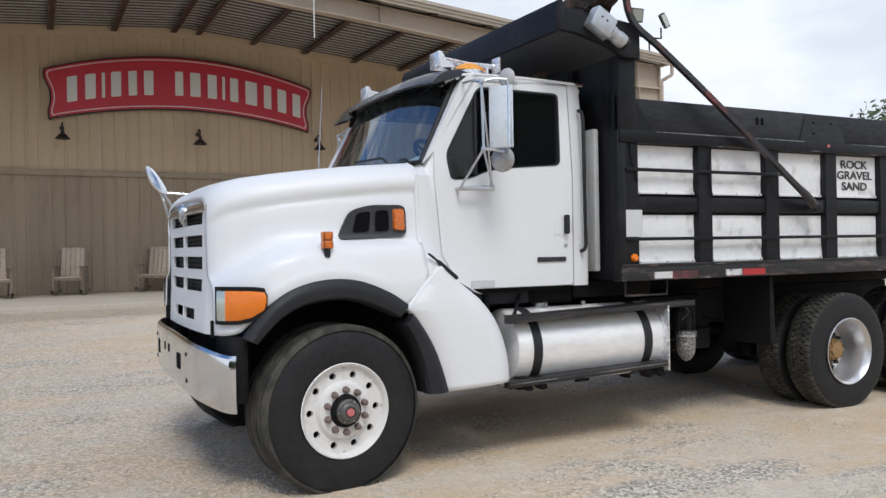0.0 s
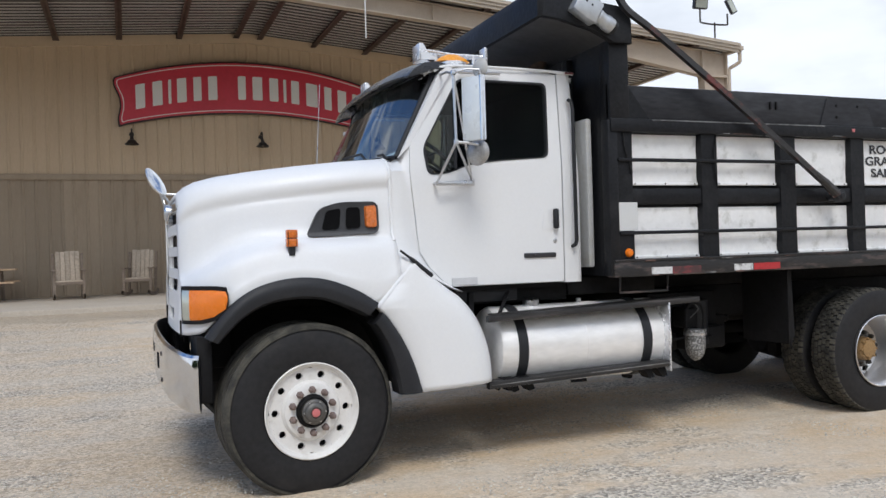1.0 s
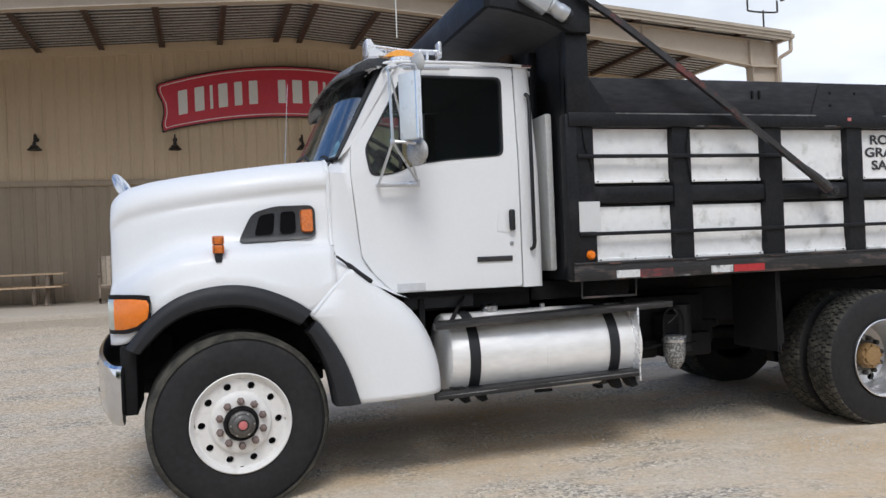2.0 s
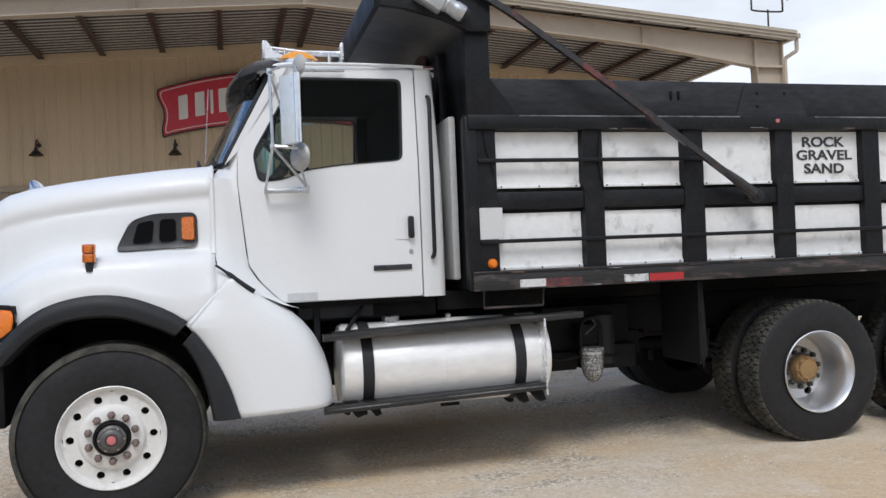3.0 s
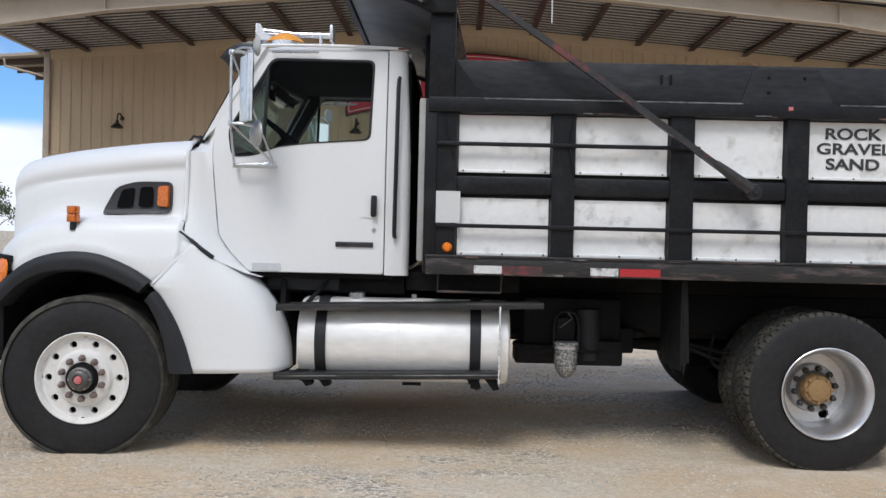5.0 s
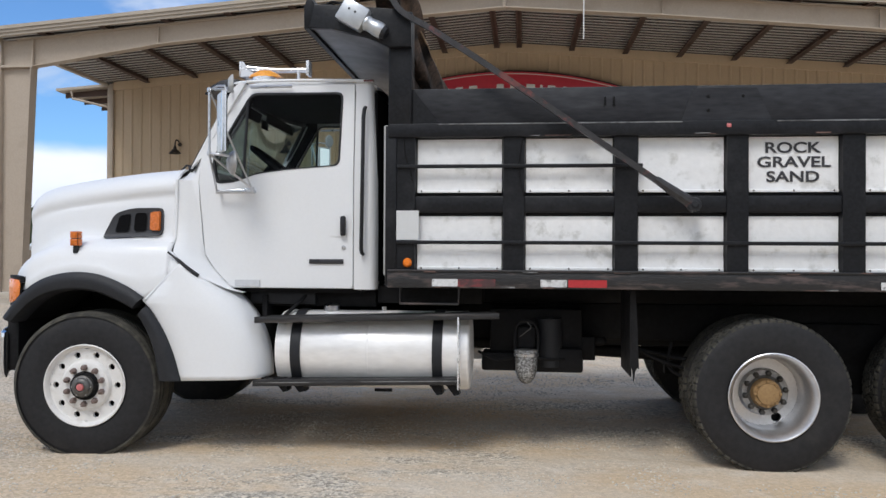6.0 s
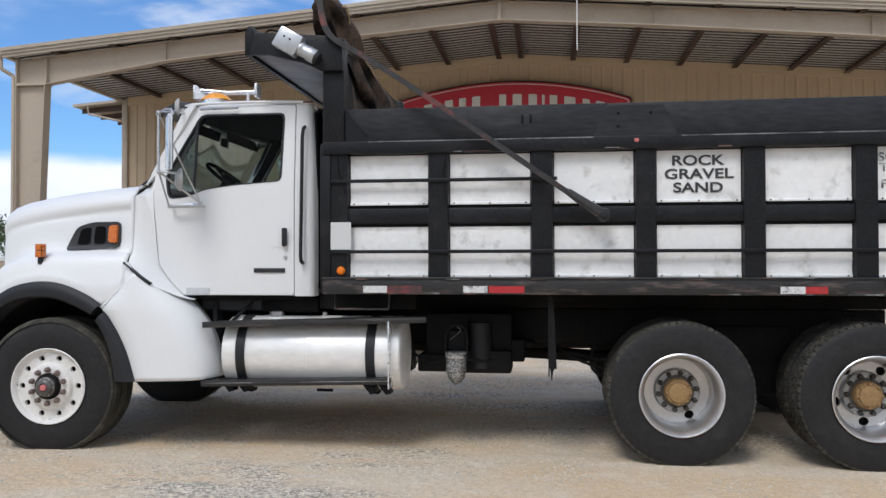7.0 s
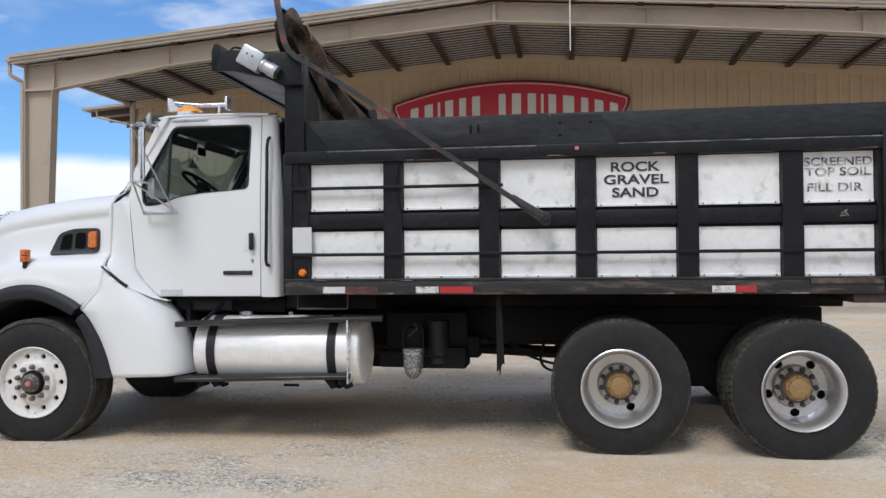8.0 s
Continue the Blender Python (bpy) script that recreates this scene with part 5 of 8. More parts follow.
        part("lock", lathe(bmesh.new(), [(0, -0.006), (0.014, -0.004), (0.016, 0.006)], (3.745, f2(5.203), 1.505), "y", 14), M_DULLCHROME, door)
        part("badge", B(3.49, 3.745, min(f2(5.197), f2(5.212)), max(f2(5.197), f2(5.212)), 1.385, 1.42, bev=0.004), M_BADGE, door, "dark plain name badge")
        part("sticker", B(2.93, 3.12, min(f2(5.201), f2(5.215)), max(f2(5.201), f2(5.215)), 1.215, 1.265), M_GREYSTICK, door, "worn grey sticker")
        # rear cab corner with grab handle
        bm = bmesh.new()
        line = [(3.822, 0.0), (3.93, 0.0), (3.962, 0.012), (3.978, 0.04), (3.98, 0.12)]
        rows = []
        for z in (1.20, 1.4, 1.7, 2.0, 2.2, 2.4, 2.55, 2.66, 2.725):
            tx = -0.03 * max(0, (z - 1.9) / 0.8)
            rows.append([(3.822, f2(door_y(z) + 0.05), z)] + [(x + tx * (k > 0), f2(door_y(z) + d), z) for k, (x, d) in enumerate(line)] + [(3.93 + tx, f2(door_y(z) + 0.16), z)])
        loft(bm, rows)
        part("cab_corner", bm, M_WHITE, truck, "white rear cab corner", sharp=50)
        part("grab_handle", T([(3.897, f2(5.225), 2.53), (3.897, f2(5.185), 2.51), (3.895, f2(5.165), 2.45), (3.888, f2(5.145), 1.50), (3.888, f2(5.165), 1.47), (3.888, f2(5.205), 1.46)], 0.014, 8), M_TRIM, truck, "long black grab handle")
        # cowl strip between hood and door
        bm = bmesh.new()
        front = [(2.496, hood_y(2.5, z) + 0.001, z) for z in (2.10, 2.0, 1.85, 1.7, 1.56)] + [(2.51, hood_y(2.5, 1.475) + 0.004, 1.465), (2.61, 5.045, 1.375), (2.75, 5.065, 1.27), (2.90, 5.115, 1.20), (3.0, 5.17, 1.17)]
        rear = [(2.655, 5.235, 2.18), (2.645, 5.21, 2.0), (2.655, 5.205, 1.85), (2.67, 5.205, 1.7), (2.682, 5.205, 1.56), (2.70, 5.205, 1.44), (2.745, 5.205, 1.365), (2.79, 5.205, 1.315), (2.85, 5.207, 1.255), (2.91, 5.21, 1.20)]
        rows = [[(p[0], f2(p[1] + 0.10), p[2]) for p in front]]
        for u, out in ((0, 0), (0.25, -0.012), (0.55, -0.008), (0.85, 0.0), (1, 0.0)):
            rows.append([tuple(a + (b - a) * u if i != 1 else f2(a + (b - a) * u + out) for i, (a, b) in enumerate(zip(p, q))) for p, q in zip(front, rear)])
        rows.append([(p[0], f2(p[1] + 0.06), p[2]) for p in rear])
        loft(bm, rows)
        part("cowl_panel", bm, M_WHITE, truck, "white cowl panel ahead of the door", sharp=50)
        # windscreen pillar
        part("pillar", prism(bmesh.new(), [(2.575, 2.09), (2.66, 2.175), (2.99, 2.72), (2.945, 2.725), (2.895, 2.685)], f2(5.225), f2(5.31)), M_WHITE, truck, "white windscreen pillar")
        # only the far side's parts are lifted, to fit the camera's view
        for ob in set(truck.children) - before:
            ob.location.z += FAR_LIFT * flip
    # closed back wall, floor, roof
    part("cab_back", B(3.86, 3.94, 5.30, my(5.30), 1.2, 2.705, bev=0.02), M_WHITE, truck, "white cab back wall")
    part("cab_floor", B(2.55, 3.86, 5.30, my(5.30), 1.17, 1.24), M_CHASSIS, truck, "black cab underside")
    # roof: cap with rounded edges and a drip rail
    bm = bmesh.new()
    rows = []
    for x, zt, inset in ((2.80, 2.71, 0.16), (2.84, 2.747, 0.10), (2.92, 2.773, 0.06), (3.1, 2.794, 0.035), (3.4, 2.80, 0.03), (3.7, 2.79, 0.03), (3.88, 2.775, 0.035), (3.95, 2.752, 0.06), (3.97, 2.728, 0.08)):
        half = 1.02 - inset * 0.6
        row = []
        for k in range(-8, 9):
            u = k / 8
            row.append((x, YC + half * u, zt - 0.055 * abs(u) ** 4 + FAR_LIFT * max(0, u)))
        row = [(x, YC - half - 0.004, 2.71)] + row + [(x, YC + half + 0.004, 2.71 + FAR_LIFT)]
        rows.append(row)
    loft(bm, rows)
    roof = part("roof", bm, M_WHITE, truck, "white cab roof", sharp=50)
    for flip in (False, True):
        y = my(5.245) if flip else 5.245
        up = FAR_LIFT * flip
        part("drip_rail", T(catmull([(2.86, y + (0.01 if not flip else -0.01), 2.698 + up), (2.95, y, 2.733 + up), (3.3, y, 2.742 + up), (3.7, y, 2.738 + up), (3.95, y, 2.728 + up)], 4), 0.011, 8), M_WHITE, roof)
        part("red_scuff", B(3.88, 3.957, y - 0.0125, y + 0.0125, 2.722, 2.738, bev=0.004), M_OLDTAPE, roof, "red scuff on the drip rail") if not flip else None
        part("rail_strip", T([(3.03, y - (0.02 if not flip else -0.02), 2.690), (3.35, y - (0.02 if not flip else -0.02), 2.694)], 0.009, 6), M_DULLCHROME, roof, "thin chrome rain strip")
    # windscreen, bowed across
    bm = bmesh.new()
    rows = []
    for v in range(9):
        w = v / 8
        row = []
        for k in range(-10, 11):
            u = k / 10
            x = (2.385 + 0.19 * abs(u) ** 2.4) + (0.34 - 0.02 * abs(u)) * w
            row.append((x, YC + (1.015 - 0.06 * w) * u, 2.10 + 0.625 * w))
        rows.append(row)
    loft(bm, rows)
    ws = part("windscreen", bm, M_WIND, truck, "bowed windscreen glass", sharp=60, face_to=(-1, 0, 0))
    ws.visible_shadow = False
    bm = bmesh.new()
    for row in (rows[0], rows[-1]):
        tube(bm, row, 0.016, 8)
    for k in (0, -1):
        tube(bm, [row[k] for row in rows], 0.020, 8)
    part("windscreen_seal", bm, M_TRIM, truck, "black windscreen seal")
    # cowl top between the hood and the windscreen
    bm = bmesh.new()
    loft(bm, [[(2.505, YC + 0.93 * u, 2.06) for u in (k / 10 for k in range(-10, 11))], [(2.62, YC + 0.93 * k / 10, 2.07) for k in range(-10, 11)]])
    part("cowl_top", bm, M_TRIM, truck, "black cowl vent below the windscreen")
    for y0, y1 in ((5.55, 6.05), (6.6, 7.1)):
        part("wiper", T([(2.41, y0 - 0.1, 2.10), (2.405, y0, 2.15), (2.405, y1, 2.17)], 0.009, 6), M_TRIM, truck, "black wiper arm")
    part("hood_latch", T([(2.53, 5.32, 2.09), (2.51, 5.36, 2.125), (2.50, 5.45, 2.13)], 0.009, 6), M_TRIM, truck, "black wiper pivot")
    # sun visor over the windscreen
    bm = bmesh.new()
    prof = [(0.12, 0.018), (0.03, 0.035), (-0.06, 0.024), (-0.135, -0.018), (-0.185, -0.075), (-0.172, -0.084), (-0.12, -0.045), (-0.03, -0.022), (0.08, -0.022)]
    rows = []
    for k in range(-13, 14):
        u = max(-12, min(12, k)) / 12
        tip = 0.35 if abs(k) == 13 else 1.0
        rows.append([(2.78 + 0.02 + (dx - 0.02) * tip + 0.075 * abs(u) ** 2.4, YC + 1.03 * u + (0.012 * (1 if k > 0 else -1) if abs(k) == 13 else 0), 2.758 - 0.02 + (dz + 0.02) * tip - 0.03 * abs(u) ** 4) for dx, dz in prof])
    vs = loft(bm, rows, closed=True)
    bm.faces.new(vs[0])
    bm.faces.new(vs[-1])
    part("sun_visor", bm, M_VISOR, truck, "black moulded sun visor", sharp=50)
    # inside of the cab
    for f2, up in (((lambda v: v), 0), (my, FAR_LIFT)):
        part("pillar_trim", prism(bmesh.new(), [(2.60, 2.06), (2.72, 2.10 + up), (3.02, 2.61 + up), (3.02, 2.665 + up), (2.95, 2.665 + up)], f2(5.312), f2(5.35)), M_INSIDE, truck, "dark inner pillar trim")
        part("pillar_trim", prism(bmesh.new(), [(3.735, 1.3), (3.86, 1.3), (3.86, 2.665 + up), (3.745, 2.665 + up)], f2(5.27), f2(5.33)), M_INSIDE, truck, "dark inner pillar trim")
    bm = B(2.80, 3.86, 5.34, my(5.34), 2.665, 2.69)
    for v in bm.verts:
        v.co.z += FAR_LIFT * (v.co.y - 5.34) / 1.88
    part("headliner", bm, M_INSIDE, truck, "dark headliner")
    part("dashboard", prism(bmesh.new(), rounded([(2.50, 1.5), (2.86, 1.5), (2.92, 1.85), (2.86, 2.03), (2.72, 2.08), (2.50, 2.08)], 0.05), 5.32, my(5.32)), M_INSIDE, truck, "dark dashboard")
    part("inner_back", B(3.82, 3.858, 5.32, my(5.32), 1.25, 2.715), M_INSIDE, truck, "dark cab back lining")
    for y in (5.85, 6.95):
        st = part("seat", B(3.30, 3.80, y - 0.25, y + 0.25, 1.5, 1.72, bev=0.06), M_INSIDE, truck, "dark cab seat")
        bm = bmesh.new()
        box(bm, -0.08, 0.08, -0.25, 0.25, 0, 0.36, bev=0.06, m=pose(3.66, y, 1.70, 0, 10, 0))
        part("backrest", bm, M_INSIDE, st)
    # steering wheel on its column
    m = pose(3.02, 5.86, 2.19, 0, 38, 0)
    bm = bmesh.new()
    lathe(bm, [(0.225 + 0.016 * math.cos(a), 0.016 * math.sin(a)) for a in (2 * math.pi * k / 10 for k in range(10))], (0, 0, 0), "z", 40, closed=True)
    for a in (20, 160, 270):
        tube(bm, [(0, 0, -0.02), (0.22 * math.cos(radians(a)), 0.22 * math.sin(radians(a)), 0)], 0.012, 6)
    lathe(bm, [(0, 0.02), (0.06, 0.015), (0.07, -0.03), (0, -0.04)], (0, 0, 0), "z", 20)
    bmesh.ops.transform(bm, matrix=m, verts=bm.verts)
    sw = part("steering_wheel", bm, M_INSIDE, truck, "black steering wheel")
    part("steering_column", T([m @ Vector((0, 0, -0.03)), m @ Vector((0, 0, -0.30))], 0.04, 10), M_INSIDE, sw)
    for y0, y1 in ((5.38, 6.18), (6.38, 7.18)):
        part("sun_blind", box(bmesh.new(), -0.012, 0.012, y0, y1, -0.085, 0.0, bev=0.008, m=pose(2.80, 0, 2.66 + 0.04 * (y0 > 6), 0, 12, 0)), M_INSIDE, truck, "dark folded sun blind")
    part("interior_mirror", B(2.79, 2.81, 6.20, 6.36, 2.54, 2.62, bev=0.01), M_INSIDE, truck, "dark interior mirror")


build_cab()


def build_mirrors():
    for flip in (False, True):
        f2 = my if flip else (lambda v: v)
        sg = -1 if flip else 1
        turn = pose(2.965, f2(4.835), 2.368, 0, 0, 34 * sg)
        # the shell's pale blue paints the sky that the polished back reflects
        head = part("mirror", box(bmesh.new(), -0.020, 0.014, -0.078, 0.078, -0.208, 0.208, bev=0.012, m=turn), M_MIRRORSHELL, truck, "tall west-coast mirror head, reflected sky painted into its pale colour")
        part("mirror_glass", box(bmesh.new(), 0.0135, 0.018, -0.064, 0.064, -0.192, 0.192, m=turn), M_MIRROR, head, "mirror glass")
        part("mirror_trim", T([turn @ Vector((-0.004, -0.074 * sg, -0.206)), turn @ Vector((-0.004, -0.074 * sg, 0.206))], 0.021, 12), M_CHROME, head, "rounded chrome mirror edge")
        bm = bmesh.new()
        lathe(bm, [(0.0, -0.04), (0.05, -0.035), (0.080, -0.015), (0.088, 0.0), (0.084, 0.006), (0.0, 0.008)], (0, 0, 0), "x", 24)
        bmesh.ops.transform(bm, matrix=pose(3.02, f2(4.905), 2.095, 0, 0, 34 * sg), verts=bm.verts)
        part("round_mirror", bm, M_RIMFACE, head, "round convex spot mirror")
        bm = bmesh.new()
        lathe(bm, [(0.0, -0.03), (0.035, -0.027), (0.058, -0.012), (0.065, 0.0), (0.06, 0.006), (0.0, 0.008)], (0, 0, 0), "x", 20)
        bmesh.ops.transform(bm, matrix=pose(3.03, f2(4.85), 2.64, 0, 0, 24 * sg), verts=bm.verts)
        part("spot_lamp", bm, M_TANKGREY, head, "small grey round lamp")
        corner, apex, front, rear = (2.852, 4.885, 2.605), (2.857, 4.877, 2.156), (2.814, 5.136, 1.915), (3.077, 5.144, 1.930)
        arms = [
            ([(2.90, 5.25, 2.668), (2.875, 5.05, 2.645), corner], 0.0095),
            ([corner, apex], 0.0095),
            ([corner, (2.96, 5.01, 2.27), rear], 0.007),
            ([apex, front], 0.0085),
            ([apex, rear], 0.0085),
            ([front, rear], 0.008),
            ([apex, (2.93, 4.86, 2.15), (3.0, 4.86, 2.14)], 0.0095),
            ([corner, (2.93, 4.84, 2.625), (2.995, 4.80, 2.615), (3.012, 4.80, 2.575)], 0.008),
            ([(2.99, 4.82, 2.59), (3.02, 4.85, 2.62)], 0.008),
            ([(3.0, 4.86, 2.14), (3.035, 4.89, 2.13), (3.03, 4.905, 2.10)], 0.008),
        ]
        for a, r in arms:
            part("bracket", T([(x, f2(y), z) for x, y, z in a], r, 8), M_DULLCHROME, head)
        for p in (corner, apex, rear):
            part("bracket_knuckle", lathe(bmesh.new(), [(0, -0.018), (0.016, -0.015), (0.018, 0.0), (0.016, 0.015), (0, 0.018)], (p[0], f2(p[1]), p[2]), "z", 10), M_DULLCHROME, head)
        part("bracket_plate", B(2.805, 3.09, min(f2(5.130), f2(5.142)), max(f2(5.130), f2(5.142)), 1.895, 1.925, bev=0.003), M_DULLCHROME, head)
        for x in (2.82, 3.075):
            part("bracket", T([(x, f2(5.137), 1.915), (x, f2(5.21), 1.915)], 0.012, 8), M_DULLCHROME, head)
    part("antenna", T([(2.405, 6.97, 2.09), (2.415, 6.972, 2.30), (2.46, 6.99, 2.93)], [0.007, 0.004, 0.0025], 6), M_DULLCHROME, truck, "thin steel whip antenna")
    # hood mirror on the far fender
    y = my(5.25)
    bm = bmesh.new()
    lathe(bm, [(0.0, -0.05), (0.06, -0.045), (0.10, -0.02), (0.115, 0.0), (0.10, 0.006), (0.0, 0.008)], (0, 0, 0), "x", 24)
    bmesh.ops.transform(bm, matrix=Matrix.Translation((1.10, 7.24, 2.105)) @ Matrix.Rotation(radians(-44), 4, "Z") @ Matrix.Rotation(radians(-35), 4, "Y") @ Matrix.Diagonal((1, 0.72, 1.25, 1)), verts=bm.verts)
    hm = part("hood_mirror", bm, M_CHROME, truck, "oval chrome hood mirror on a tripod")
    for a, b in (((1.12, 7.25, 2.05), (1.30, 7.22, 1.42)), ((1.13, 7.25, 2.00), (1.50, 7.12, 1.97)), ((1.12, 7.25, 2.04), (1.50, 7.42, 1.52))):
        part("rod", T([a, b], 0.011, 8), M_DULLCHROME, hm)


build_mirrors()


def build_roof_lights():
    # chrome light bar with amber lamp and brackets
    lb = part("light_bar", T([(2.892, 5.60, 2.897), (3.37, 5.63, 2.897)], 0.014, 8), M_BRIGHT, truck, "chrome roof light bar with amber lamps")
    for y in (5.57, my(5.57)):
        part("side_rail", T([(2.882, y, 2.922), (3.12, y, 2.897), (3.38, y, 2.897)], 0.012, 8), M_BRIGHT, lb)
        part("end_plate", B(2.847, 2.862, y - 0.075, y + 0.075, 2.832, 2.952, bev=0.004), M_BRIGHT, lb, "chrome end plate")
        for dy in (-0.066, 0.066):
            part("gusset", prism(bmesh.new(), [(2.862, 2.952), (2.877, 2.952), (2.922, 2.882), (3.002, 2.842), (2.862, 2.832)], y + dy - 0.004, y + dy + 0.004), M_BRIGHT, lb, "flared chrome gusset")
        part("rear_plate", B(3.37, 3.395, y - 0.05, y + 0.05, 2.842, 2.957, bev=0.006), M_BRIGHT, lb, "chrome bracket plate")
        part("foot", T([(3.0, y, 2.772), (3.0, y, 2.902)], 0.012, 8), M_BRIGHT, lb)
        part("foot", T([(3.30, y, 2.772), (3.30, y, 2.902)], 0.012, 8), M_BRIGHT, lb)
    for k in range(5):
        y = 5.43 + k * (2 * (YC - 5.43)) / 4
        bm = bmesh.new()
        lathe(bm, [(0.0, 0.075), (0.05, 0.066), (0.10, 0.035), (0.13, 0.0), (0.0, -0.01)], (0, 0, 0), "z", 20)
        bmesh.ops.transform(bm, matrix=Matrix.Translation((3.075, y, 2.807)) @ Matrix.Diagonal((1.02, 0.48, 0.80, 1)), verts=bm.verts)
        cl = part("cab_lamp", bm, M_BEACON, truck, "amber teardrop cab marker lamp")
        part("lamp_base", lathe(bmesh.new(), [(0.0, 0.006), (0.085, 0.004), (0.095, 0.0), (0.095, -0.03), (0, -0.03)], (3.075, y, 2.800), "z", 20), M_BRIGHT, cl)


build_roof_lights()

# ---- wheels ----


def tyre_profile(r, rim, w):
    """Cross-section (radius, along the axle) of a tyre of radius r, for a rim radius, w wide."""
    h = w / 2
    return [(rim, -h * 0.80), (rim + 0.02, -h * 0.95), (rim + 0.07, -h * 1.0), (r - 0.11, -h * 1.0), (r - 0.045, -h * 0.95), (r - 0.016, -h * 0.885), (r - 0.004, -h * 0.80), (r, -h * 0.60),
            (r, -h * 0.36), (r - 0.012, -h * 0.35), (r - 0.012, -h * 0.29), (r, -h * 0.28), (r, h * 0.28), (r - 0.012, h * 0.29), (r - 0.012, h * 0.35), (r, h * 0.36),
            (r, h * 0.60), (r - 0.004, h * 0.80), (r - 0.016, h * 0.885), (r - 0.045, h * 0.95), (r - 0.11, h), (rim + 0.07, h), (rim + 0.02, h * 0.95), (rim, h * 0.80)]


def tread_blocks(r, w, lugs, depth):
    """Close rows of worn lugs across the tread, the outer ones running down the shoulder."""
    bm = bmesh.new()
    h = w / 2
    rnd = random.Random(3)
    drop = [(0.0, 0.0), (0.62, 0.0), (0.80, 0.004), (0.90, 0.014), (0.965, 0.034)]
    for k in range(lugs):
        a = 2 * math.pi * k / lugs
        for s in (-1, 1):
            for cuts, wd, off in (((0.62, 0.78, 0.86, 0.885), 0.82, 0.0), ((0.30, 0.57), 0.84, 0.5), ((0.03, 0.26), 0.84, 0.2)):
                da = math.pi / lugs * wd
                aa = a + off * 2 * math.pi / lugs + (0.5 * math.pi / lugs if s > 0 else 0)
                d = depth * rnd.uniform(0.6, 1.1)
                rows = []
                for yy in cuts:
                    q = r - lerp_at(drop, yy)
                    skew = 0.25 * da * (yy - 0.6)
                    rows.append([bm.verts.new((rr * math.cos(aa + t_ + skew), s * h * yy * (1.012 if yy > 0.9 else 1), rr * math.sin(aa + t_ + skew))) for rr, t_ in ((q - 0.014, -da), (q + d, -0.86 * da), (q + d, 0.86 * da), (q - 0.014, da))])
                for p, n_ in zip(rows, rows[1:]):
                    for i in range(3):
                        bm.faces.new((p[i], p[i + 1], n_[i + 1], n_[i]))
                bm.faces.new(rows[0])
                bm.faces.new(rows[-1])
    return bm


def put(bm, at, flip=False):
    if flip:
        bmesh.ops.scale(bm, vec=(1, -1, 1), verts=bm.verts)
    bmesh.ops.translate(bm, vec=at, verts=bm.verts)
    return bm


def flat_spot(bm, r):
    """Lets the tyre settle a little on the ground."""
    for v in bm.verts:
        if v.co.z < -(r - 0.014):
            v.co.z = -(r - 0.014)
    return bm


def disc_with_holes(bm, rout, rin, holes, rc, rh, y, punched=None, thick=0.012):
    """A ring plate with round hand holes; a fan of faces round each hole."""
    for k in range(holes):
        a0, a1 = 2 * math.pi * (k - 0.5) / holes, 2 * math.pi * (k + 0.5) / holes
        if punched is not None and k not in punched:
            lines = [[bm.verts.new((r * math.cos(a), y, r * math.sin(a))) for a in (a0 + (a1 - a0) * i / 6 for i in range(7))] for r in (rout, rin)]
            for i in range(6):
                bm.faces.new((lines[0][i], lines[0][i + 1], lines[1][i + 1], lines[1][i]))
            continue
        ac = 2 * math.pi * k / holes
        c = Vector((rc * math.cos(ac), rc * math.sin(ac)))
        m_ = 24
        border = []
        for s in range(m_):
            u = 4 * s / m_
            e, f = int(u), u - int(u)
            if e == 0:
                a, r = a0 + (a1 - a0) * f, rout
            elif e == 1:
                a, r = a1, rout + (rin - rout) * f
            elif e == 2:
                a, r = a1 + (a0 - a1) * f, rin
            else:
                a, r = a0, rin + (rout - rin) * f
            border.append(Vector((r * math.cos(a), r * math.sin(a))))
        ring, back = [], []
        for p in border:
            d = (p - c).normalized()
            q = c + d * rh
            ring.append(bm.verts.new((q.x, y, q.y)))
            back.append(bm.verts.new((q.x, y + thick * 2.5, q.y)))
        bv = [bm.verts.new((p.x, y, p.y)) for p in border]
        for s in range(m_):
            t_ = (s + 1) % m_
            bm.faces.new((bv[s], bv[t_], ring[t_], ring[s]))
            bm.faces.new((ring[s], ring[t_], back[t_], back[s]))
    bmesh.ops.remove_doubles(bm, verts=bm.verts, dist=1e-4)
    return bm


def put_steered(bm, at, flip=False):
    """Like put, with a few degrees of steering lock."""
    if flip:
        bmesh.ops.scale(bm, vec=(1, -1, 1), verts=bm.verts)
    bmesh.ops.transform(bm, matrix=pose(at[0], at[1], at[2], 0, 0, 4.5), verts=bm.verts)
    return bm


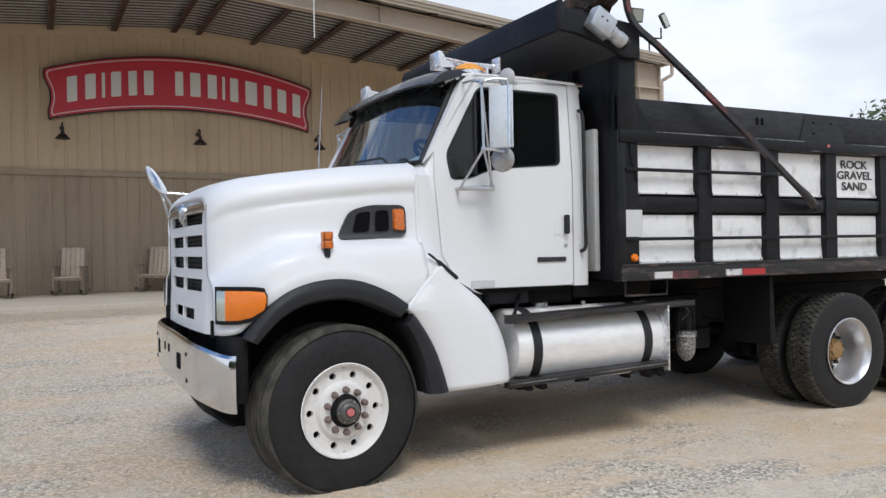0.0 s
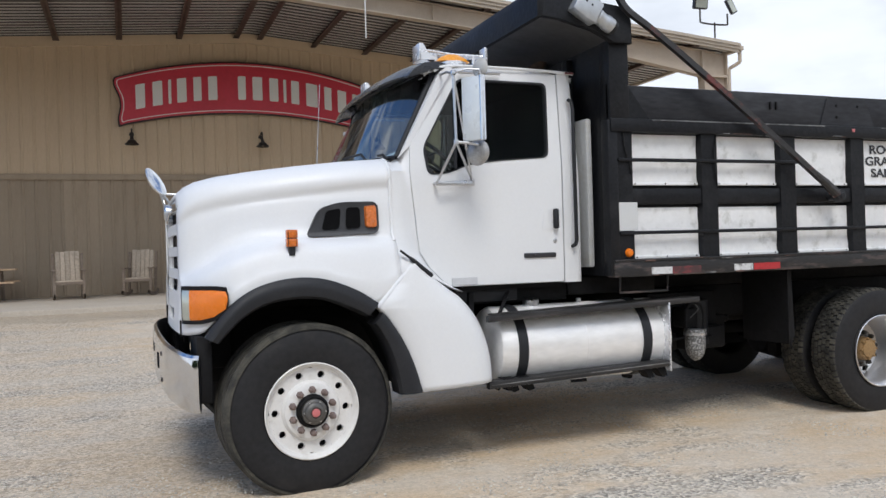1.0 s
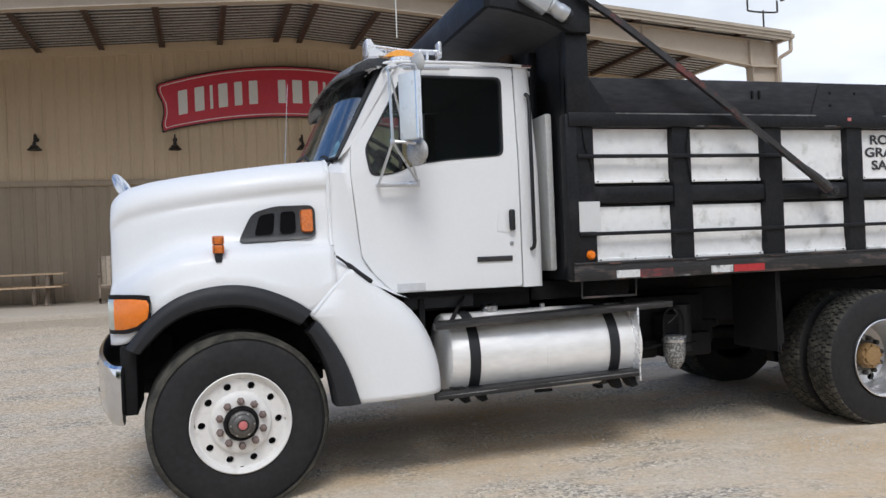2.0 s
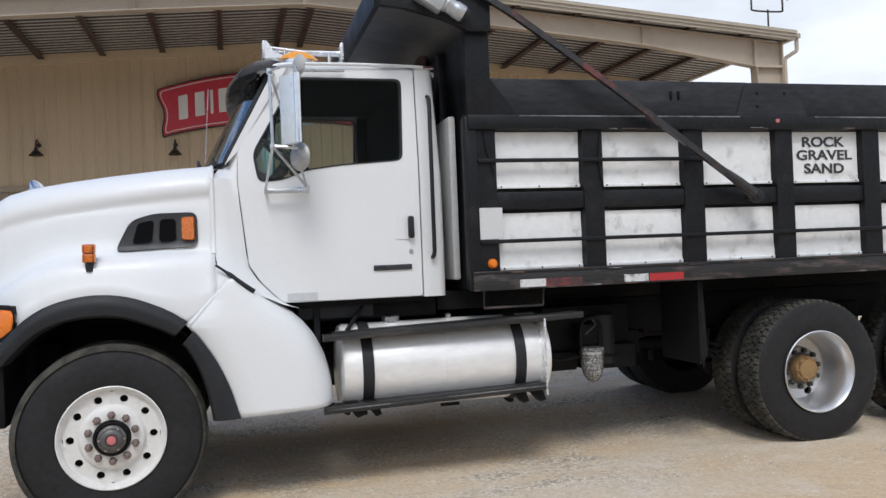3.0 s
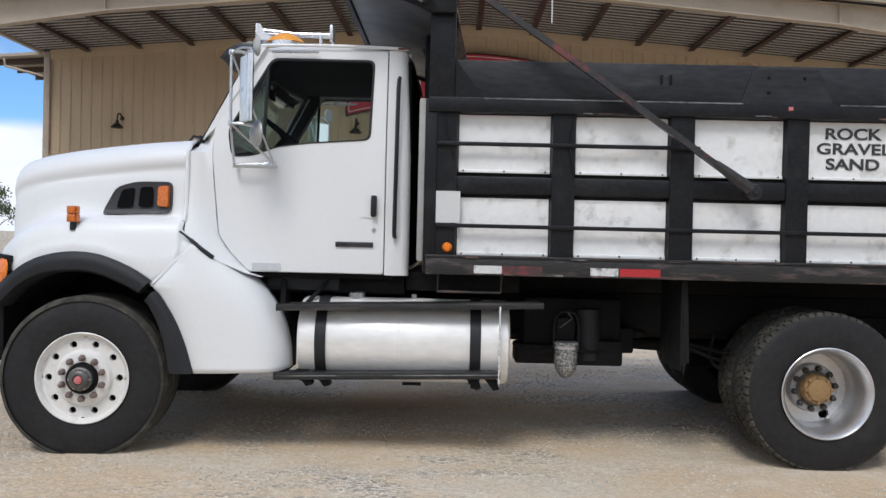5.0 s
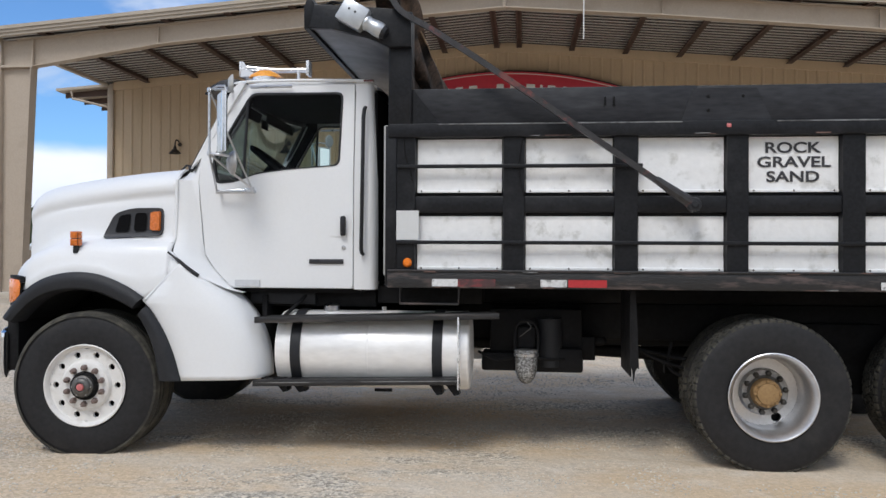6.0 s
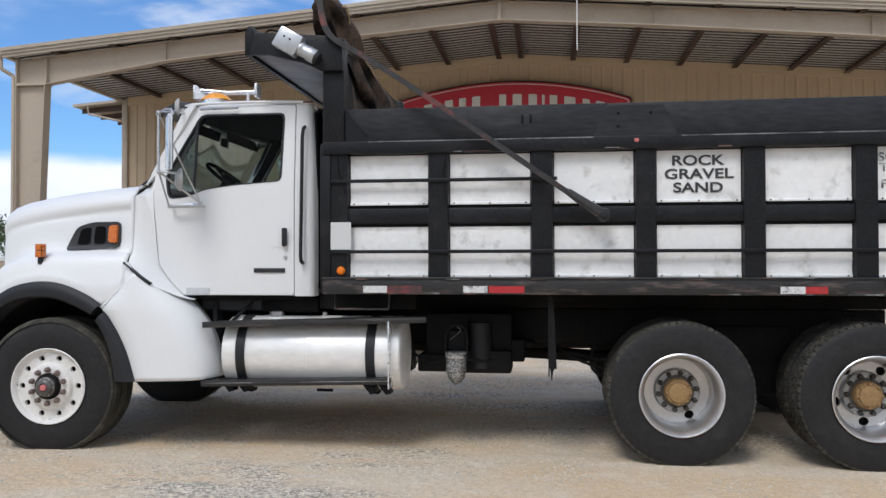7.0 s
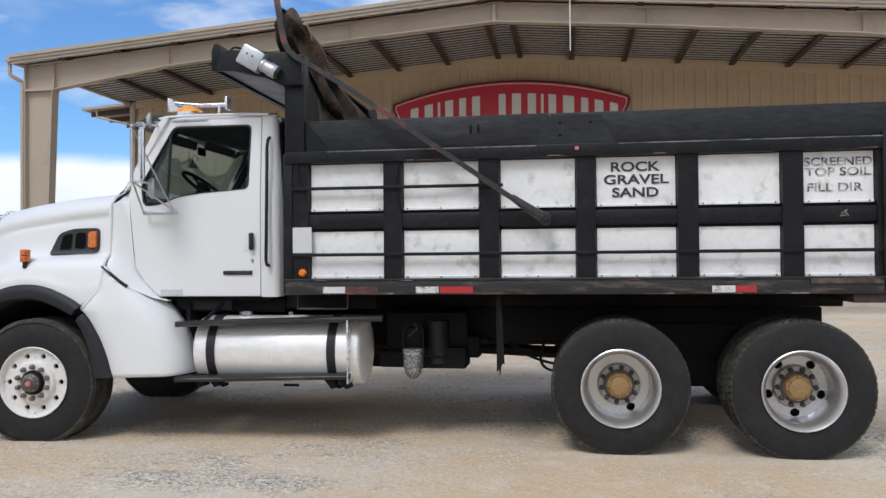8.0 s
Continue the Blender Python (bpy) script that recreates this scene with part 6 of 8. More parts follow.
def front_wheel(flip):
    r, w = 0.532, 0.37
    at = Vector((1.878, my(5.168) if flip else 5.168, 0.494))
    wh = part("front_wheel", put_steered(flat_spot(lathe(bmesh.new(), tyre_profile(r, 0.285, w), (0, 0, 0), "y", 72, closed=True), r), at, flip), M_TYRE, truck, "front wheel with worn black tyre and white disc rim", sharp=30)
    bm = bmesh.new()
    h = w / 2
    for y0_, y1_, lift in ((-0.985, -0.72, -0.022), (-0.66, -0.38, 0.004), (-0.30, 0.30, 0.004), (0.38, 0.66, 0.004), (0.72, 0.985, -0.022)):
        edge = 0.004 if lift > 0 else 0.018
        a, b = (edge, 0.0) if y0_ < -0.7 else (0.0, edge) if y1_ > 0.7 else (0.0, 0.0)
        prof = [(r - 0.03, h * y0_), (r + 0.004 - a, h * (y0_ + 0.02)), (r + 0.005, h * (0.35 * y0_ + 0.65 * y1_) if a else h * (0.65 * y0_ + 0.35 * y1_)), (r + 0.004 - b, h * (y1_ - 0.02)), (r - 0.03, h * y1_)]
        lathe(bm, prof, (0, 0, 0), "y", 72)
    for v in bm.verts:
        rr = math.hypot(v.co.x, v.co.z)
        k = 1 + 0.005 * noise.noise((v.co.x * 9, v.co.y * 14, v.co.z * 9)) if rr > r - 0.02 else 1
        v.co.x, v.co.z = v.co.x * k, v.co.z * k
    part("tread", put_steered(flat_spot(bm, r), at, flip), M_TREAD, wh, "worn dusty ribbed tread")
    y0 = -0.168
    bm = bmesh.new()
    lathe(bm, [(0.287, y0 + 0.10), (0.282, y0 + 0.02), (0.297, y0 - 0.012), (0.300, y0 - 0.018), (0.294, y0 - 0.022), (0.280, y0 - 0.010), (0.272, y0 + 0.016), (0.262, y0 + 0.020)], (0, 0, 0), "y", 64)
    disc_with_holes(bm, 0.262, 0.188, 10, 0.226, 0.0225, y0 + 0.020)
    lathe(bm, [(0.188, y0 + 0.020), (0.182, y0 + 0.012), (0.172, y0 - 0.008), (0.160, y0 - 0.014), (0.105, y0 - 0.014), (0.102, y0 + 0.02)], (0, 0, 0), "y", 64)
    part("rim", put_steered(bm, at, flip), M_RIMWHITE, wh, "white ten-hole disc rim")
    # flat black sheet puts the shade seen through the holes into colour
    part("rim_shadow", put_steered(lathe(bmesh.new(), [(0.262, y0 + 0.07), (0.0, y0 + 0.07)], (0, 0, 0), "y", 32), at, flip), M_CHASSIS, wh, "flat black sheet behind the hand holes, painting the shade there")
    for k in range(10):
        a = 2 * math.pi * (k + 0.5) / 10
        bm = lathe(bmesh.new(), [(0.0, -0.045), (0.009, -0.043), (0.014, -0.036), (0.019, -0.032), (0.021, -0.004), (0.024, 0.0)], (0.132 * math.cos(a), y0 - 0.014, 0.132 * math.sin(a)), "y", 6)
        part("lug_nut", put_steered(bm, at, flip), M_NUT, wh, "rust-brown lug nut")
    bm = lathe(bmesh.new(), [(0.104, y0 + 0.0), (0.100, y0 - 0.03), (0.088, y0 - 0.045), (0.082, y0 - 0.03), (0.080, y0 - 0.03)], (0, 0, 0), "y", 40)
    part("hub_ring", put_steered(bm, at, flip), M_CHASSIS, wh, "black hub ring")
    bm = lathe(bmesh.new(), [(0.082, y0 - 0.02), (0.078, y0 - 0.058), (0.066, y0 - 0.064), (0.062, y0 - 0.078), (0.050, y0 - 0.088), (0.034, y0 - 0.090), (0.030, y0 - 0.082), (0.0, y0 - 0.082)], (0, 0, 0), "y", 40)
    part("hub_cap", put_steered(bm, at, flip), M_HUBDARK, wh, "greasy dark hub cap")
    bm = lathe(bmesh.new(), [(0.026, y0 - 0.082), (0.024, y0 - 0.094), (0.012, y0 - 0.098), (0.0, y0 - 0.098)], (0, 0, 0), "y", 20)
    part("hub_plug", put_steered(bm, at, flip), M_PINK, wh, "faded red plug")
    for k in range(6):
        a = 2 * math.pi * k / 6
        part("hub_bolt", put_steered(lathe(bmesh.new(), [(0.0, -0.007), (0.006, -0.006), (0.007, 0.0)], (0.067 * math.cos(a), y0 - 0.064, 0.067 * math.sin(a)), "y", 6), at, flip), M_DULLCHROME, wh)


def rear_wheel(x, flip, turn=0.0, punched=None):
    r, w = 0.520, 0.272
    yo = 5.185
    at = Vector((x, my(yo) if flip else yo, 0.506 + FAR_LIFT * flip))
    inner = Vector((x, my(yo + 0.335) if flip else yo + 0.335, 0.506 + 0.9 * FAR_LIFT * flip))
    wh = part("rear_wheel", put(flat_spot(lathe(bmesh.new(), tyre_profile(r, 0.285, w), (0, 0, 0), "y", 72, closed=True), r), at, flip), M_TYRE, truck, "rear dual wheel with lugged tyres and polished rim", sharp=30)
    part("tread", put(flat_spot(tread_blocks(r, w, 60, 0.008), r), at, flip), M_TREAD, wh)
    part("inner_tyre", put(flat_spot(lathe(bmesh.new(), tyre_profile(r, 0.285, w), (0, 0, 0), "y", 60, closed=True), r), inner, flip), M_TYRE, wh)
    part("inner_tread", put(flat_spot(tread_blocks(r, w, 60, 0.008), r), inner, flip), M_TREAD, wh)
    y0 = -0.118
    bm = bmesh.new()
    lathe(bm, [(0.288, y0 + 0.04), (0.284, y0 - 0.002), (0.298, y0 - 0.020), (0.301, y0 - 0.026), (0.294, y0 - 0.030), (0.282, y0 - 0.018), (0.270, y0 + 0.010), (0.258, y0 + 0.03), (0.256, y0 + 0.09), (0.251, y0 + 0.10), (0.250, y0 + 0.17), (0.244, y0 + 0.22), (0.238, y0 + 0.235)], (0, 0, 0), "y", 64)
    rot = Matrix.Rotation(turn, 4, "Y")
    bm2 = bmesh.new()
    disc_with_holes(bm2, 0.238, 0.166, 5, 0.203, 0.0345, y0 + 0.235, punched)
    bmesh.ops.transform(bm2, matrix=rot, verts=bm2.verts)
    me = bpy.data.meshes.new("tmp")
    bm2.to_mesh(me)
    bm2.free()
    bm.from_mesh(me)
    bpy.data.meshes.remove(me)
    part("rim", put(bm, at, flip), M_RIM, wh, "polished aluminium deep-dish rim")
    bm = lathe(bmesh.new(), [(0.1665, y0 + 0.236), (0.163, y0 + 0.196), (0.156, y0 + 0.183), (0.098, y0 + 0.183)], (0, 0, 0), "y", 64)
    part("wheel_face", put(bm, at, flip), M_RIMFACE, wh, "dusty bolt face of the wheel")
    part("grease_ring", put(lathe(bmesh.new(), [(0.122, y0 + 0.1825), (0.119, y0 + 0.179), (0.100, y0 + 0.179)], (0, 0, 0), "y", 48), at, flip), M_GREASE, wh, "dark greasy ring round the hub")
    # black sheet painted for the shade behind the deep dish
    part("rim_shadow", put(lathe(bmesh.new(), [(0.25, y0 + 0.30), (0.0, y0 + 0.30)], (0, 0, 0), "y", 32), at, flip), M_CHASSIS, wh, "flat black sheet behind the hand holes, painting the shade there")
    for k in range(10):
        a = 2 * math.pi * (k + 0.5) / 10 + turn
        bm = lathe(bmesh.new(), [(0.0, -0.04), (0.008, -0.038), (0.016, -0.034), (0.019, -0.030), (0.021, 0.0)], (0.137 * math.cos(a), y0 + 0.183, 0.137 * math.sin(a)), "y", 6)
        part("lug_nut", put(bm, at, flip), M_NUTDARK, wh, "dark lug nut")
    bm = lathe(bmesh.new(), [(0.102, y0 + 0.185), (0.098, y0 + 0.135), (0.092, y0 + 0.120), (0.075, y0 + 0.117), (0.072, y0 + 0.100), (0.05, y0 + 0.093), (0.0, y0 + 0.091)], (0, 0, 0), "y", 40)
    part("hub", put(bm, at, flip), M_HUBTAN, wh, "dusty tan axle hub")
    for k in range(8):
        a = 2 * math.pi * k / 8
        part("hub_bolt", put(lathe(bmesh.new(), [(0.0, -0.020), (0.010, -0.018), (0.013, 0.0)], (0.084 * math.cos(a), y0 + 0.119, 0.084 * math.sin(a)), "y", 6), at, flip), M_HUBTAN, wh)


for flip in (False, True):
    front_wheel(flip)
    rear_wheel(6.736, flip, radians(63), (0,))
    rear_wheel(8.055, flip, radians(-54))


def build_chassis():
    for y in (5.84, my(5.92)):
        part("frame_rail", B(1.25, 8.42, y, y + 0.08, 0.80, 1.08, bev=0.008), M_CHASSIS, truck, "black steel frame rail")
        part("bed_sill", B(4.2, 8.58, y - 0.02, y + 0.10, 1.085, 1.23, bev=0.008), M_CHASSIS, truck, "black bed sub-sill")
    for x in (1.5, 2.9, 4.3, 5.6, 7.4, 8.3):
        part("crossmember", B(x, x + 0.1, 5.9, 6.66, 0.82, 1.04), M_CHASSIS, truck)
    # added black panels that hide the bright ground behind the fenders
    for y in (5.32, my(5.75)):
        part("splash_guard", B(3.10, 3.14, y, y + 0.43, 0.50, 1.15, bev=0.006), M_CHASSIS, truck, "black panel added behind the fender to close a gap")
    part("engine", B(1.42, 2.5, 5.85, 6.7, 0.62, 1.7, bev=0.06), M_CHASSIS, truck, "dark engine block")
    part("radiator", B(1.28, 1.36, 5.7, 6.86, 0.8, 1.75, bev=0.02), M_CHASSIS, truck)
    part("gearbox", T([(2.5, YC, 0.85), (3.0, YC, 0.82), (3.6, YC, 0.80)], [0.26, 0.24, 0.14], 14), M_CHASSIS, truck)
    part("driveshaft", T([(3.6, YC, 0.78), (6.6, YC, 0.62)], 0.055, 12), M_CHASSIS, truck)
    part("front_axle", T([(1.895, 5.25, 0.50), (1.895, 5.6, 0.44), (1.895, 6.96, 0.44), (1.895, 7.31, 0.50)], 0.06, 10), M_CHASSIS, truck)
    for x in (6.736, 8.055):
        part("rear_axle", T([(x, 5.35, 0.506), (x, 7.21, 0.506 + FAR_LIFT)], 0.085, 14), M_CHASSIS, truck)
        part("differential", lathe(bmesh.new(), [(0, -0.26), (0.14, -0.2), (0.2, 0), (0.14, 0.2), (0, 0.26)], (x, YC, 0.52), "x", 20), M_CHASSIS, truck)
    for y in (5.78, my(5.86)):
        part("leaf_spring", B(1.25, 2.5, y, y + 0.09, 0.60, 0.70, bev=0.01), M_CHASSIS, truck)
        part("walking_beam", prism(bmesh.new(), [(6.3, 0.42), (8.5, 0.42), (8.5, 0.52), (7.6, 0.74), (7.15, 0.74), (6.3, 0.52)], y, y + 0.1), M_CHASSIS, truck)
        part("spring_hanger", B(7.05, 7.75, y + 0.0, y + 0.14, 0.62, 0.95, bev=0.02), M_CHASSIS, truck)
    part("steering_box", B(1.25, 1.5, 5.75, 5.9, 0.7, 1.0, bev=0.02), M_CHASSIS, truck)
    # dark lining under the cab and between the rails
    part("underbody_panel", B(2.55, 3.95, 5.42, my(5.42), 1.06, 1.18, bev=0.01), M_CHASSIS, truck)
    # filler plate, added to close a bright gap below the bed rail
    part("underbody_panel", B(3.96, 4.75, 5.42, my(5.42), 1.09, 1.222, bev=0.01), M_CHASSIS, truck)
    # made-up cylinder, added to block the bright slit under the frame
    part("air_reservoir", T([(5.62, 6.02, 0.82), (6.40, 6.02, 0.82)], 0.085, 16), M_CHASSIS, truck, "black filler cylinder, added to close a bright gap")
    part("cab_support", B(3.0, 3.5, 5.35, 5.5, 1.08, 1.17, bev=0.01), M_TRIM, truck)
    part("battery_box", B(4.80, 5.5, 5.60, 5.82, 0.62, 1.05, bev=0.02), M_CHASSIS, truck)
    # gear below the frame behind the tank
    part("transfer_pump", T([(5.25, 5.56, 0.62), (5.25, 5.56, 0.98)], 0.095, 16), M_TRIM, truck, "black upright canister")
    part("bracket_block", B(5.08, 5.50, 5.50, 5.80, 0.58, 0.76, bev=0.02), M_CHASSIS, truck)
    part("bracket_block", B(5.40, 5.60, 5.62, 5.90, 0.66, 0.84, bev=0.015), M_CHASSIS, truck)
    part("bracket_block", B(4.74, 5.05, 5.55, 5.80, 0.58, 0.72, bev=0.02), M_CHASSIS, truck)
    part("air_valve", lathe(bmesh.new(), [(0.0, -0.05), (0.035, -0.04), (0.035, 0.03), (0.02, 0.05), (0, 0.05)], (5.64, 5.7, 0.80), "x", 12), M_CHASSIS, truck)
    # round-bottomed air dryer with a speckled silver bowl
    dr = part("air_dryer", lathe(bmesh.new(), [(0.0, -0.09), (0.035, -0.075), (0.066, -0.035), (0.080, 0.02), (0.082, 0.14), (0.088, 0.145), (0.088, 0.165), (0.0, 0.165)], (5.077, 5.36, 0.60), "z", 24), M_BOWL, truck, "speckled silver bowl under the frame")
    part("hoop", T(catmull([(4.995, 5.36, 0.75), (4.993, 5.36, 0.88), (5.02, 5.36, 0.955), (5.077, 5.36, 0.975), (5.134, 5.36, 0.955), (5.161, 5.36, 0.88), (5.159, 5.36, 0.75)], 4), 0.010, 8), M_CHASSIS, dr, "black guard hoop")
    part("clamp_band", lathe(bmesh.new(), [(0.084, 0.118), (0.091, 0.120), (0.091, 0.140), (0.084, 0.142)], (5.077, 5.36, 0.60), "z", 24), M_DULLCHROME, dr, "bright clamp band")
    part("purge_line", T(catmull([(5.03, 5.355, 0.86), (5.08, 5.35, 0.90), (5.11, 5.355, 0.93), (5.08, 5.36, 0.97)], 4), 0.004, 6), M_HUBDARK, dr)
    part("dryer_head", B(5.01, 5.145, 5.40, 5.56, 0.77, 0.93, bev=0.02), M_CHASSIS, dr)
    part("air_hose", T(catmull([(4.72, 5.5, 0.73), (4.85, 5.44, 0.68), (4.95, 5.42, 0.69), (5.0, 5.40, 0.70)], 5), 0.010, 8), M_CHASSIS, truck)
    part("air_hose", T(catmull([(5.15, 5.42, 0.70), (5.3, 5.48, 0.68), (5.45, 5.55, 0.70)], 5), 0.010, 8), M_CHASSIS, truck)
    for k, pts in enumerate(([(5.85, 5.55, 0.80), (6.02, 5.5, 0.70), (6.2, 5.5, 0.64), (6.38, 5.5, 0.62)], [(5.90, 5.6, 0.76), (6.05, 5.55, 0.73), (6.2, 5.5, 0.70), (6.4, 5.5, 0.72)], [(6.15, 5.55, 0.82), (6.12, 5.52, 0.66), (6.2, 5.5, 0.58), (6.4, 5.5, 0.57)])):
        part("air_hose", T(catmull(pts, 6), 0.012, 8), M_CHASSIS, truck)
    # mud flap strip ahead of the first rear wheel
    for f2 in ((lambda v: v), my):
        bm = bmesh.new()
        y = f2(5.10)
        prism(bm, [(5.795, 1.22), (5.828, 1.22), (5.840, 0.95), (5.852, 0.67), (5.838, 0.68), (5.826, 0.655), (5.815, 0.58), (5.806, 0.66), (5.797, 0.69), (5.805, 0.95)], y, y + 0.012)
        part("mud_flap", bm, M_CHASSIS, truck, "torn black rubber mud flap edge")
        bm = bmesh.new()
        y2 = f2(5.62)
        box(bm, 5.79, 5.80, min(y, y2), max(y, y2), 0.62, 1.2)
        part("mud_flap", bm, M_CHASSIS, truck, "black rubber mud flap")


build_chassis()


def build_tank():
    for flip in (False, True):
        f2 = my if flip else (lambda v: v)
        yc, zc, r = f2(5.392), 0.75, 0.288
        tk = part("fuel_tank", lathe(bmesh.new(), [(0.0, 3.252), (r - 0.05, 3.252), (r - 0.012, 3.262), (r, 3.285), (r, 4.650), (r - 0.006, 4.663), (r - 0.02, 4.672), (r - 0.07, 4.678), (0, 4.683)], (0, yc, zc), "x", 64), M_ALU, truck, "round aluminium fuel tank with black straps", sharp=40)
        part("weld_seam", lathe(bmesh.new(), [(r - 0.002, 3.93), (r + 0.0015, 3.935), (r + 0.0015, 3.943), (r - 0.002, 3.948)], (0, yc, zc), "x", 64), M_ALU, tk)
        for x in (3.415, 4.445):
            part("strap", lathe(bmesh.new(), [(r, x - 0.036), (r + 0.010, x - 0.036), (r + 0.012, x), (r + 0.010, x + 0.036), (r, x + 0.036)], (0, yc, zc), "x", 64), M_TRIM, tk, "black rubber-lined tank strap")
            part("strap_bolt", B(x - 0.02, x + 0.02, yc - 0.05, yc + 0.05, 0.425, 0.462, bev=0.008), M_CHASSIS, tk)
            part("tank_bracket", prism(bmesh.new(), [(x - 0.05, 1.02), (x + 0.05, 1.02), (x + 0.05, 0.43), (x - 0.05, 0.43)], f2(5.60), f2(5.84)), M_CHASSIS, tk)
        part("filler_cap", lathe(bmesh.new(), [(0.06, 0.0), (0.062, 0.045), (0.05, 0.055), (0.0, 0.057)], (3.62, f2(5.38), zc + r - 0.012), "z", 20), M_DULLCHROME, tk, "round filler cap")
        part("breather", lathe(bmesh.new(), [(0.018, 0.0), (0.02, 0.035), (0.0, 0.04)], (4.02, f2(5.37), zc + r - 0.008), "z", 12), M_DULLCHROME, tk)
        part("drain", T([(3.95, yc, zc - r - 0.02), (4.08, yc, zc - r - 0.02)], 0.012, 8), M_CHASSIS, tk)
        # upper and lower step bars
        st = part("upper_step", prism(bmesh.new(), [(3.13, 0.958), (4.885, 1.010), (4.885, 1.052), (3.13, 1.002)], f2(5.048), f2(5.108), bev=0.006), M_STEP, truck, "worn black step bar above the tank")
        part("step_tread", prism(bmesh.new(), [(3.20, 0.995), (4.86, 1.042), (4.86, 1.052), (3.20, 1.005)], f2(5.109), f2(5.225)), M_STEP, st)
        ls = part("lower_step", prism(bmesh.new(), [(3.12, 0.504), (4.612, 0.545), (4.612, 0.592), (3.12, 0.550)], f2(5.048), f2(5.108), bev=0.006), M_STEP, truck, "worn black step below the tank")
        part("step_groove", prism(bmesh.new(), [(3.14, 0.528), (4.60, 0.570), (4.60, 0.576), (3.14, 0.534)], f2(5.0455), f2(5.049)), M_PALEWORN, ls, "rubbed bright edge of the step")
        part("step_tread", prism(bmesh.new(), [(3.18, 0.538), (4.58, 0.578), (4.58, 0.590), (3.18, 0.550)], f2(5.109), f2(5.185)), M_STEP, ls)
        for x in (3.30, 3.42, 4.42, 4.54):
            part("step_hanger", prism(bmesh.new(), [(x - 0.05, 0.56), (x + 0.04, 0.56), (x + 0.07, 0.47), (x + 0.03, 0.46)], f2(5.10), f2(5.20)), M_CHASSIS, ls)
        part("step_hanger", T([(3.30, f2(5.24), 1.0), (3.45, f2(5.38), 1.17)], 0.014, 8), M_CHASSIS, st)
        part("step_hanger", T([(3.16, f2(5.15), 0.56), (3.30, f2(5.30), 0.46)], 0.018, 8), M_CHASSIS, ls)
        part("end_bracket", B(4.595, 4.606, min(f2(5.042), f2(5.30)), max(f2(5.042), f2(5.30)), 0.51, 1.02, bev=0.002), M_BRIGHT, tk, "thin bright end bracket")


build_tank()


def build_back_tank():
    part("hydraulic_tank", B(4.035, 4.085, 5.22, 6.4, 1.30, 2.40, bev=0.015), M_TANKGREY, truck, "grey-white upright hydraulic tank behind the cab")
    part("cab_rear_seal", B(3.945, 3.975, 5.31, my(5.31), 1.25, 2.66, bev=0.01), M_INSIDE, truck, "dark panel behind the cab")


build_back_tank()

# ---- the dump bed ----
PANELS = [(4.306, 4.90), (5.068, 5.662), (5.838, 6.408), (6.573, 7.158), (7.328, 7.906), (8.076, 8.56)]
BX0, BX1 = 4.105, 8.72


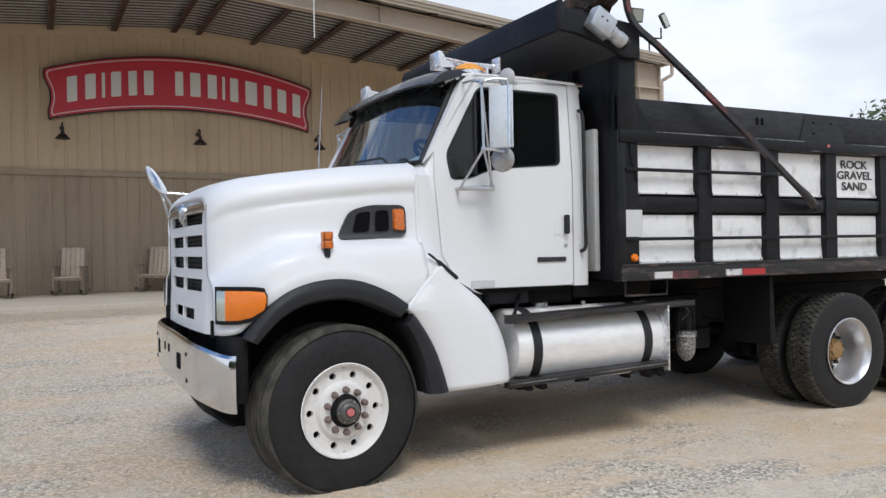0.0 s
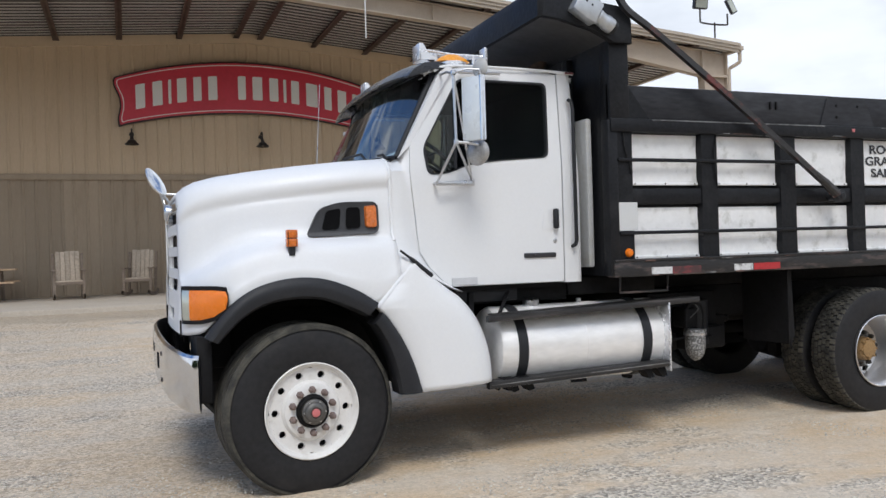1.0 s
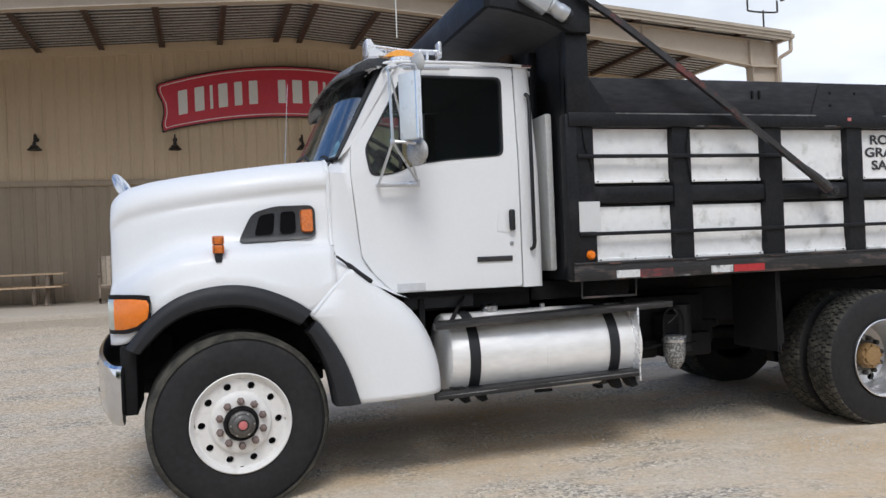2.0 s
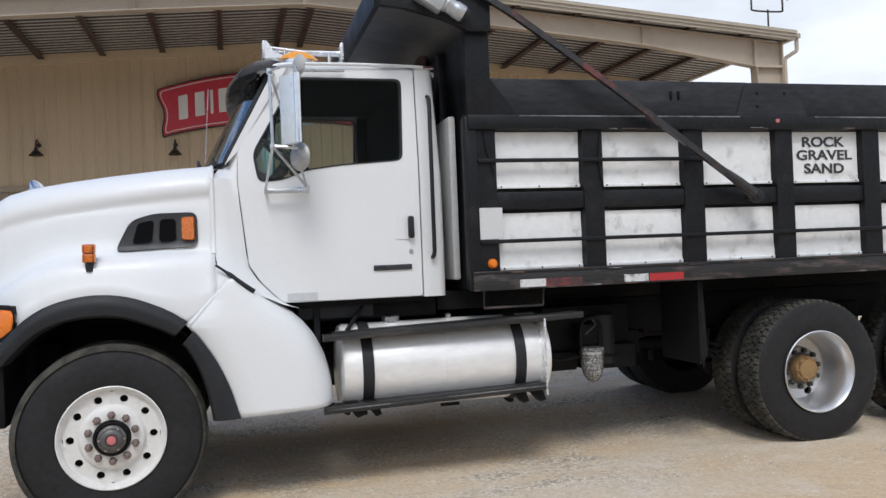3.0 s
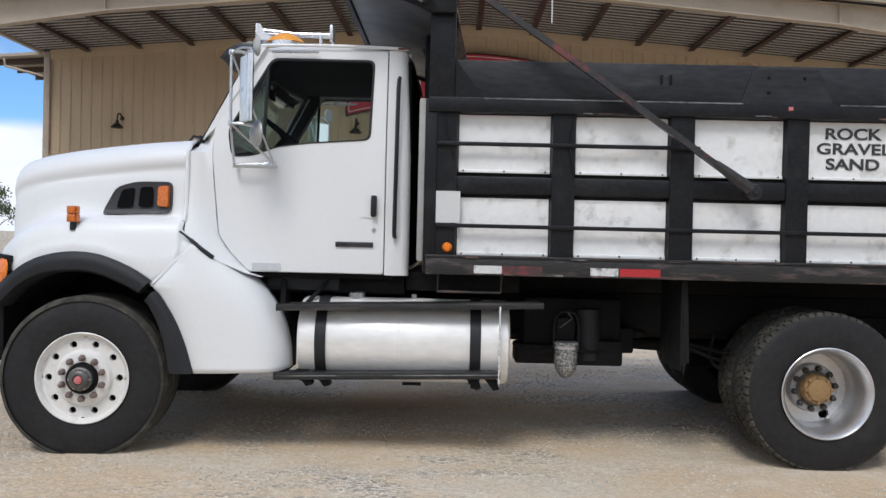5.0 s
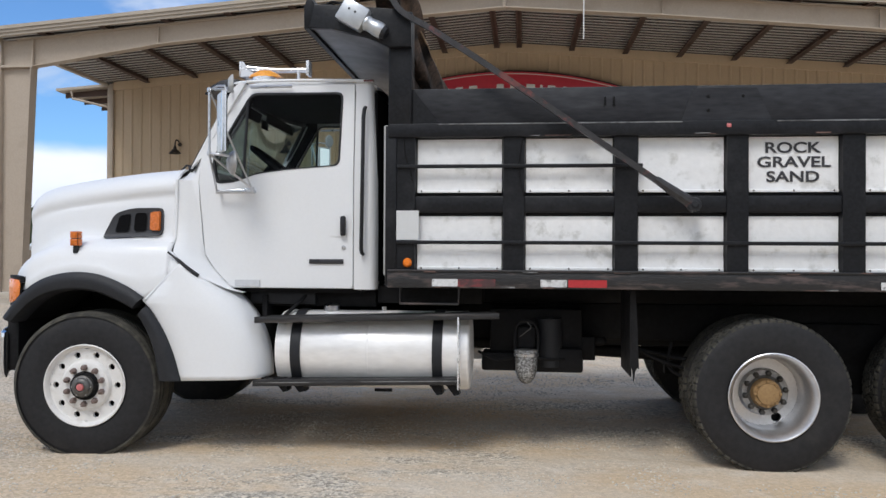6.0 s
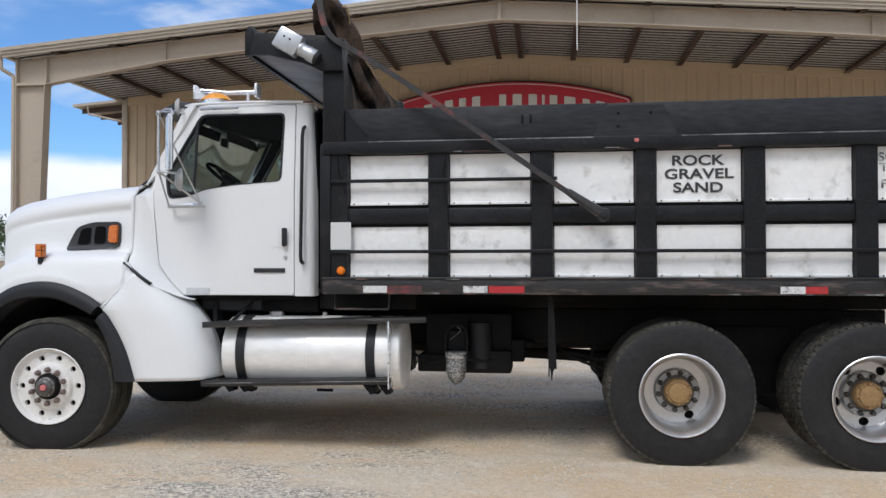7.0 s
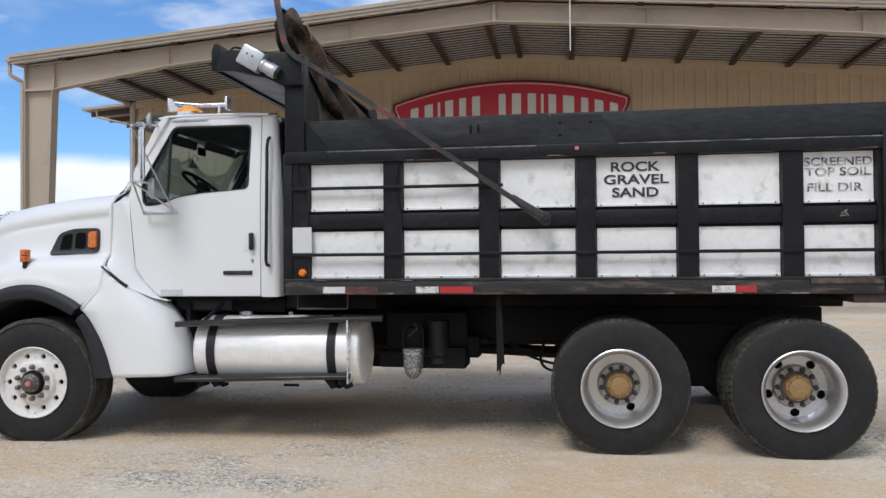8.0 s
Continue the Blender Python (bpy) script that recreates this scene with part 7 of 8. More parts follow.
def build_bed():
    bed = part("dump_bed", B(BX0, BX1, 5.09, my(5.09), 1.235, 1.36), M_BLACK, truck, "black steel dump bed with aluminium side panels")
    part("bed_floor", B(BX0 + 0.1, BX1, 5.09, my(5.09), 1.362, 1.38), M_SILL, bed, "worn steel bed floor")
    for flip in (False, True):
        f2 = my if flip else (lambda v: v)

        def S(x0, x1, ya, yb, z0, z1, bev=0.006):
            return B(x0, x1, min(f2(ya), f2(yb)), max(f2(ya), f2(yb)), z0, z1, bev=bev)

        part("side_sheet", S(BX0 + 0.05, BX1, 5.088, 5.10, 1.30, 2.37, 0), M_BLACK, bed)
        part("lower_rail", S(BX0, BX1 + 0.05, 4.995, 5.09, 1.225, 1.345), M_SILL, bed, "scuffed black lower rail")
        part("rail_lip", S(BX0, BX1 + 0.05, 4.985, 5.07, 1.338, 1.352, 0.003), M_SILL, bed)
        part("top_rail", S(BX0, BX1, 4.992, 5.10, 2.275, 2.372, 0.008), M_BLACK, bed, "black top rail")
        # thin pale strips along the top rail's front edge
        part("worn_edge", S(4.46, 6.12, 4.9885, 4.995, 2.361, 2.3685, 0), M_PALEWORN, bed, "thin pale strip along the rail's top edge")
        part("worn_edge", S(6.74, BX1, 4.9885, 4.995, 2.361, 2.3685, 0), M_PALEWORN, bed, "thin pale strip along the rail's top edge")
        part("mid_rail", S(BX0 + 0.05, BX1, 5.030, 5.09, 1.752, 1.868, 0.012), M_BLACK, bed, "black middle rail")
        # side boards, two lengths with an angled joint plate
        part("side_board", S(BX0 + 0.17, 6.22, 5.045, 5.085, 2.374, 2.622, 0.004), M_BOARD, bed, "black painted side board")
        part("side_board", S(6.222, BX1, 5.045, 5.085, 2.374, 2.620, 0.004), M_BOARD, bed, "black painted side board")
        part("joint_plate", prism(bmesh.new(), [(6.12, 2.376), (6.72, 2.376), (6.62, 2.60), (6.20, 2.60)], f2(5.040), f2(5.046)), M_BOARD, bed, "black joint plate with bolts")
        for x, z in ((6.30, 2.545), (6.53, 2.545), (6.3, 2.45)):
            part("bolt", lathe(bmesh.new(), [(0, -0.008 if not flip else 0.008), (0.010, -0.006 if not flip else 0.006), (0.013, 0.0)], (x, f2(5.040), z), "y", 8), M_CHASSIS, bed)
        part("board_bracket", S(5.60, 5.615, 5.03, 5.046, 2.49, 2.55, 0.002), M_CHASSIS, bed)
        part("board_bracket", S(5.66, 5.675, 5.03, 5.046, 2.49, 2.55, 0.002), M_CHASSIS, bed)
        # front corner gusset of the board
        part("corner_plate", prism(bmesh.new(), [(BX0, 2.374), (4.46, 2.374), (4.27, 2.625), (BX0, 2.625)], f2(5.025), f2(5.046)), M_BLACK, bed)
        # vertical ribs between the panels
        edges = [BX0 + 0.045] + [v for p in PANELS for v in p] + [BX1]
        for i in range(0, len(edges), 2):
            x0, x1 = edges[i], edges[i + 1]
            bm = bmesh.new()
            yy = [f2(5.088), f2(5.018), f2(5.018), f2(5.088)]
            prof = [(x0, yy[0]), (x0 + 0.012, yy[1]), (x1 - 0.012, yy[2]), (x1, yy[3])]
            lo = [bm.verts.new((x, y, 1.345)) for x, y in prof]
            hi = [bm.verts.new((x, y, 2.278)) for x, y in prof]
            for a in range(3):
                bm.faces.new((lo[a], lo[a + 1], hi[a + 1], hi[a]))
            part("rib", bm, M_BLACK, bed)
        # aluminium panels: upper and lower in each bay, with folded bottom lips and screws
        for k, (x0, x1) in enumerate(PANELS):
            for z0, z1 in ((1.892, 2.268), (1.352, 1.728)):
                bm = bmesh.new()
                nx, nz_ = 10, 6
                g = [[bm.verts.new((x0 + (x1 - x0) * i / nx, f2(5.066 + (0.003 if k in (3, 5) else 0.010) * noise.noise((x0 * 3 + i * 0.6, z0 * 5 + j * 0.7, 1.5 if flip else 0.0))), z0 + (z1 - z0) * j / nz_)) for i in range(nx + 1)] for j in range(nz_ + 1)]
                for a, b in zip(g, g[1:]):
                    for i in range(nx):
                        bm.faces.new((a[i], a[i + 1], b[i + 1], b[i]))
                pn = part("panel", bm, M_PANEL, bed, "scuffed bare aluminium panel", sharp=80)
                part("panel_lip", S(x0, x1, 5.052, 5.072, z0, z0 + 0.020, 0.003), M_PANEL, pn) if z0 > 1.5 else part("panel_lip", S(x0, x1, 5.054, 5.072, z0, z0 + 0.022, 0.003), M_PANEL, pn)
                for sx in (x0 + 0.03, (x0 + x1) / 2, x1 - 0.03):
                    part("screw", lathe(bmesh.new(), [(0, -0.004 if not flip else 0.004), (0.007, 0.0)], (sx, f2(5.052), z0 + 0.011), "y", 6), M_DARKMETAL, pn)
        # thin bars across the panels
        part("thin_bar", S(BX0 + 0.06, 5.86, 4.998, 5.019, 2.060, 2.086, 0.004), M_BLACK, bed, "thin black bar across the panels")
        part("thin_bar", S(BX0 + 0.06, 8.62, 4.998, 5.019, 1.530, 1.556, 0.004), M_BLACK, bed, "thin black bar across the panels")
        # reflective tape on the lower rail
        for x0, x1, m_ in ((4.42, 4.60, M_WHITETAPE), (4.60, 4.86, M_OLDTAPE), (5.17, 5.35, M_WHITETAPE), (5.36, 5.62, M_REDTAPE), (7.405, 7.57, M_WHITETAPE), (7.57, 7.72, M_REDTAPE)):
            part("reflective_tape", S(x0, x1, 4.9925, 4.9965, 1.237, 1.288, 0), m_, bed, "red and white reflective tape, worn" if m_ is not M_WHITETAPE else "white reflective tape, worn")
        part("marker_lamp", lathe(bmesh.new(), [(0, -0.03 if not flip else 0.03), (0.02, -0.026 if not flip else 0.026), (0.031, -0.01 if not flip else 0.01), (0.033, 0.0)], (4.243, f2(5.017), 1.400), "y", 20), M_ORANGE, bed, "round amber marker lamp")
        part("rust_patch", S(8.10, 8.57, 4.9845, 4.999, 1.300, 1.3375, 0.002), M_RUST, bed, "rusty bare patch on the lower rail")
        for x, z, w_, turn_ in ((8.345, 1.822, 0.05, -35), (8.365, 1.805, 0.035, 50), (8.335, 1.795, 0.04, -10)):
            bm = box(bmesh.new(), -w_ / 2, w_ / 2, -0.002, 0.002, -0.005, 0.005, m=pose(x, f2(5.030), z, 0, turn_, 0))
            part("scrape", bm, M_PALEWORN, bed, "bare scrape on the middle rail")
        wear = random.Random(11)
        for k in range(26):
            x = wear.uniform(4.3, 8.5)
            w_, h_ = wear.uniform(0.03, 0.16), wear.uniform(0.005, 0.012)
            z = wear.choice((1.2275, 1.334, 1.345, 2.279))
            part("wear_mark", S(x, x + w_, 4.9835 if z > 1.3 and z < 2 else 4.9905, 5.0, z, z + h_, 0), M_RUST if k % 3 else M_PALEWORN, bed, "rubbed bare edge")
        part("red_marker", S(6.41, 6.44, 4.986, 4.996, 2.325, 2.35, 0.003), M_PINK, bed, "small red marker")
        # front post and head
        part("front_post", S(BX0, 4.272, 4.997, 5.13, 2.36, 3.16, 0.012), M_BLACK, bed, "black front post")
        part("front_post", S(BX0 - 0.02, BX0 + 0.06, 5.005, 5.10, 1.235, 2.36, 0.008), M_BLACK, bed)
    part("cable", T(catmull([(4.215, 5.012, 2.27), (4.225, 5.008, 2.15), (4.262, 5.008, 2.04), (4.275, 5.010, 1.97)], 5), 0.005, 6), M_CHASSIS, bed, "thin black cable")
    part("cable", T(catmull([(5.045, 5.012, 2.27), (5.02, 5.008, 2.10), (5.035, 5.008, 1.95), (5.055, 5.012, 1.87)], 5), 0.005, 6), M_CHASSIS, bed, "thin black cable")
    # plain white sticker where the code sheet hangs
    part("sticker", B(4.165, 4.322, 5.010, 5.0175, 1.56, 1.765), M_STICKER, bed, "white square sticker")
    # headboard and cab shield
    part("headboard", B(BX0 + 0.005, BX0 + 0.06, 5.06, my(5.06), 1.30, 3.10), M_BLACK, bed, "black steel headboard")
    for y in (5.55, 6.05, 6.55, 7.05):
        part("headboard_rib", B(BX0 - 0.05, BX0 + 0.01, y - 0.04, y + 0.04, 1.30, 2.9, bev=0.01), M_BLACK, bed)
    for f2 in ((lambda v: v), my):
        pts = [(3.515, 3.045), (3.70, 3.035), (3.95, 2.985), (BX0 + 0.005, 2.90), (4.272, 2.90), (4.272, 3.06), (4.255, 3.115), (4.215, 3.15), (4.16, 3.165), (3.75, 3.20), (3.56, 3.212), (3.515, 3.195)]
        part("shield_side", prism(bmesh.new(), pts, f2(4.945), f2(4.99), bev=0.008), M_BLACK, bed, "black cab shield side plate")
    bm = bmesh.new()
    prism(bm, [(3.52, 3.19), (4.2, 3.145), (4.2, 3.165), (3.52, 3.21)], 4.99, my(4.99))
    part("shield_top", bm, M_BLACK, bed, "black cab shield over the cab")
    part("shield_front", prism(bmesh.new(), [(3.512, 3.04), (3.548, 3.04), (3.585, 3.205), (3.565, 3.262), (3.535, 3.258), (3.512, 3.20)], 4.943, my(4.943), bev=0.004), M_BLACK, bed)
    low = [(3.545, 3.062), (3.70, 3.055), (3.95, 3.005), (4.11, 2.925)]
    bm = bmesh.new()
    prism(bm, low + [(x, z + 0.015) for x, z in low[::-1]], 4.991, my(4.991))
    # paler than the bed's black: light off the cab roof put into colour
    part("shield_underside", bm, M_SHIELD, bed, "grey underside of the cab shield, bounced light put into its colour")
    part("tailgate", B(BX1, BX1 + 0.08, 5.06, my(5.06), 1.3, 2.40, bev=0.01), M_BLACK, bed, "black tailgate")
    part("rear_post", B(8.60, BX1 + 0.03, 4.985, 5.09, 1.24, 2.40, bev=0.008), M_BLACK, bed)
    part("rear_post", B(8.60, BX1 + 0.03, my(5.09), my(4.985), 1.24, 2.40, bev=0.008), M_BLACK, bed)
    # rubbed arm rest and wire loop step below the front of the bed
    part("wire_step", T([(4.19, 5.06, 1.23), (4.185, 5.06, 1.11), (4.60, 5.06, 1.11), (4.605, 5.06, 1.23)], 0.009, 8), M_SILL, bed, "black wire step")
    part("rear_bar", B(8.40, 8.78, 5.02, my(5.02), 1.158, 1.224, bev=0.006), M_RUSTDARK, bed, "rusty dark bar under the tail of the bed")
    # lettering on the panels
    for body, z, x, w in (("ROCK", 2.19, 6.857, 0.365), ("GRAVEL", 2.093, 6.866, 0.48), ("SAND", 1.994, 6.862, 0.345)):
        writing("lettering", body, 0.100, (x, 5.0615, z), M_INK, bed, width=w, bold=0.0022, label="black painted letters")
    for body, z, x, w in (("SCREENED", 2.192, 8.318, 0.47), ("TOP SOIL", 2.118, 8.315, 0.455), ("FILL DIR", 2.003, 8.29, 0.385)):
        writing("lettering", body, 0.085, (x, 5.0615, z), M_FADED, bed, width=w, bold=0.001, label="faded black painted letters")


build_bed()


def build_tarp_gear():
    y = 4.915
    # the swing arm: pivot low on the side, elbow by the front post, then up and away
    pts = [(6.19, y + 0.02, 1.795), (5.95, y, 1.950), (5.40, y - 0.005, 2.336), (4.775, y, 2.770), (4.42, y, 3.005), (4.26, y, 3.098), (4.185, y, 3.16), (4.14, y, 3.24), (4.115, y, 3.36), (4.075, y, 3.60), (4.04, y + 0.01, 3.85)]
    arm = part("tarp_arm", tube(bmesh.new(), catmull(pts, 4), 0.028, 4, flat=1.0), M_ARM, truck, "black steel tarp arm with rubbed red paint")
    bm = bmesh.new()
    tube(bm, [(6.21, y + 0.03, 1.78), (6.16, y + 0.02, 1.815), (6.03, y, 1.90), (5.93, y, 1.97)], [0.03, 0.04, 0.034, 0.026], 10)
    part("arm_socket", bm, M_ARM, arm, "flattened arm socket")
    part("pivot", lathe(bmesh.new(), [(0, -0.035), (0.02, -0.034), (0.024, -0.026), (0.044, -0.022), (0.050, 0.0), (0.050, 0.03), (0.035, 0.034), (0.035, 0.11)], (6.185, y + 0.01, 1.80), "y", 18), M_TRIM, arm)
    part("cross_tube", T([(4.09, y, 3.52), (4.13, y + 0.12, 3.50), (4.20, 5.25, 3.44)], 0.014, 10), M_CHASSIS, arm)
    # tarp motor on the shield side
    m = pose(3.885, 4.905, 3.105, 0, 30, 0)
    bm = bmesh.new()
    box(bm, -0.115, 0.085, -0.05, 0.05, -0.08, 0.085, bev=0.016, m=m)
    mo = part("tarp_motor", bm, M_SILVER, truck, "silver-grey tarp motor housing")
    bm = bmesh.new()
    lathe(bm, [(0, 0.08), (0.052, 0.085), (0.055, 0.10), (0.050, 0.11), (0.050, 0.15), (0.055, 0.16), (0.055, 0.215), (0.045, 0.23), (0, 0.232)], (0, 0, 0), "x", 20)
    bmesh.ops.transform(bm, matrix=m @ pose(0, 0, 0.0, 0, 0, 0), verts=bm.verts)
    part("motor_barrel", bm, M_SILVER, mo, "silver motor barrel")
    bm = lathe(bmesh.new(), [(0, 0.255), (0.044, 0.25), (0.050, 0.232), (0.050, 0.222), (0, 0.222)], (0, 0, 0), "x", 20)
    bmesh.ops.transform(bm, matrix=m, verts=bm.verts)
    part("motor_cap", bm, M_TRIM, mo, "black end cap")
    for dx in (-0.05, 0.0):
        part("bolt", lathe(bmesh.new(), [(0, -0.055), (0.008, -0.053), (0.008, -0.048)], m @ Vector((dx, 0, 0.02)), "y", 8), M_CHASSIS, mo)
    part("motor_wire", T(catmull([(3.66, 4.97, 3.20), (3.70, 4.955, 3.225), (3.76, 4.95, 3.215), (3.80, 4.93, 3.20)], 4), 0.008, 6), M_CHASSIS, mo)
    # bunched tarp hanging from the arm down across the headboard
    line = catmull([(4.115, 4.985, 3.47), (4.10, 5.13, 3.43), (4.10, 5.45, 3.32), (4.14, 6.00, 3.06), (4.21, 6.60, 2.82), (4.24, 6.95, 2.70), (4.24, 7.20, 2.62), (4.22, 7.40, 2.57)], 9)
    n, m_ = len(line), 22
    rows = []
    for i, c in enumerate(line):
        u = i / (n - 1)
        d = (line[min(i + 1, n - 1)] - line[max(i - 1, 0)]).normalized()
        side = d.cross(Vector((1, 0, 0))).normalized()
        fat = 0.045 + 0.125 * math.sin(math.pi * min(1, max(0, u * 1.02))) ** 0.7
        row = []
        for k in range(m_):
            a = 2 * math.pi * k / m_
            # long pleats that wander round the bundle, and slack lumps
            r = fat * (1 + 0.17 * math.sin(5 * a + 7 * u) + 0.10 * math.sin(9 * a - 11 * u) + 0.30 * noise.noise((3 * math.cos(a), 3 * math.sin(a), 9 * u)))
            row.append(c + r * (math.cos(a) * Vector((0.9, 0, 0)) + math.sin(a) * side))
        rows.append(row)
    bm = bmesh.new()
    vs = loft(bm, rows, closed=True)
    bm.faces.new(vs[0])
    bm.faces.new(vs[-1])
    tarp = part("tarp", bm, M_TARP, truck, "bunched brown and black mesh tarp", sharp=80)
    # a slack skirt of the mesh hangs from the bundle down behind the headboard
    rows = []
    for i in range(12, n - 14):
        c = line[i]
        rows.append([(c.x + 0.02 + 0.06 * v + 0.05 * noise.noise((c.y * 6, v * 3, 2.0)), c.y, c.z - 0.06 - (c.z - 2.45) * v) for v in (0, 0.25, 0.5, 0.75, 1.0)])
    bm = bmesh.new()
    loft(bm, rows)
    fold = part("tarp_fold", bm, M_TARP, tarp, "slack fold of the tarp", sharp=80)
    so = fold.modifiers.new("thick", "SOLIDIFY")
    so.thickness, so.offset = 0.015, 0
    part("tarp_rope", T([(c.x + 0.13 + 0.02 * math.sin(i), c.y - 0.03, c.z + 0.02 + 0.02 * math.sin(1.7 * i)) for i, c in enumerate(line[10:40:2])], 0.009, 6), M_WOOD2, tarp, "frayed tan rope")


build_tarp_gear()

# ---- things on the porch ----


def rocking_chair(x, y, wide, turn, label, name="rocking_chair"):
    c = thing(name, (0, 0, 0), label, "chair", group="porch rocking chairs")
    h = wide / 2
    for k in range(max(5, round(wide / 0.11))):
        n = max(5, round(wide / 0.11))
        xa = -h + 0.03 + (wide - 0.06) * k / n
        bm = bmesh.new()
        top = 1.13 + 0.02 * noise.noise((k * 1.3, x, 0))
        box(bm, xa + 0.006, xa + (wide - 0.06) / n - 0.006, -0.012, 0.012, 0, top - 0.42, bev=0.004, m=pose(0, 0.24, 0.42, -14, 0, 0))
        part("back_slat", bm, M_WOOD, c)
    for k in range(6):
        part("seat_slat", B(-h, h, -0.28 + 0.085 * k, -0.28 + 0.085 * k + 0.075, 0.405, 0.43, bev=0.004), M_WOOD, c)
    for s in (-1, 1):
        xx = s * (h + 0.02)
        part("front_leg", B(xx - 0.03, xx + 0.03, -0.30, -0.22, 0.06, 0.66, bev=0.006), M_WOODDARK, c)
        bm = bmesh.new()
        box(bm, xx - 0.03, xx + 0.03, -0.035, 0.035, 0.0, 1.02, bev=0.006, m=pose(0, 0.20, 0.06, -11, 0, 0))
        part("back_post", bm, M_WOODDARK, c)
        part("arm_rest", B(xx - 0.05, xx + 0.05, -0.36, 0.30, 0.65, 0.68, bev=0.008), M_WOODDARK, c)
        rk = [(yy, 0.075 + 0.28 * (yy - 0.0) ** 2) for yy in (-0.46, -0.3, -0.15, 0, 0.15, 0.3, 0.48)]
        bm = bmesh.new()
        loft(bm, [[(xx - 0.025, yy, z - 0.07), (xx + 0.025, yy, z - 0.07), (xx + 0.025, yy, z), (xx - 0.025, yy, z)] for yy, z in rk], closed=True)
        part("rocker", bm, M_WOODDARK, c)
    part("apron", B(-h, h, -0.30, -0.27, 0.34, 0.41, bev=0.004), M_WOODDARK, c)
    c.matrix_world = pose(x, y, PORCH_Z, 0, 0, turn) @ Matrix.Scale(1.16, 4)


rocking_chair(-0.60, 23.9, 0.58, 6, "weathered wooden rocking chair with slatted back on the porch")
rocking_chair(1.20, 24.5, 0.58, -14, "weathered wooden rocking chair turned aside on the porch")
rocking_chair(3.72, 24.6, 1.15, -28, "wide weathered wooden rocking bench on the porch", "rocking_bench")


def picnic_table(x, y):
    t = thing("picnic_table", (0, 0, 0), "tan wooden picnic table with attached benches on the porch", "table")
    for k in range(5):
        part("table_plank", B(-1.1, 1.1, -0.37 + 0.15 * k, -0.23 + 0.15 * k, 0.71, 0.75, bev=0.006), M_WOOD2, t)
    for s in (-1, 1):
        for k in range(2):
            part("bench_plank", B(-1.1, 1.1, s * 0.70 - 0.14 + 0.145 * k, s * 0.70 - 0.005 + 0.145 * k, 0.42, 0.46, bev=0.006), M_WOOD2, t)
        for lx in (-0.75, 0.75):
            part("leg", T([(lx, s * 0.25, 0.71), (lx, s * 0.62, 0.0)], 0.05, 6), M_WOODDARK, t)
    for lx in (-0.75, 0.75):
        part("cross_beam", B(lx - 0.02, lx + 0.02, -0.85, 0.85, 0.33, 0.42, bev=0.004), M_WOODDARK, t)
        part("top_beam", B(lx - 0.02, lx + 0.02, -0.36, 0.36, 0.63, 0.71, bev=0.004), M_WOODDARK, t)
        part("brace", B(lx * 0.55 - 0.04, lx * 0.55 + 0.04, -0.03, 0.03, 0.0, 0.70, bev=0.004), M_WOODDARK, t)
    t.matrix_world = pose(x, y, PORCH_Z, 0, 0, 2) @ Matrix.Scale(1.16, 4)


picnic_table(-3.16, 24.4)

# ---- far off ----


def tree(x, y, h, spread, seed, trunk_r=0.2, leaves=2600):
    rnd = random.Random(seed)
    z0 = ground_height(x, y)
    t = thing("tree", (x, y, z0), "leafy green broadleaf tree beyond the yard", "tree", group="far trees")
    bm = bmesh.new()
    tube(bm, [(x, y, z0 - 0.1), (x + 0.1, y, z0 + h * 0.2), (x - 0.1, y + 0.1, z0 + h * 0.45), (x, y, z0 + h * 0.75)], [trunk_r * 1.3, trunk_r, trunk_r * 0.75, trunk_r * 0.25], 10)
    clumps = []
    for k in range(16):
        a, u = rnd.uniform(0, 6.28), rnd.uniform(0.3, 1.0)
        d = spread * rnd.uniform(0.25, 1.0) * math.sin(math.pi * min(0.92, 0.25 + 0.7 * u))
        c = Vector((x + d * math.cos(a), y + d * math.sin(a), z0 + h * (0.22 + 0.72 * u)))
        clumps.append((c, spread * rnd.uniform(0.22, 0.42)))
        zb = z0 + h * rnd.uniform(0.18, 0.5)
        tube(bm, [(x, y, zb), ((x + c.x) / 2, (y + c.y) / 2, (zb + c.z) / 2 + 0.2), tuple(c)], [trunk_r * 0.4, trunk_r * 0.22, 0.02], 6)
    part("trunk", bm, M_BARK, t)
    verts, faces = [], []
    for k in range(leaves):
        c, r = clumps[rnd.randrange(len(clumps))]
        d = Vector((rnd.gauss(0, 1), rnd.gauss(0, 1), rnd.gauss(0, 0.8)))
        p = c + d.normalized() * r * rnd.random() ** 0.45
        s = h * rnd.uniform(0.014, 0.03)
        u = Vector((rnd.gauss(0, 1), rnd.gauss(0, 1), rnd.gauss(0, 1))).normalized()
        v = u.orthogonal().normalized()
        i = len(verts)
        verts += [p - u * s, p + v * s * 0.6, p + u * s, p - v * s * 0.6]
        faces.append((i, i + 1, i + 2, i + 3))
    me = bpy.data.meshes.new("crown")
    me.from_pydata([tuple(v) for v in verts], [], faces)
    me.materials.append(M_LEAF)
    ob = new("crown", me)
    ob.parent = t
    ob.matrix_parent_inverse = t.matrix_basis.inverted()


for k, (x, y, h, s) in enumerate(((47.5, 32, 9.4, 3.6), (43, 33, 8.2, 2.2), (52, 44, 10.5, 3.5), (59.2, 60, 15.2, 2.0), (61.5, 60, 15.1, 2.4), (64.5, 60, 15.4, 2.4),
                                 (-53, 78, 6.0, 3.6), (-48, 80, 6.4, 3.6), (-44, 84, 5.8, 3.4), (-50, 88, 6.2, 3.6))):
    tree(x, y, h, s, 11 + k)


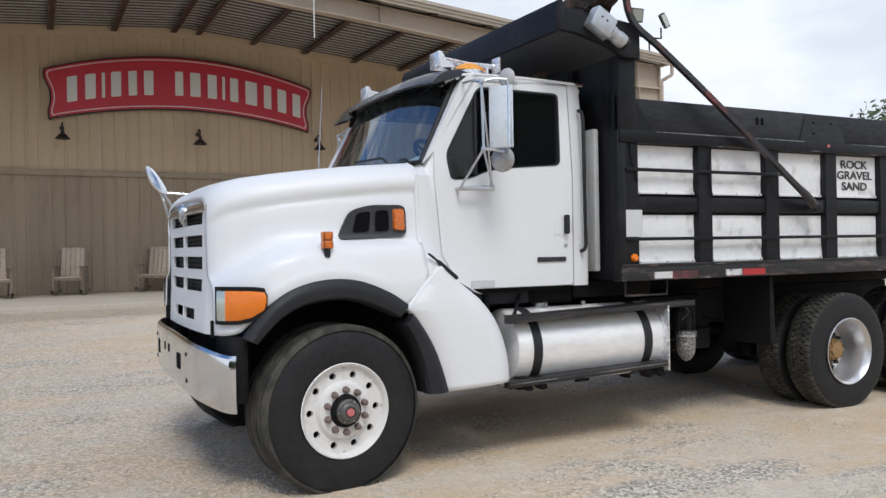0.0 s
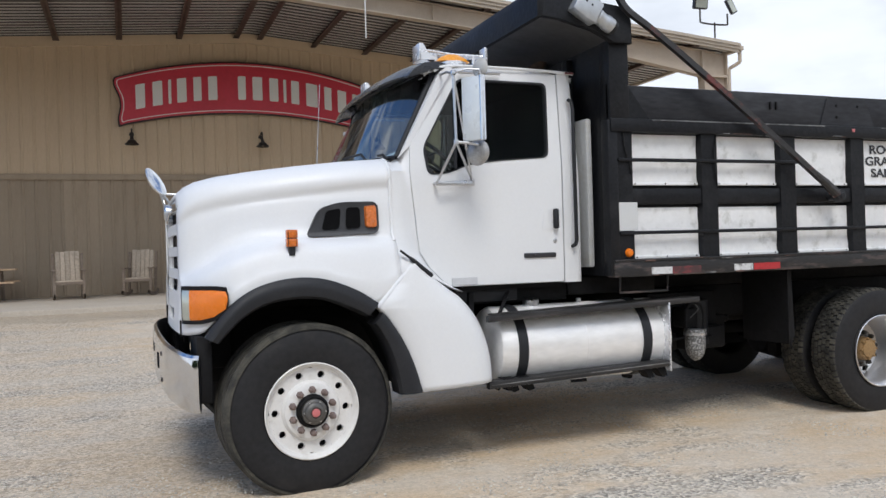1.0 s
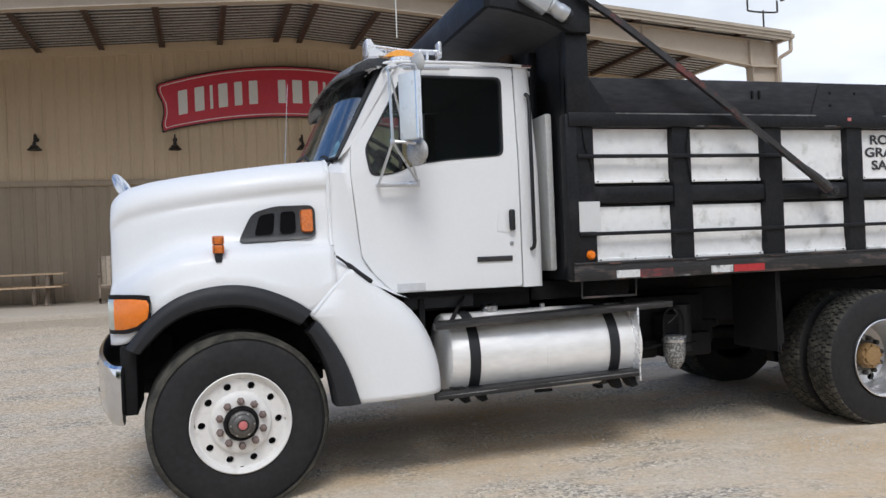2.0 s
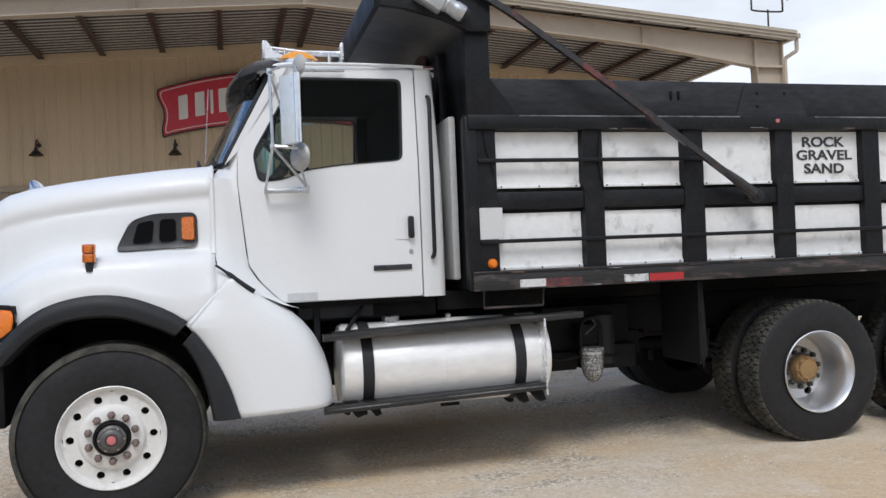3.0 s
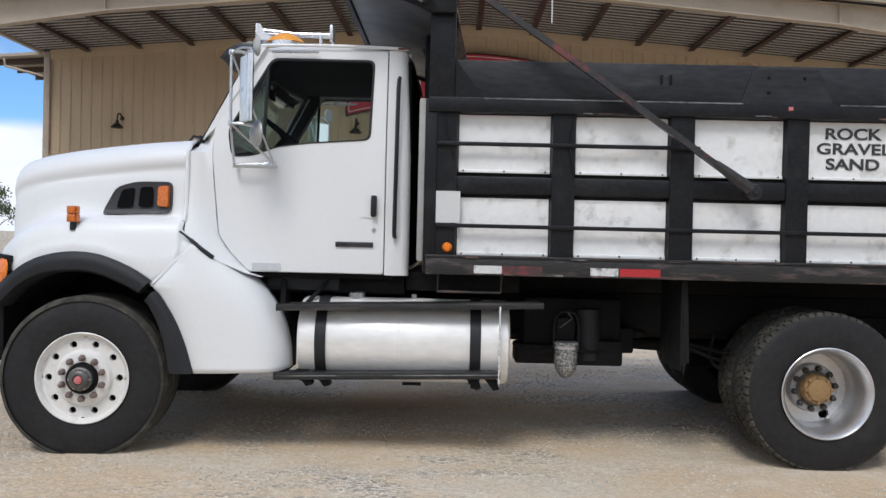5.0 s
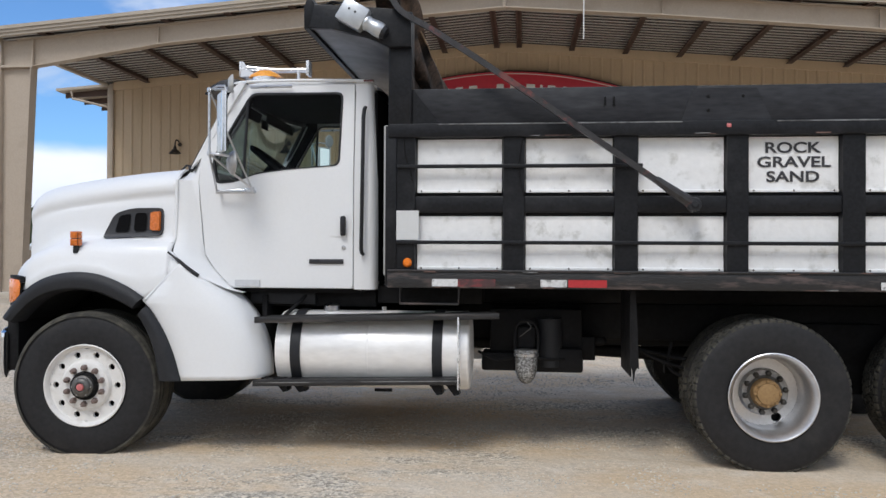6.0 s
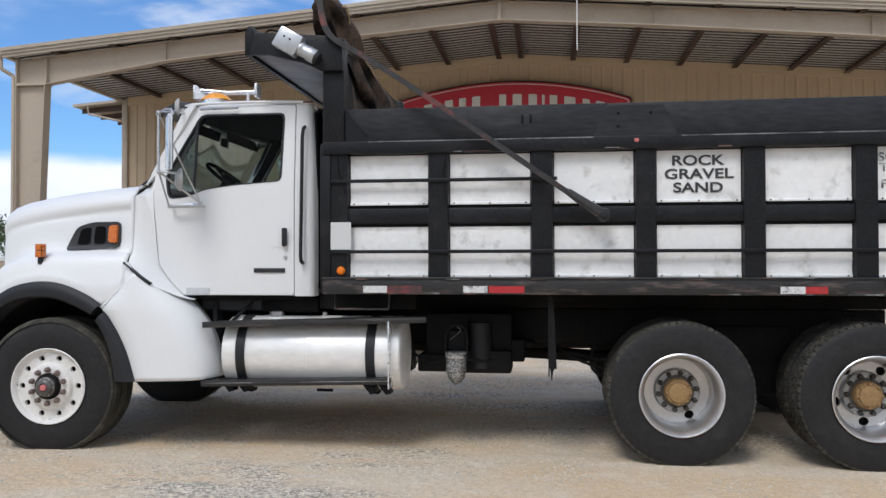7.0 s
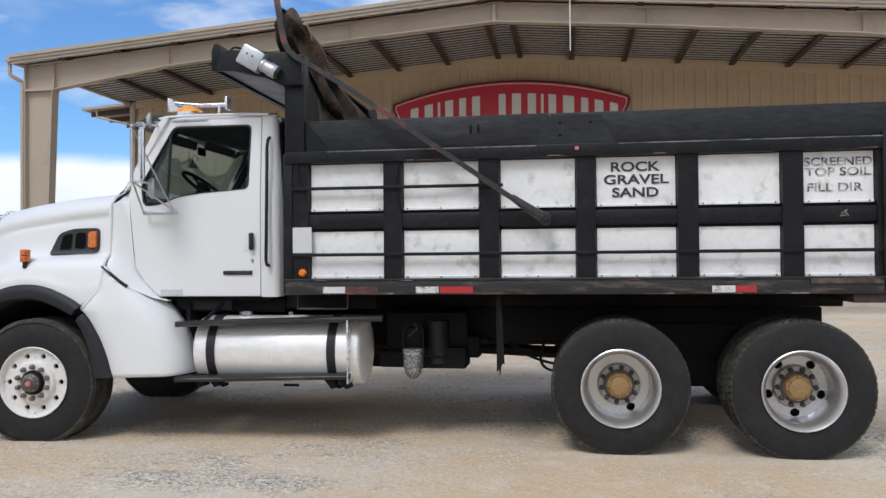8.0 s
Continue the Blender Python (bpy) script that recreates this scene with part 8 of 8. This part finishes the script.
def woods():
    """Unseen trees behind the camera, added to darken reflections; too dense to count."""
    rnd = np.random.default_rng(8)
    n = 26000
    x = rnd.uniform(-90, 100, n)
    top = 8.5 + 1.4 * np.sin(x * 0.21) + 1.2 * np.sin(x * 0.53 + 1)
    z = top * rnd.random(n) ** 0.75
    y = -44 + rnd.normal(0, 1.6, n) - 0.15 * z
    c = np.stack([x, y, z], 1)
    u = rnd.normal(0, 1, (n, 3))
    u /= np.linalg.norm(u, axis=1)[:, None]
    v = np.cross(u, rnd.normal(0, 1, (n, 3)))
    v /= np.linalg.norm(v, axis=1)[:, None]
    s = rnd.uniform(0.7, 1.4, n)[:, None]
    out = np.stack([c - u * s, c + v * s * 0.7, c + u * s, c - v * s * 0.7], 1).reshape(-1, 3)
    f = np.arange(4 * n).reshape(-1, 4)
    me = bpy.data.meshes.new("far_woods")
    me.from_pydata(out.tolist(), [], f.tolist())
    me.materials.append(M_LEAF)
    tagged(new("far_woods", me), "unseen dense line of green trees, added behind the camera to darken reflections", "woods", kind="stuff")


woods()


def flatbed(x, y):
    t = thing("flatbed_trailer", (x, y, 0.2), "distant white flatbed trailer with dark sides", "trailer")
    part("deck", B(x - 4, x + 4, y - 1.2, y + 1.2, 1.6, 1.85, bev=0.03), M_STICKER, t, "white deck")
    part("side", B(x - 4, x + 4, y - 1.15, y + 1.15, 0.75, 1.6, bev=0.03), M_BROWN, t, "dark brown side")
    for dx in (-2.6, -1.5, 2.2):
        for s in (-1, 1):
            part("wheel", lathe(bmesh.new(), [(0, -0.12), (0.3, -0.12), (0.5, -0.1), (0.52, 0), (0.5, 0.1), (0.3, 0.12), (0, 0.12)], (x + dx, y + s * 1.0, 0.72), "y", 20), M_TYRE, t)
    for k in range(9):
        part("stake", B(x - 3.9 + 0.95 * k, x - 3.85 + 0.95 * k, y - 1.22, y - 1.18, 1.6, 2.0), M_STICKER, t)


flatbed(-27.5, 45)

# ---- pieces of the walls ----


def clad_wall():
    zb, zs = PORCH_Z + 0.005, 3.76
    w = 1.0
    x, end = RIDGE - WALL_HALF + 0.1, RIDGE + WALL_HALF - 0.1
    while x < end - 0.05:
        width = min(w, end - x)
        for low in (True, False):
            top = zs if low else 8.06 + roof_line(x + width / 2)
            z0 = zb if low else 3.93
            bm = siding_sheet(bmesh.new(), width, top - z0, 3 if width > 0.6 else 2, 0.03)
            bmesh.ops.translate(bm, vec=(x, WALL_Y, z0), verts=bm.verts)
            part("siding_sheet", bm, M_BROWN if low else M_TAN, wall)
        x += w


clad_wall()


def scatter_stones():
    """Loose limestone on the yard: small many-sided stones, thick near the track edges."""
    rnd = np.random.default_rng(5)
    n = 125000
    px = rnd.uniform(-9, 14, n * 3)
    py = 3.3 + 11.0 * rnd.random(n * 3) ** 1.7
    keep = np.array([noise.noise((a * 0.55, b * 0.9, 4.0)) + 0.6 * noise.noise((a * 2.1, b * 2.7, 9.0)) for a, b in zip(px, py)]) > rnd.uniform(-0.12, 0.62, n * 3)
    px, py = px[keep][:n], py[keep][:n]
    n = len(px)
    size = 0.003 + 0.0085 * rnd.random(n) ** 2.2
    base = np.array([(1, 0, 0.1), (0.4, 0.9, 0), (-0.7, 0.6, 0.1), (-0.8, -0.5, 0), (0.3, -0.95, 0.05), (0.2, 0.1, 0.75), (0, 0, -0.4)])
    tri = np.array([(0, 1, 5), (1, 2, 5), (2, 3, 5), (3, 4, 5), (4, 0, 5), (1, 0, 6), (2, 1, 6), (3, 2, 6), (4, 3, 6), (0, 4, 6)])
    verts = np.repeat(base[None], n, 0) * (1 + 0.35 * rnd.uniform(-1, 1, (n, 7, 3)))
    a = rnd.uniform(0, 6.28, n)
    c, s = np.cos(a)[:, None], np.sin(a)[:, None]
    xr = verts[:, :, 0] * c - verts[:, :, 1] * s
    yr = verts[:, :, 0] * s + verts[:, :, 1] * c
    gz = np.array([ground_height(u, v) for u, v in zip(px, py)])
    out = np.stack([xr * size[:, None] + px[:, None], yr * size[:, None] + py[:, None], verts[:, :, 2] * size[:, None] + gz[:, None] + 0.003], 2).reshape(-1, 3)
    faces = (tri[None] + 7 * np.arange(n)[:, None, None]).reshape(-1, 3)
    me = bpy.data.meshes.new("gravel")
    me.from_pydata(out.tolist(), [], faces.tolist())
    me.materials.append(M_STONE)
    tagged(new("gravel", me), "loose pale limestone gravel lying on the yard", "gravel", kind="stuff")


scatter_stones()
